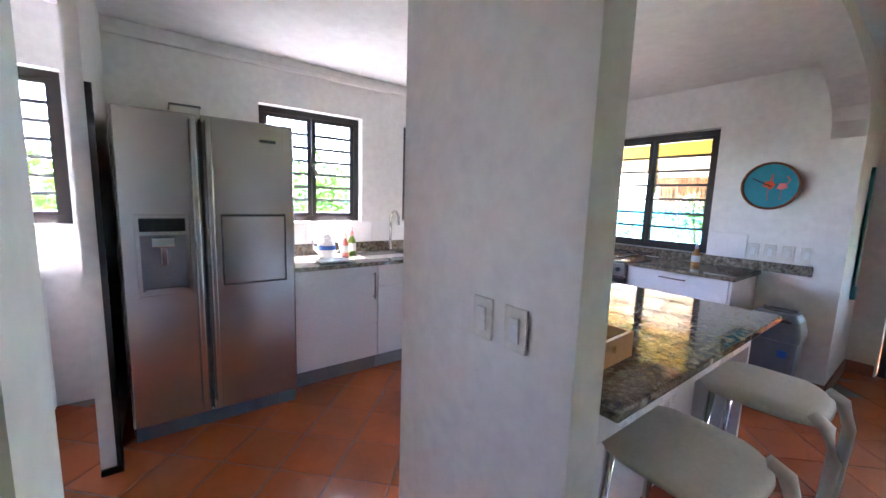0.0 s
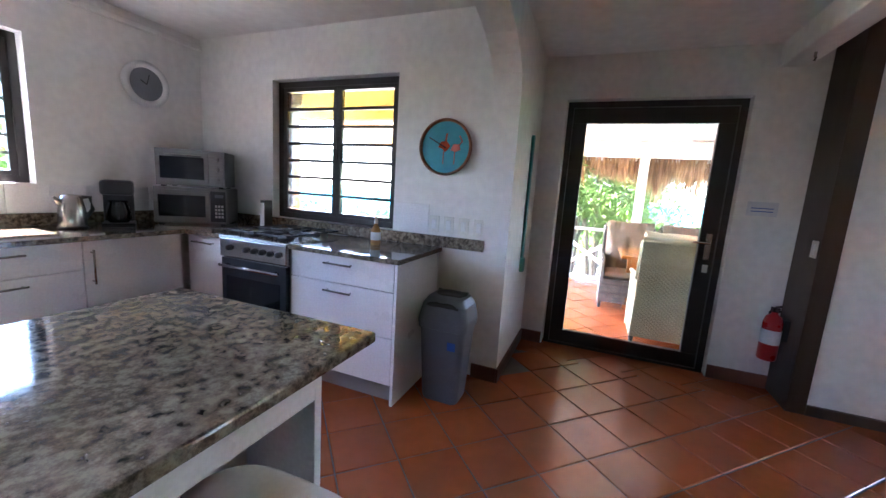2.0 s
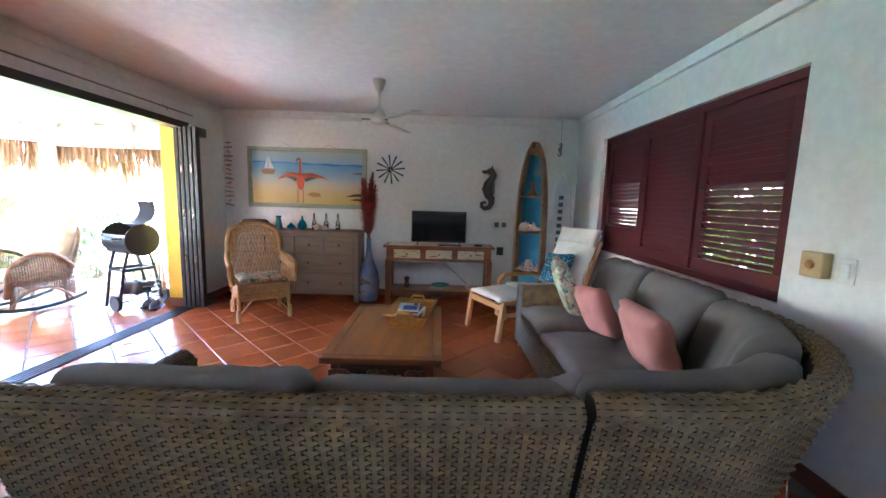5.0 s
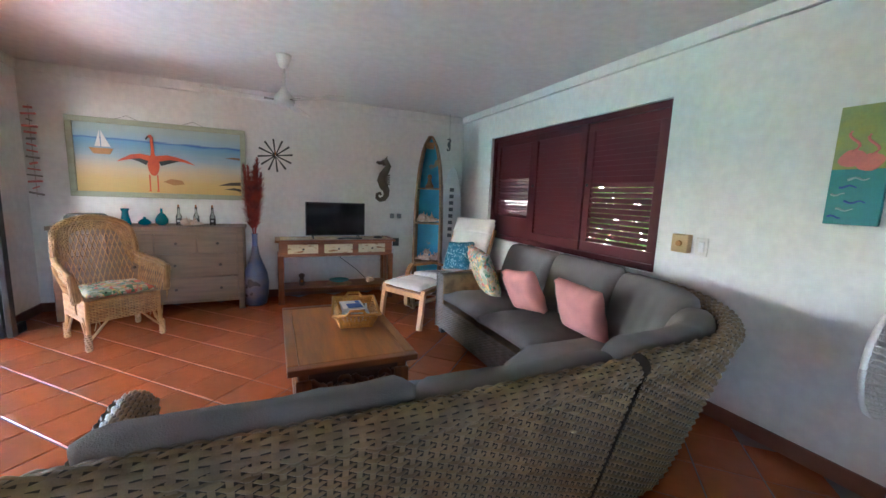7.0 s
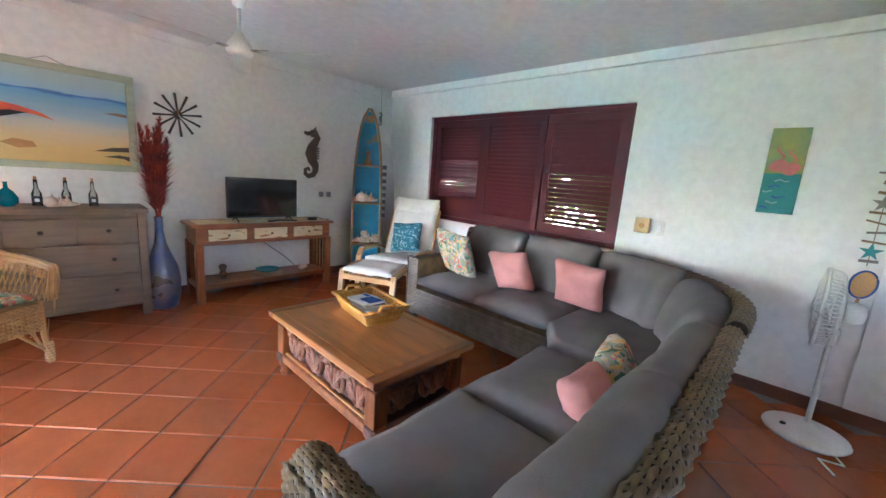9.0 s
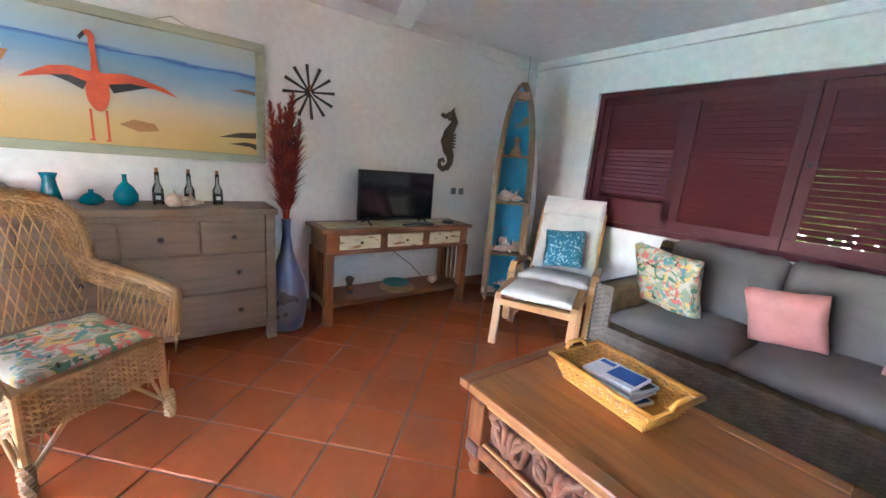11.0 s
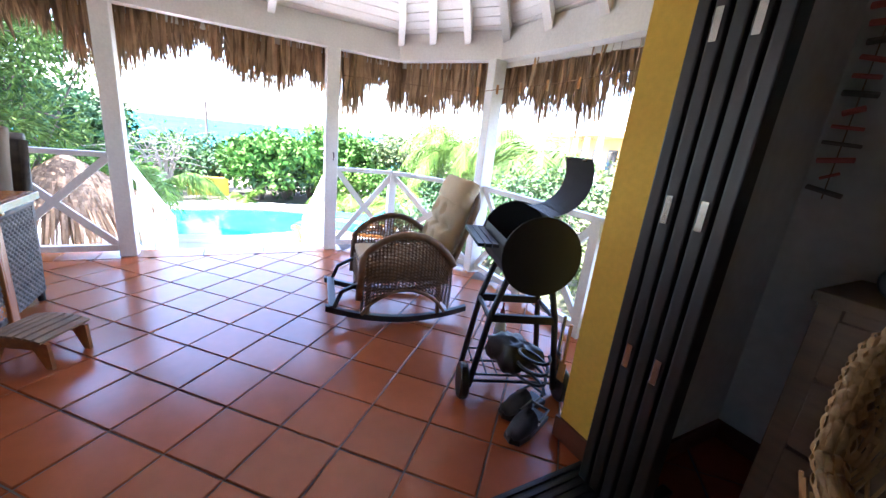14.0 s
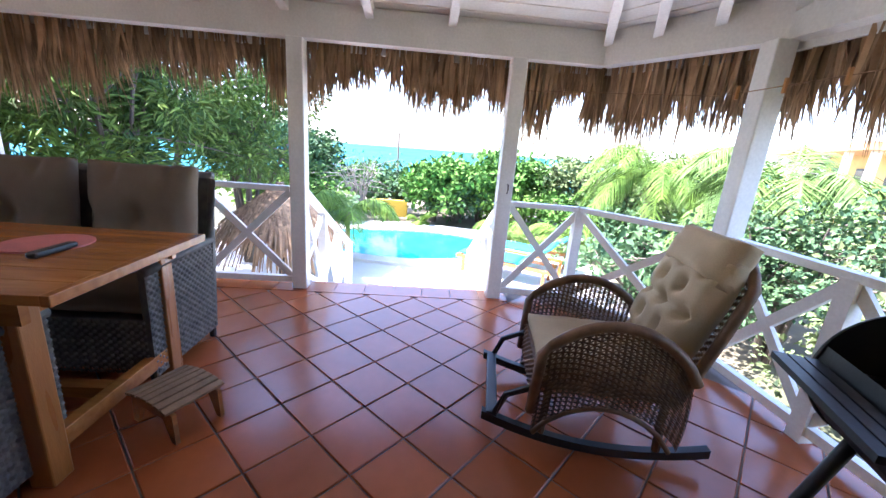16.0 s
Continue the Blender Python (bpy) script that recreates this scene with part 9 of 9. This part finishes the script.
def rocking_chair():
    t = thing("rocking_chair", "brown wicker rocking chair with cream cushions and dark rockers", "chair", T3(-1.72, 5.015, 0, -10) @ Matrix.Scale(0.98, 4))
    w = 0.27
    for s in (-1, 1):
        pts = []
        for k in range(15):
            y = -0.52 + 0.98 * k / 14
            pts.append((s * 0.26, y, 0.03 + 0.34 * (y - 0.02) ** 2))
        bm = bmesh.new()
        rings = [[bm.verts.new((x + dx, y, z + dz)) for dx, dz in ((-0.018, -0.02), (0.018, -0.02), (0.018, 0.02), (-0.018, 0.02))] for x, y, z in pts]
        for p, q in zip(rings, rings[1:]):
            for j in range(4):
                bm.faces.new((p[j], p[(j + 1) % 4], q[(j + 1) % 4], q[j]))
        bm.faces.new(rings[0][::-1])
        bm.faces.new(rings[-1])
        bmesh.ops.recalc_face_normals(bm, faces=bm.faces)
        part("rocker", bm, STEELBLK, t, "dark curved wooden rocker")
        for y in (-0.25, 0.25):
            part("leg", bar([(s * 0.26, y, 0.05), (s * 0.255, y * 0.96, 0.34)], 0.018, 8), WICKER_B, t)
        part("front_post", bar([(s * 0.26, -0.47, 0.12), (s * 0.26, -0.42, 0.24), (s * 0.26, -0.30, 0.30)], 0.015, 7), STEELBLK, t)
        # rounded woven arm panel
        def side(u, v, s=s):
            y = -0.30 + 0.62 * u
            top = 0.36 + 0.27 * math.sin(math.pi * min(1, max(0, u * 0.92 + 0.06))) ** 0.55
            low = 0.085 + 0.17 * math.sin(math.pi * u) ** 0.7
            return Vector((s * (w + 0.012 + 0.02 * math.sin(math.pi * v)), y, low + (top - low) * v)), Vector((s, 0, 0))
        woven(side, 32, 26, "woven_side", WICKER_B, t, 0.004, 0.42)
        rim = [(s * (w + 0.03), -0.30 + 0.62 * k / 16, 0.36 + 0.27 * math.sin(math.pi * min(1, max(0, k / 16 * 0.92 + 0.06))) ** 0.55 + 0.012) for k in range(17)]
        part("arm_rim", bar([(s * (w + 0.01), -0.31, 0.19)] + rim, 0.024, 8), WICKER_B, t, smooth=True)
        arc = [(s * (w + 0.012), -0.29 + 0.58 * k / 10, 0.08 + 0.17 * math.sin(math.pi * k / 10) ** 0.7) for k in range(11)]
        part("arch_trim", bar(arc, 0.012, 7), WICKER_B, t, smooth=True)
    part("front_rail", B((-0.27, 0.27, -0.50, -0.45, 0.11, 0.145), bevel=0.005), STEELBLK, t)
    part("seat", B((-w, w, -0.30, 0.28, 0.30, 0.35), bevel=0.01), WICKER_B, t)
    woven(ribbon_surface([(-w, -0.305), (w, -0.305)], 0.20, 0.36, 0.0), 12, 26, "woven_front", WICKER_B, t, 0.004)
    def back(u, v):
        x = (u - 0.5) * 2 * (w + 0.01) * (1 - 0.12 * v * v)
        return Vector((x, 0.26 + 0.20 * v + 0.05 * (1 - (2 * u - 1) ** 2), 0.30 + (0.63 - 0.10 * abs(2 * u - 1) ** 3) * v)), Vector((0, 0.9, -0.4)).normalized()
    woven(back, 40, 30, "woven_back", WICKER_B, t, 0.004, 0.44)
    edge = [back(0, k / 8)[0] for k in range(9)] + [back(k / 10, 1)[0] for k in range(1, 10)] + [back(1, 1 - k / 8)[0] for k in range(9)]
    part("back_rim", bar([tuple(p) for p in edge], 0.022, 8), WICKER_B, t, smooth=True)
    cush(t, "seat_cushion", 0.50, 0.54, 0.11, T3(0, -0.03, 0.40), BEIGECUSH)
    bmq = tufted(0.46, 0.56, 0.18)
    part("back_cushion", moved(bmq, Matrix.Translation((0, 0.32, 0.66)) @ Matrix.Rotation(radians(71), 4, "X")), BEIGECUSH, t, "buttoned cream back cushion", smooth=True)
    cush(t, "head_cushion", 0.46, 0.20, 0.17, Matrix.Translation((0, 0.40, 0.905)) @ Matrix.Rotation(radians(66), 4, "X"), BEIGECUSH)


rocking_chair()


def barbecue():
    t = thing("barbecue", "black barrel charcoal barbecue with its lid open on a wheeled cart", "barbecue", T3(-0.67, 5.245, 0, 68))
    # local x across the wheels' axle towards the wall, local y along the barrel away from the handle end
    r, L = 0.175, 0.43
    zc = 0.78
    def half(a0, a1, y0, y1, cap=True):
        bm = bmesh.new()
        n = 16
        ang = [a0 + (a1 - a0) * k / n for k in range(n + 1)]
        a = [bm.verts.new((r * math.cos(q), y0, zc + r * math.sin(q))) for q in ang]
        b = [bm.verts.new((r * math.cos(q), y1, zc + r * math.sin(q))) for q in ang]
        for k in range(n):
            bm.faces.new((a[k], a[k + 1], b[k + 1], b[k]))
        if cap:
            bm.faces.new(a)
            bm.faces.new(b[::-1])
        bmesh.ops.solidify(bm, geom=bm.faces[:], thickness=0.006)
        return bm
    part("bowl", half(radians(158), radians(442), -L / 2, L / 2), STEELBLK, t)
    for s in (-1, 1):
        bm = moved(lathe([(r + 0.004, -0.004), (r + 0.006, 0.0), (r + 0.004, 0.006), (0.001, 0.008)], 36), Matrix.Translation((0, s * L / 2, zc)) @ Matrix.Rotation(radians(-90 * s), 4, "X"))
        part("end_disc", bm, STEELBLK, t, "round black end plate", smooth=False)
    hx, hz, op = r * math.cos(radians(35)), r * math.sin(radians(35)), radians(121)
    gx, gz = r * math.cos(radians(82)), r * math.sin(radians(82))
    bm = bmesh.new()
    rows = []
    for k in range(13):
        q = radians(35 + 115 * k / 12)
        dx, dz = r * math.cos(q) - hx, r * math.sin(q) - hz
        x, z = gx + dx * math.cos(op) + dz * math.sin(op), gz - dx * math.sin(op) + dz * math.cos(op)
        rows.append([bm.verts.new((x, y, zc + z)) for y in (-L / 2 + 0.05, L / 2 - 0.08)])
    for p, q in zip(rows, rows[1:]):
        bm.faces.new((p[0], p[1], q[1], q[0]))
    bmesh.ops.solidify(bm, geom=bm.faces[:], thickness=0.006)
    ld = part("lid", bm, STEELBLK, t, "open curved lid", smooth=True)
    handle(ld, (0.15, -0.12, zc + 0.425), (0.15, 0.08, zc + 0.425), (0.035, 0, 0.0), 0.008)
    part("grill", B(*[(-r + 0.02, r - 0.03, -L / 2 + 0.03 + 0.04 * k, -L / 2 + 0.036 + 0.04 * k, zc + 0.02, zc + 0.027) for k in range(11)]), STEEL, t)
    part("side_shelf", B(*[(-r - 0.105 + 0.033 * k, -r - 0.077 + 0.033 * k, -L / 2 + 0.03, L / 2 - 0.03, zc + 0.02, zc + 0.036) for k in range(3)]), STEELBLK, t)
    for sy in (-1, 1):
        y = sy * (L / 2 - 0.09)
        part("leg", bar([(-0.10, y, zc - r * 0.7), (-0.16, y, 0.45), (-0.22, y, 0.06 if sy < 0 else 0.02)], 0.016, 8), STEELBLK, t, smooth=True)
        part("leg", bar([(0.10, y, zc - r * 0.7), (0.16, y, 0.45), (0.22, y, 0.06 if sy < 0 else 0.02)], 0.016, 8), STEELBLK, t, smooth=True)
        part("cross_bar", B((-0.17, 0.17, y - 0.012, y + 0.012, 0.42, 0.46), bevel=0.003), STEELBLK, t)
    for sx in (-1, 1):
        part("side_bar", bar([(sx * 0.165, -L / 2 + 0.09, 0.44), (sx * 0.165, L / 2 - 0.09, 0.44)], 0.012, 7), STEELBLK, t)
        wh = part("wheel", moved(lathe([(0.05, -0.02), (0.082, -0.022), (0.09, -0.012), (0.09, 0.012), (0.082, 0.022), (0.05, 0.02)], 26), Matrix.Translation((sx * 0.255, -L / 2 + 0.09, 0.09)) @ Matrix.Rotation(radians(90), 4, "Y")), BLACKPL, t, "black ribbed plastic wheel", smooth=False)
        part("hub", moved(lathe([(0.05, -0.014), (0.05, 0.014), (0.02, 0.02), (0.001, 0.02)], 16), Matrix.Translation((sx * 0.255, -L / 2 + 0.09, 0.09)) @ Matrix.Rotation(radians(90), 4, "Y")), GREYPL, wh)
    part("axle", bar([(-0.25, -L / 2 + 0.09, 0.09), (0.25, -L / 2 + 0.09, 0.09)], 0.008, 7), STEELBLK, t)
    for k in range(8):
        part("shelf_wire", bar([(-0.19 + 0.054 * k, -L / 2 + 0.09, 0.13), (-0.19 + 0.054 * k, L / 2 - 0.09, 0.13)], 0.004, 5), STEELBLK, t)
    for y in (-L / 2 + 0.09, 0, L / 2 - 0.09):
        part("shelf_bar", bar([(-0.2, y, 0.126), (0.2, y, 0.126)], 0.006, 5), STEELBLK, t)
    m = T3(-0.67, 5.245, 0, 68)
    p = m @ Vector((0.0, -0.06, 0.14))
    bm = cushion(0.24, 0.18, 0.15, n=14)
    for v in bm.verts:
        v.co += v.co.normalized() * (0.030 * noise.noise(v.co * 16) + 0.014 * noise.noise(v.co * 45))
    bag = part("charcoal_bag", bm, BLACKPL, None, smooth=True)
    bag.matrix_basis = Matrix.Translation(p + Vector((0, 0, 0.078)))
    tagged(bag, "crumpled dark bag on the barbecue shelf", "bag")
    q = m @ Vector((-0.02, 0.14, 0.14))
    pump_bottle("clear lighter fluid bottle with a red cap under the barbecue", q.x, q.y, q.z, WHITEPL, REDP, 0.22, "fluid_bottle")
    for k, x in enumerate((0.19, 0.205)):
        g = m @ Vector((x + 0.02, -0.20 + 0.1 * k, 0.16))
        tl = part("grill_tool", joined(bar([(0, 0, 0.10), (0, 0, 0.30)], 0.008, 6), B((-0.02, 0.02, -0.004, 0.004, 0.0, 0.10), bevel=0.002)), BEECH if k == 0 else STEEL, None)
        tl.matrix_basis = Matrix.Translation(g)
        tagged(tl, "long-handled grill tool hanging from the barbecue", "tool")
    rope = part("rope_coil", bar([(0.09 * math.cos(k * 0.45), 0.05 * math.sin(k * 0.45), 0.004 * k) for k in range(45)], 0.008, 6), BLACKPL, None)
    rope.matrix_basis = Matrix.Translation(m @ Vector((0.05, -0.22, 0.145)))
    tagged(rope, "coil of black cord on the barbecue shelf", "cord")


barbecue()


def clog(x, y, rz):
    t = thing("clog", "dark rubber clog on the terrace floor", "shoe", T3(x, y, 0, rz), "pair of clogs")
    part("sole", slab([(-0.045, -0.13), (0.045, -0.13), (0.052, 0.05), (0.04, 0.12), (0, 0.14), (-0.04, 0.12), (-0.052, 0.05)], 0, 0.03, 0.006), BLACKPL, t)
    bm = bmesh.new()
    rows = []
    for k in range(9):
        a = math.pi * k / 8
        rows.append([bm.verts.new((0.05 * math.cos(a) * f, y0, 0.028 + h * math.sin(a))) for y0, f, h in ((-0.02, 1, 0.075), (0.05, 1, 0.07), (0.12, 0.7, 0.04), (0.138, 0.3, 0.015))])
    for a, b in zip(rows, rows[1:]):
        for k in range(3):
            bm.faces.new((a[k], a[k + 1], b[k + 1], b[k]))
    bmesh.ops.solidify(bm, geom=bm.faces[:], thickness=0.006)
    part("upper", bm, GREYPL, t, smooth=True)
    part("heel_strap", bar([(-0.05, -0.02, 0.06), (-0.045, -0.11, 0.07), (0.045, -0.11, 0.07), (0.05, -0.02, 0.06)], 0.007, 6), GREYPL, t)


clog(-0.34, 5.13, 200)
clog(-0.46, 5.20, 190)


def clothes_line():
    t = thing("clothes_line", "thin clothes line with wooden pegs under the eaves", "line", pose(0, 0, 0))
    part("line", bar([(-3.22, 4.9, 1.72), (-2.4, 5.85, 1.66), (-1.4, 5.95, 1.68), (-0.36, 6.0, 1.74)], 0.003, 5), DRIFT, t)
    for k in range(7):
        x = -2.3 + 0.27 * k
        part("peg", B((x - 0.006, x + 0.006, 5.85 + 0.02 * k, 5.865 + 0.02 * k, 1.63, 1.70)), BEECH, t)


clothes_line()

# ---- floor tiles ----
terrace_border()
tiles(floor_slab, "tile_mesh", 0.30, 4.405, 1.831, lambda x, y: -0.2 < x < 4.65 and -3.1 < y < 5.98 and not (x < 0.05 and y > 5.25) and not (x < 0.40 and y < -0.25), lambda x, y: y > 2.4 and x < 3.7 or (y > -0.1 and x < 2.2), TERRA, limit=0.0, side=1)
tiles(floor_slab, "tile_mesh_b", 0.30, 4.405, 1.831, lambda x, y: 4.65 <= x < 7.4 and -3.1 < y < 1.05, lambda x, y: False, TERRA)
tiles(terrace, "terrace_tile_mesh", 0.283, 1.838, 3.437, in_terrace, lambda x, y: y > 2.2, TERRA, limit=-0.0005, side=-1)
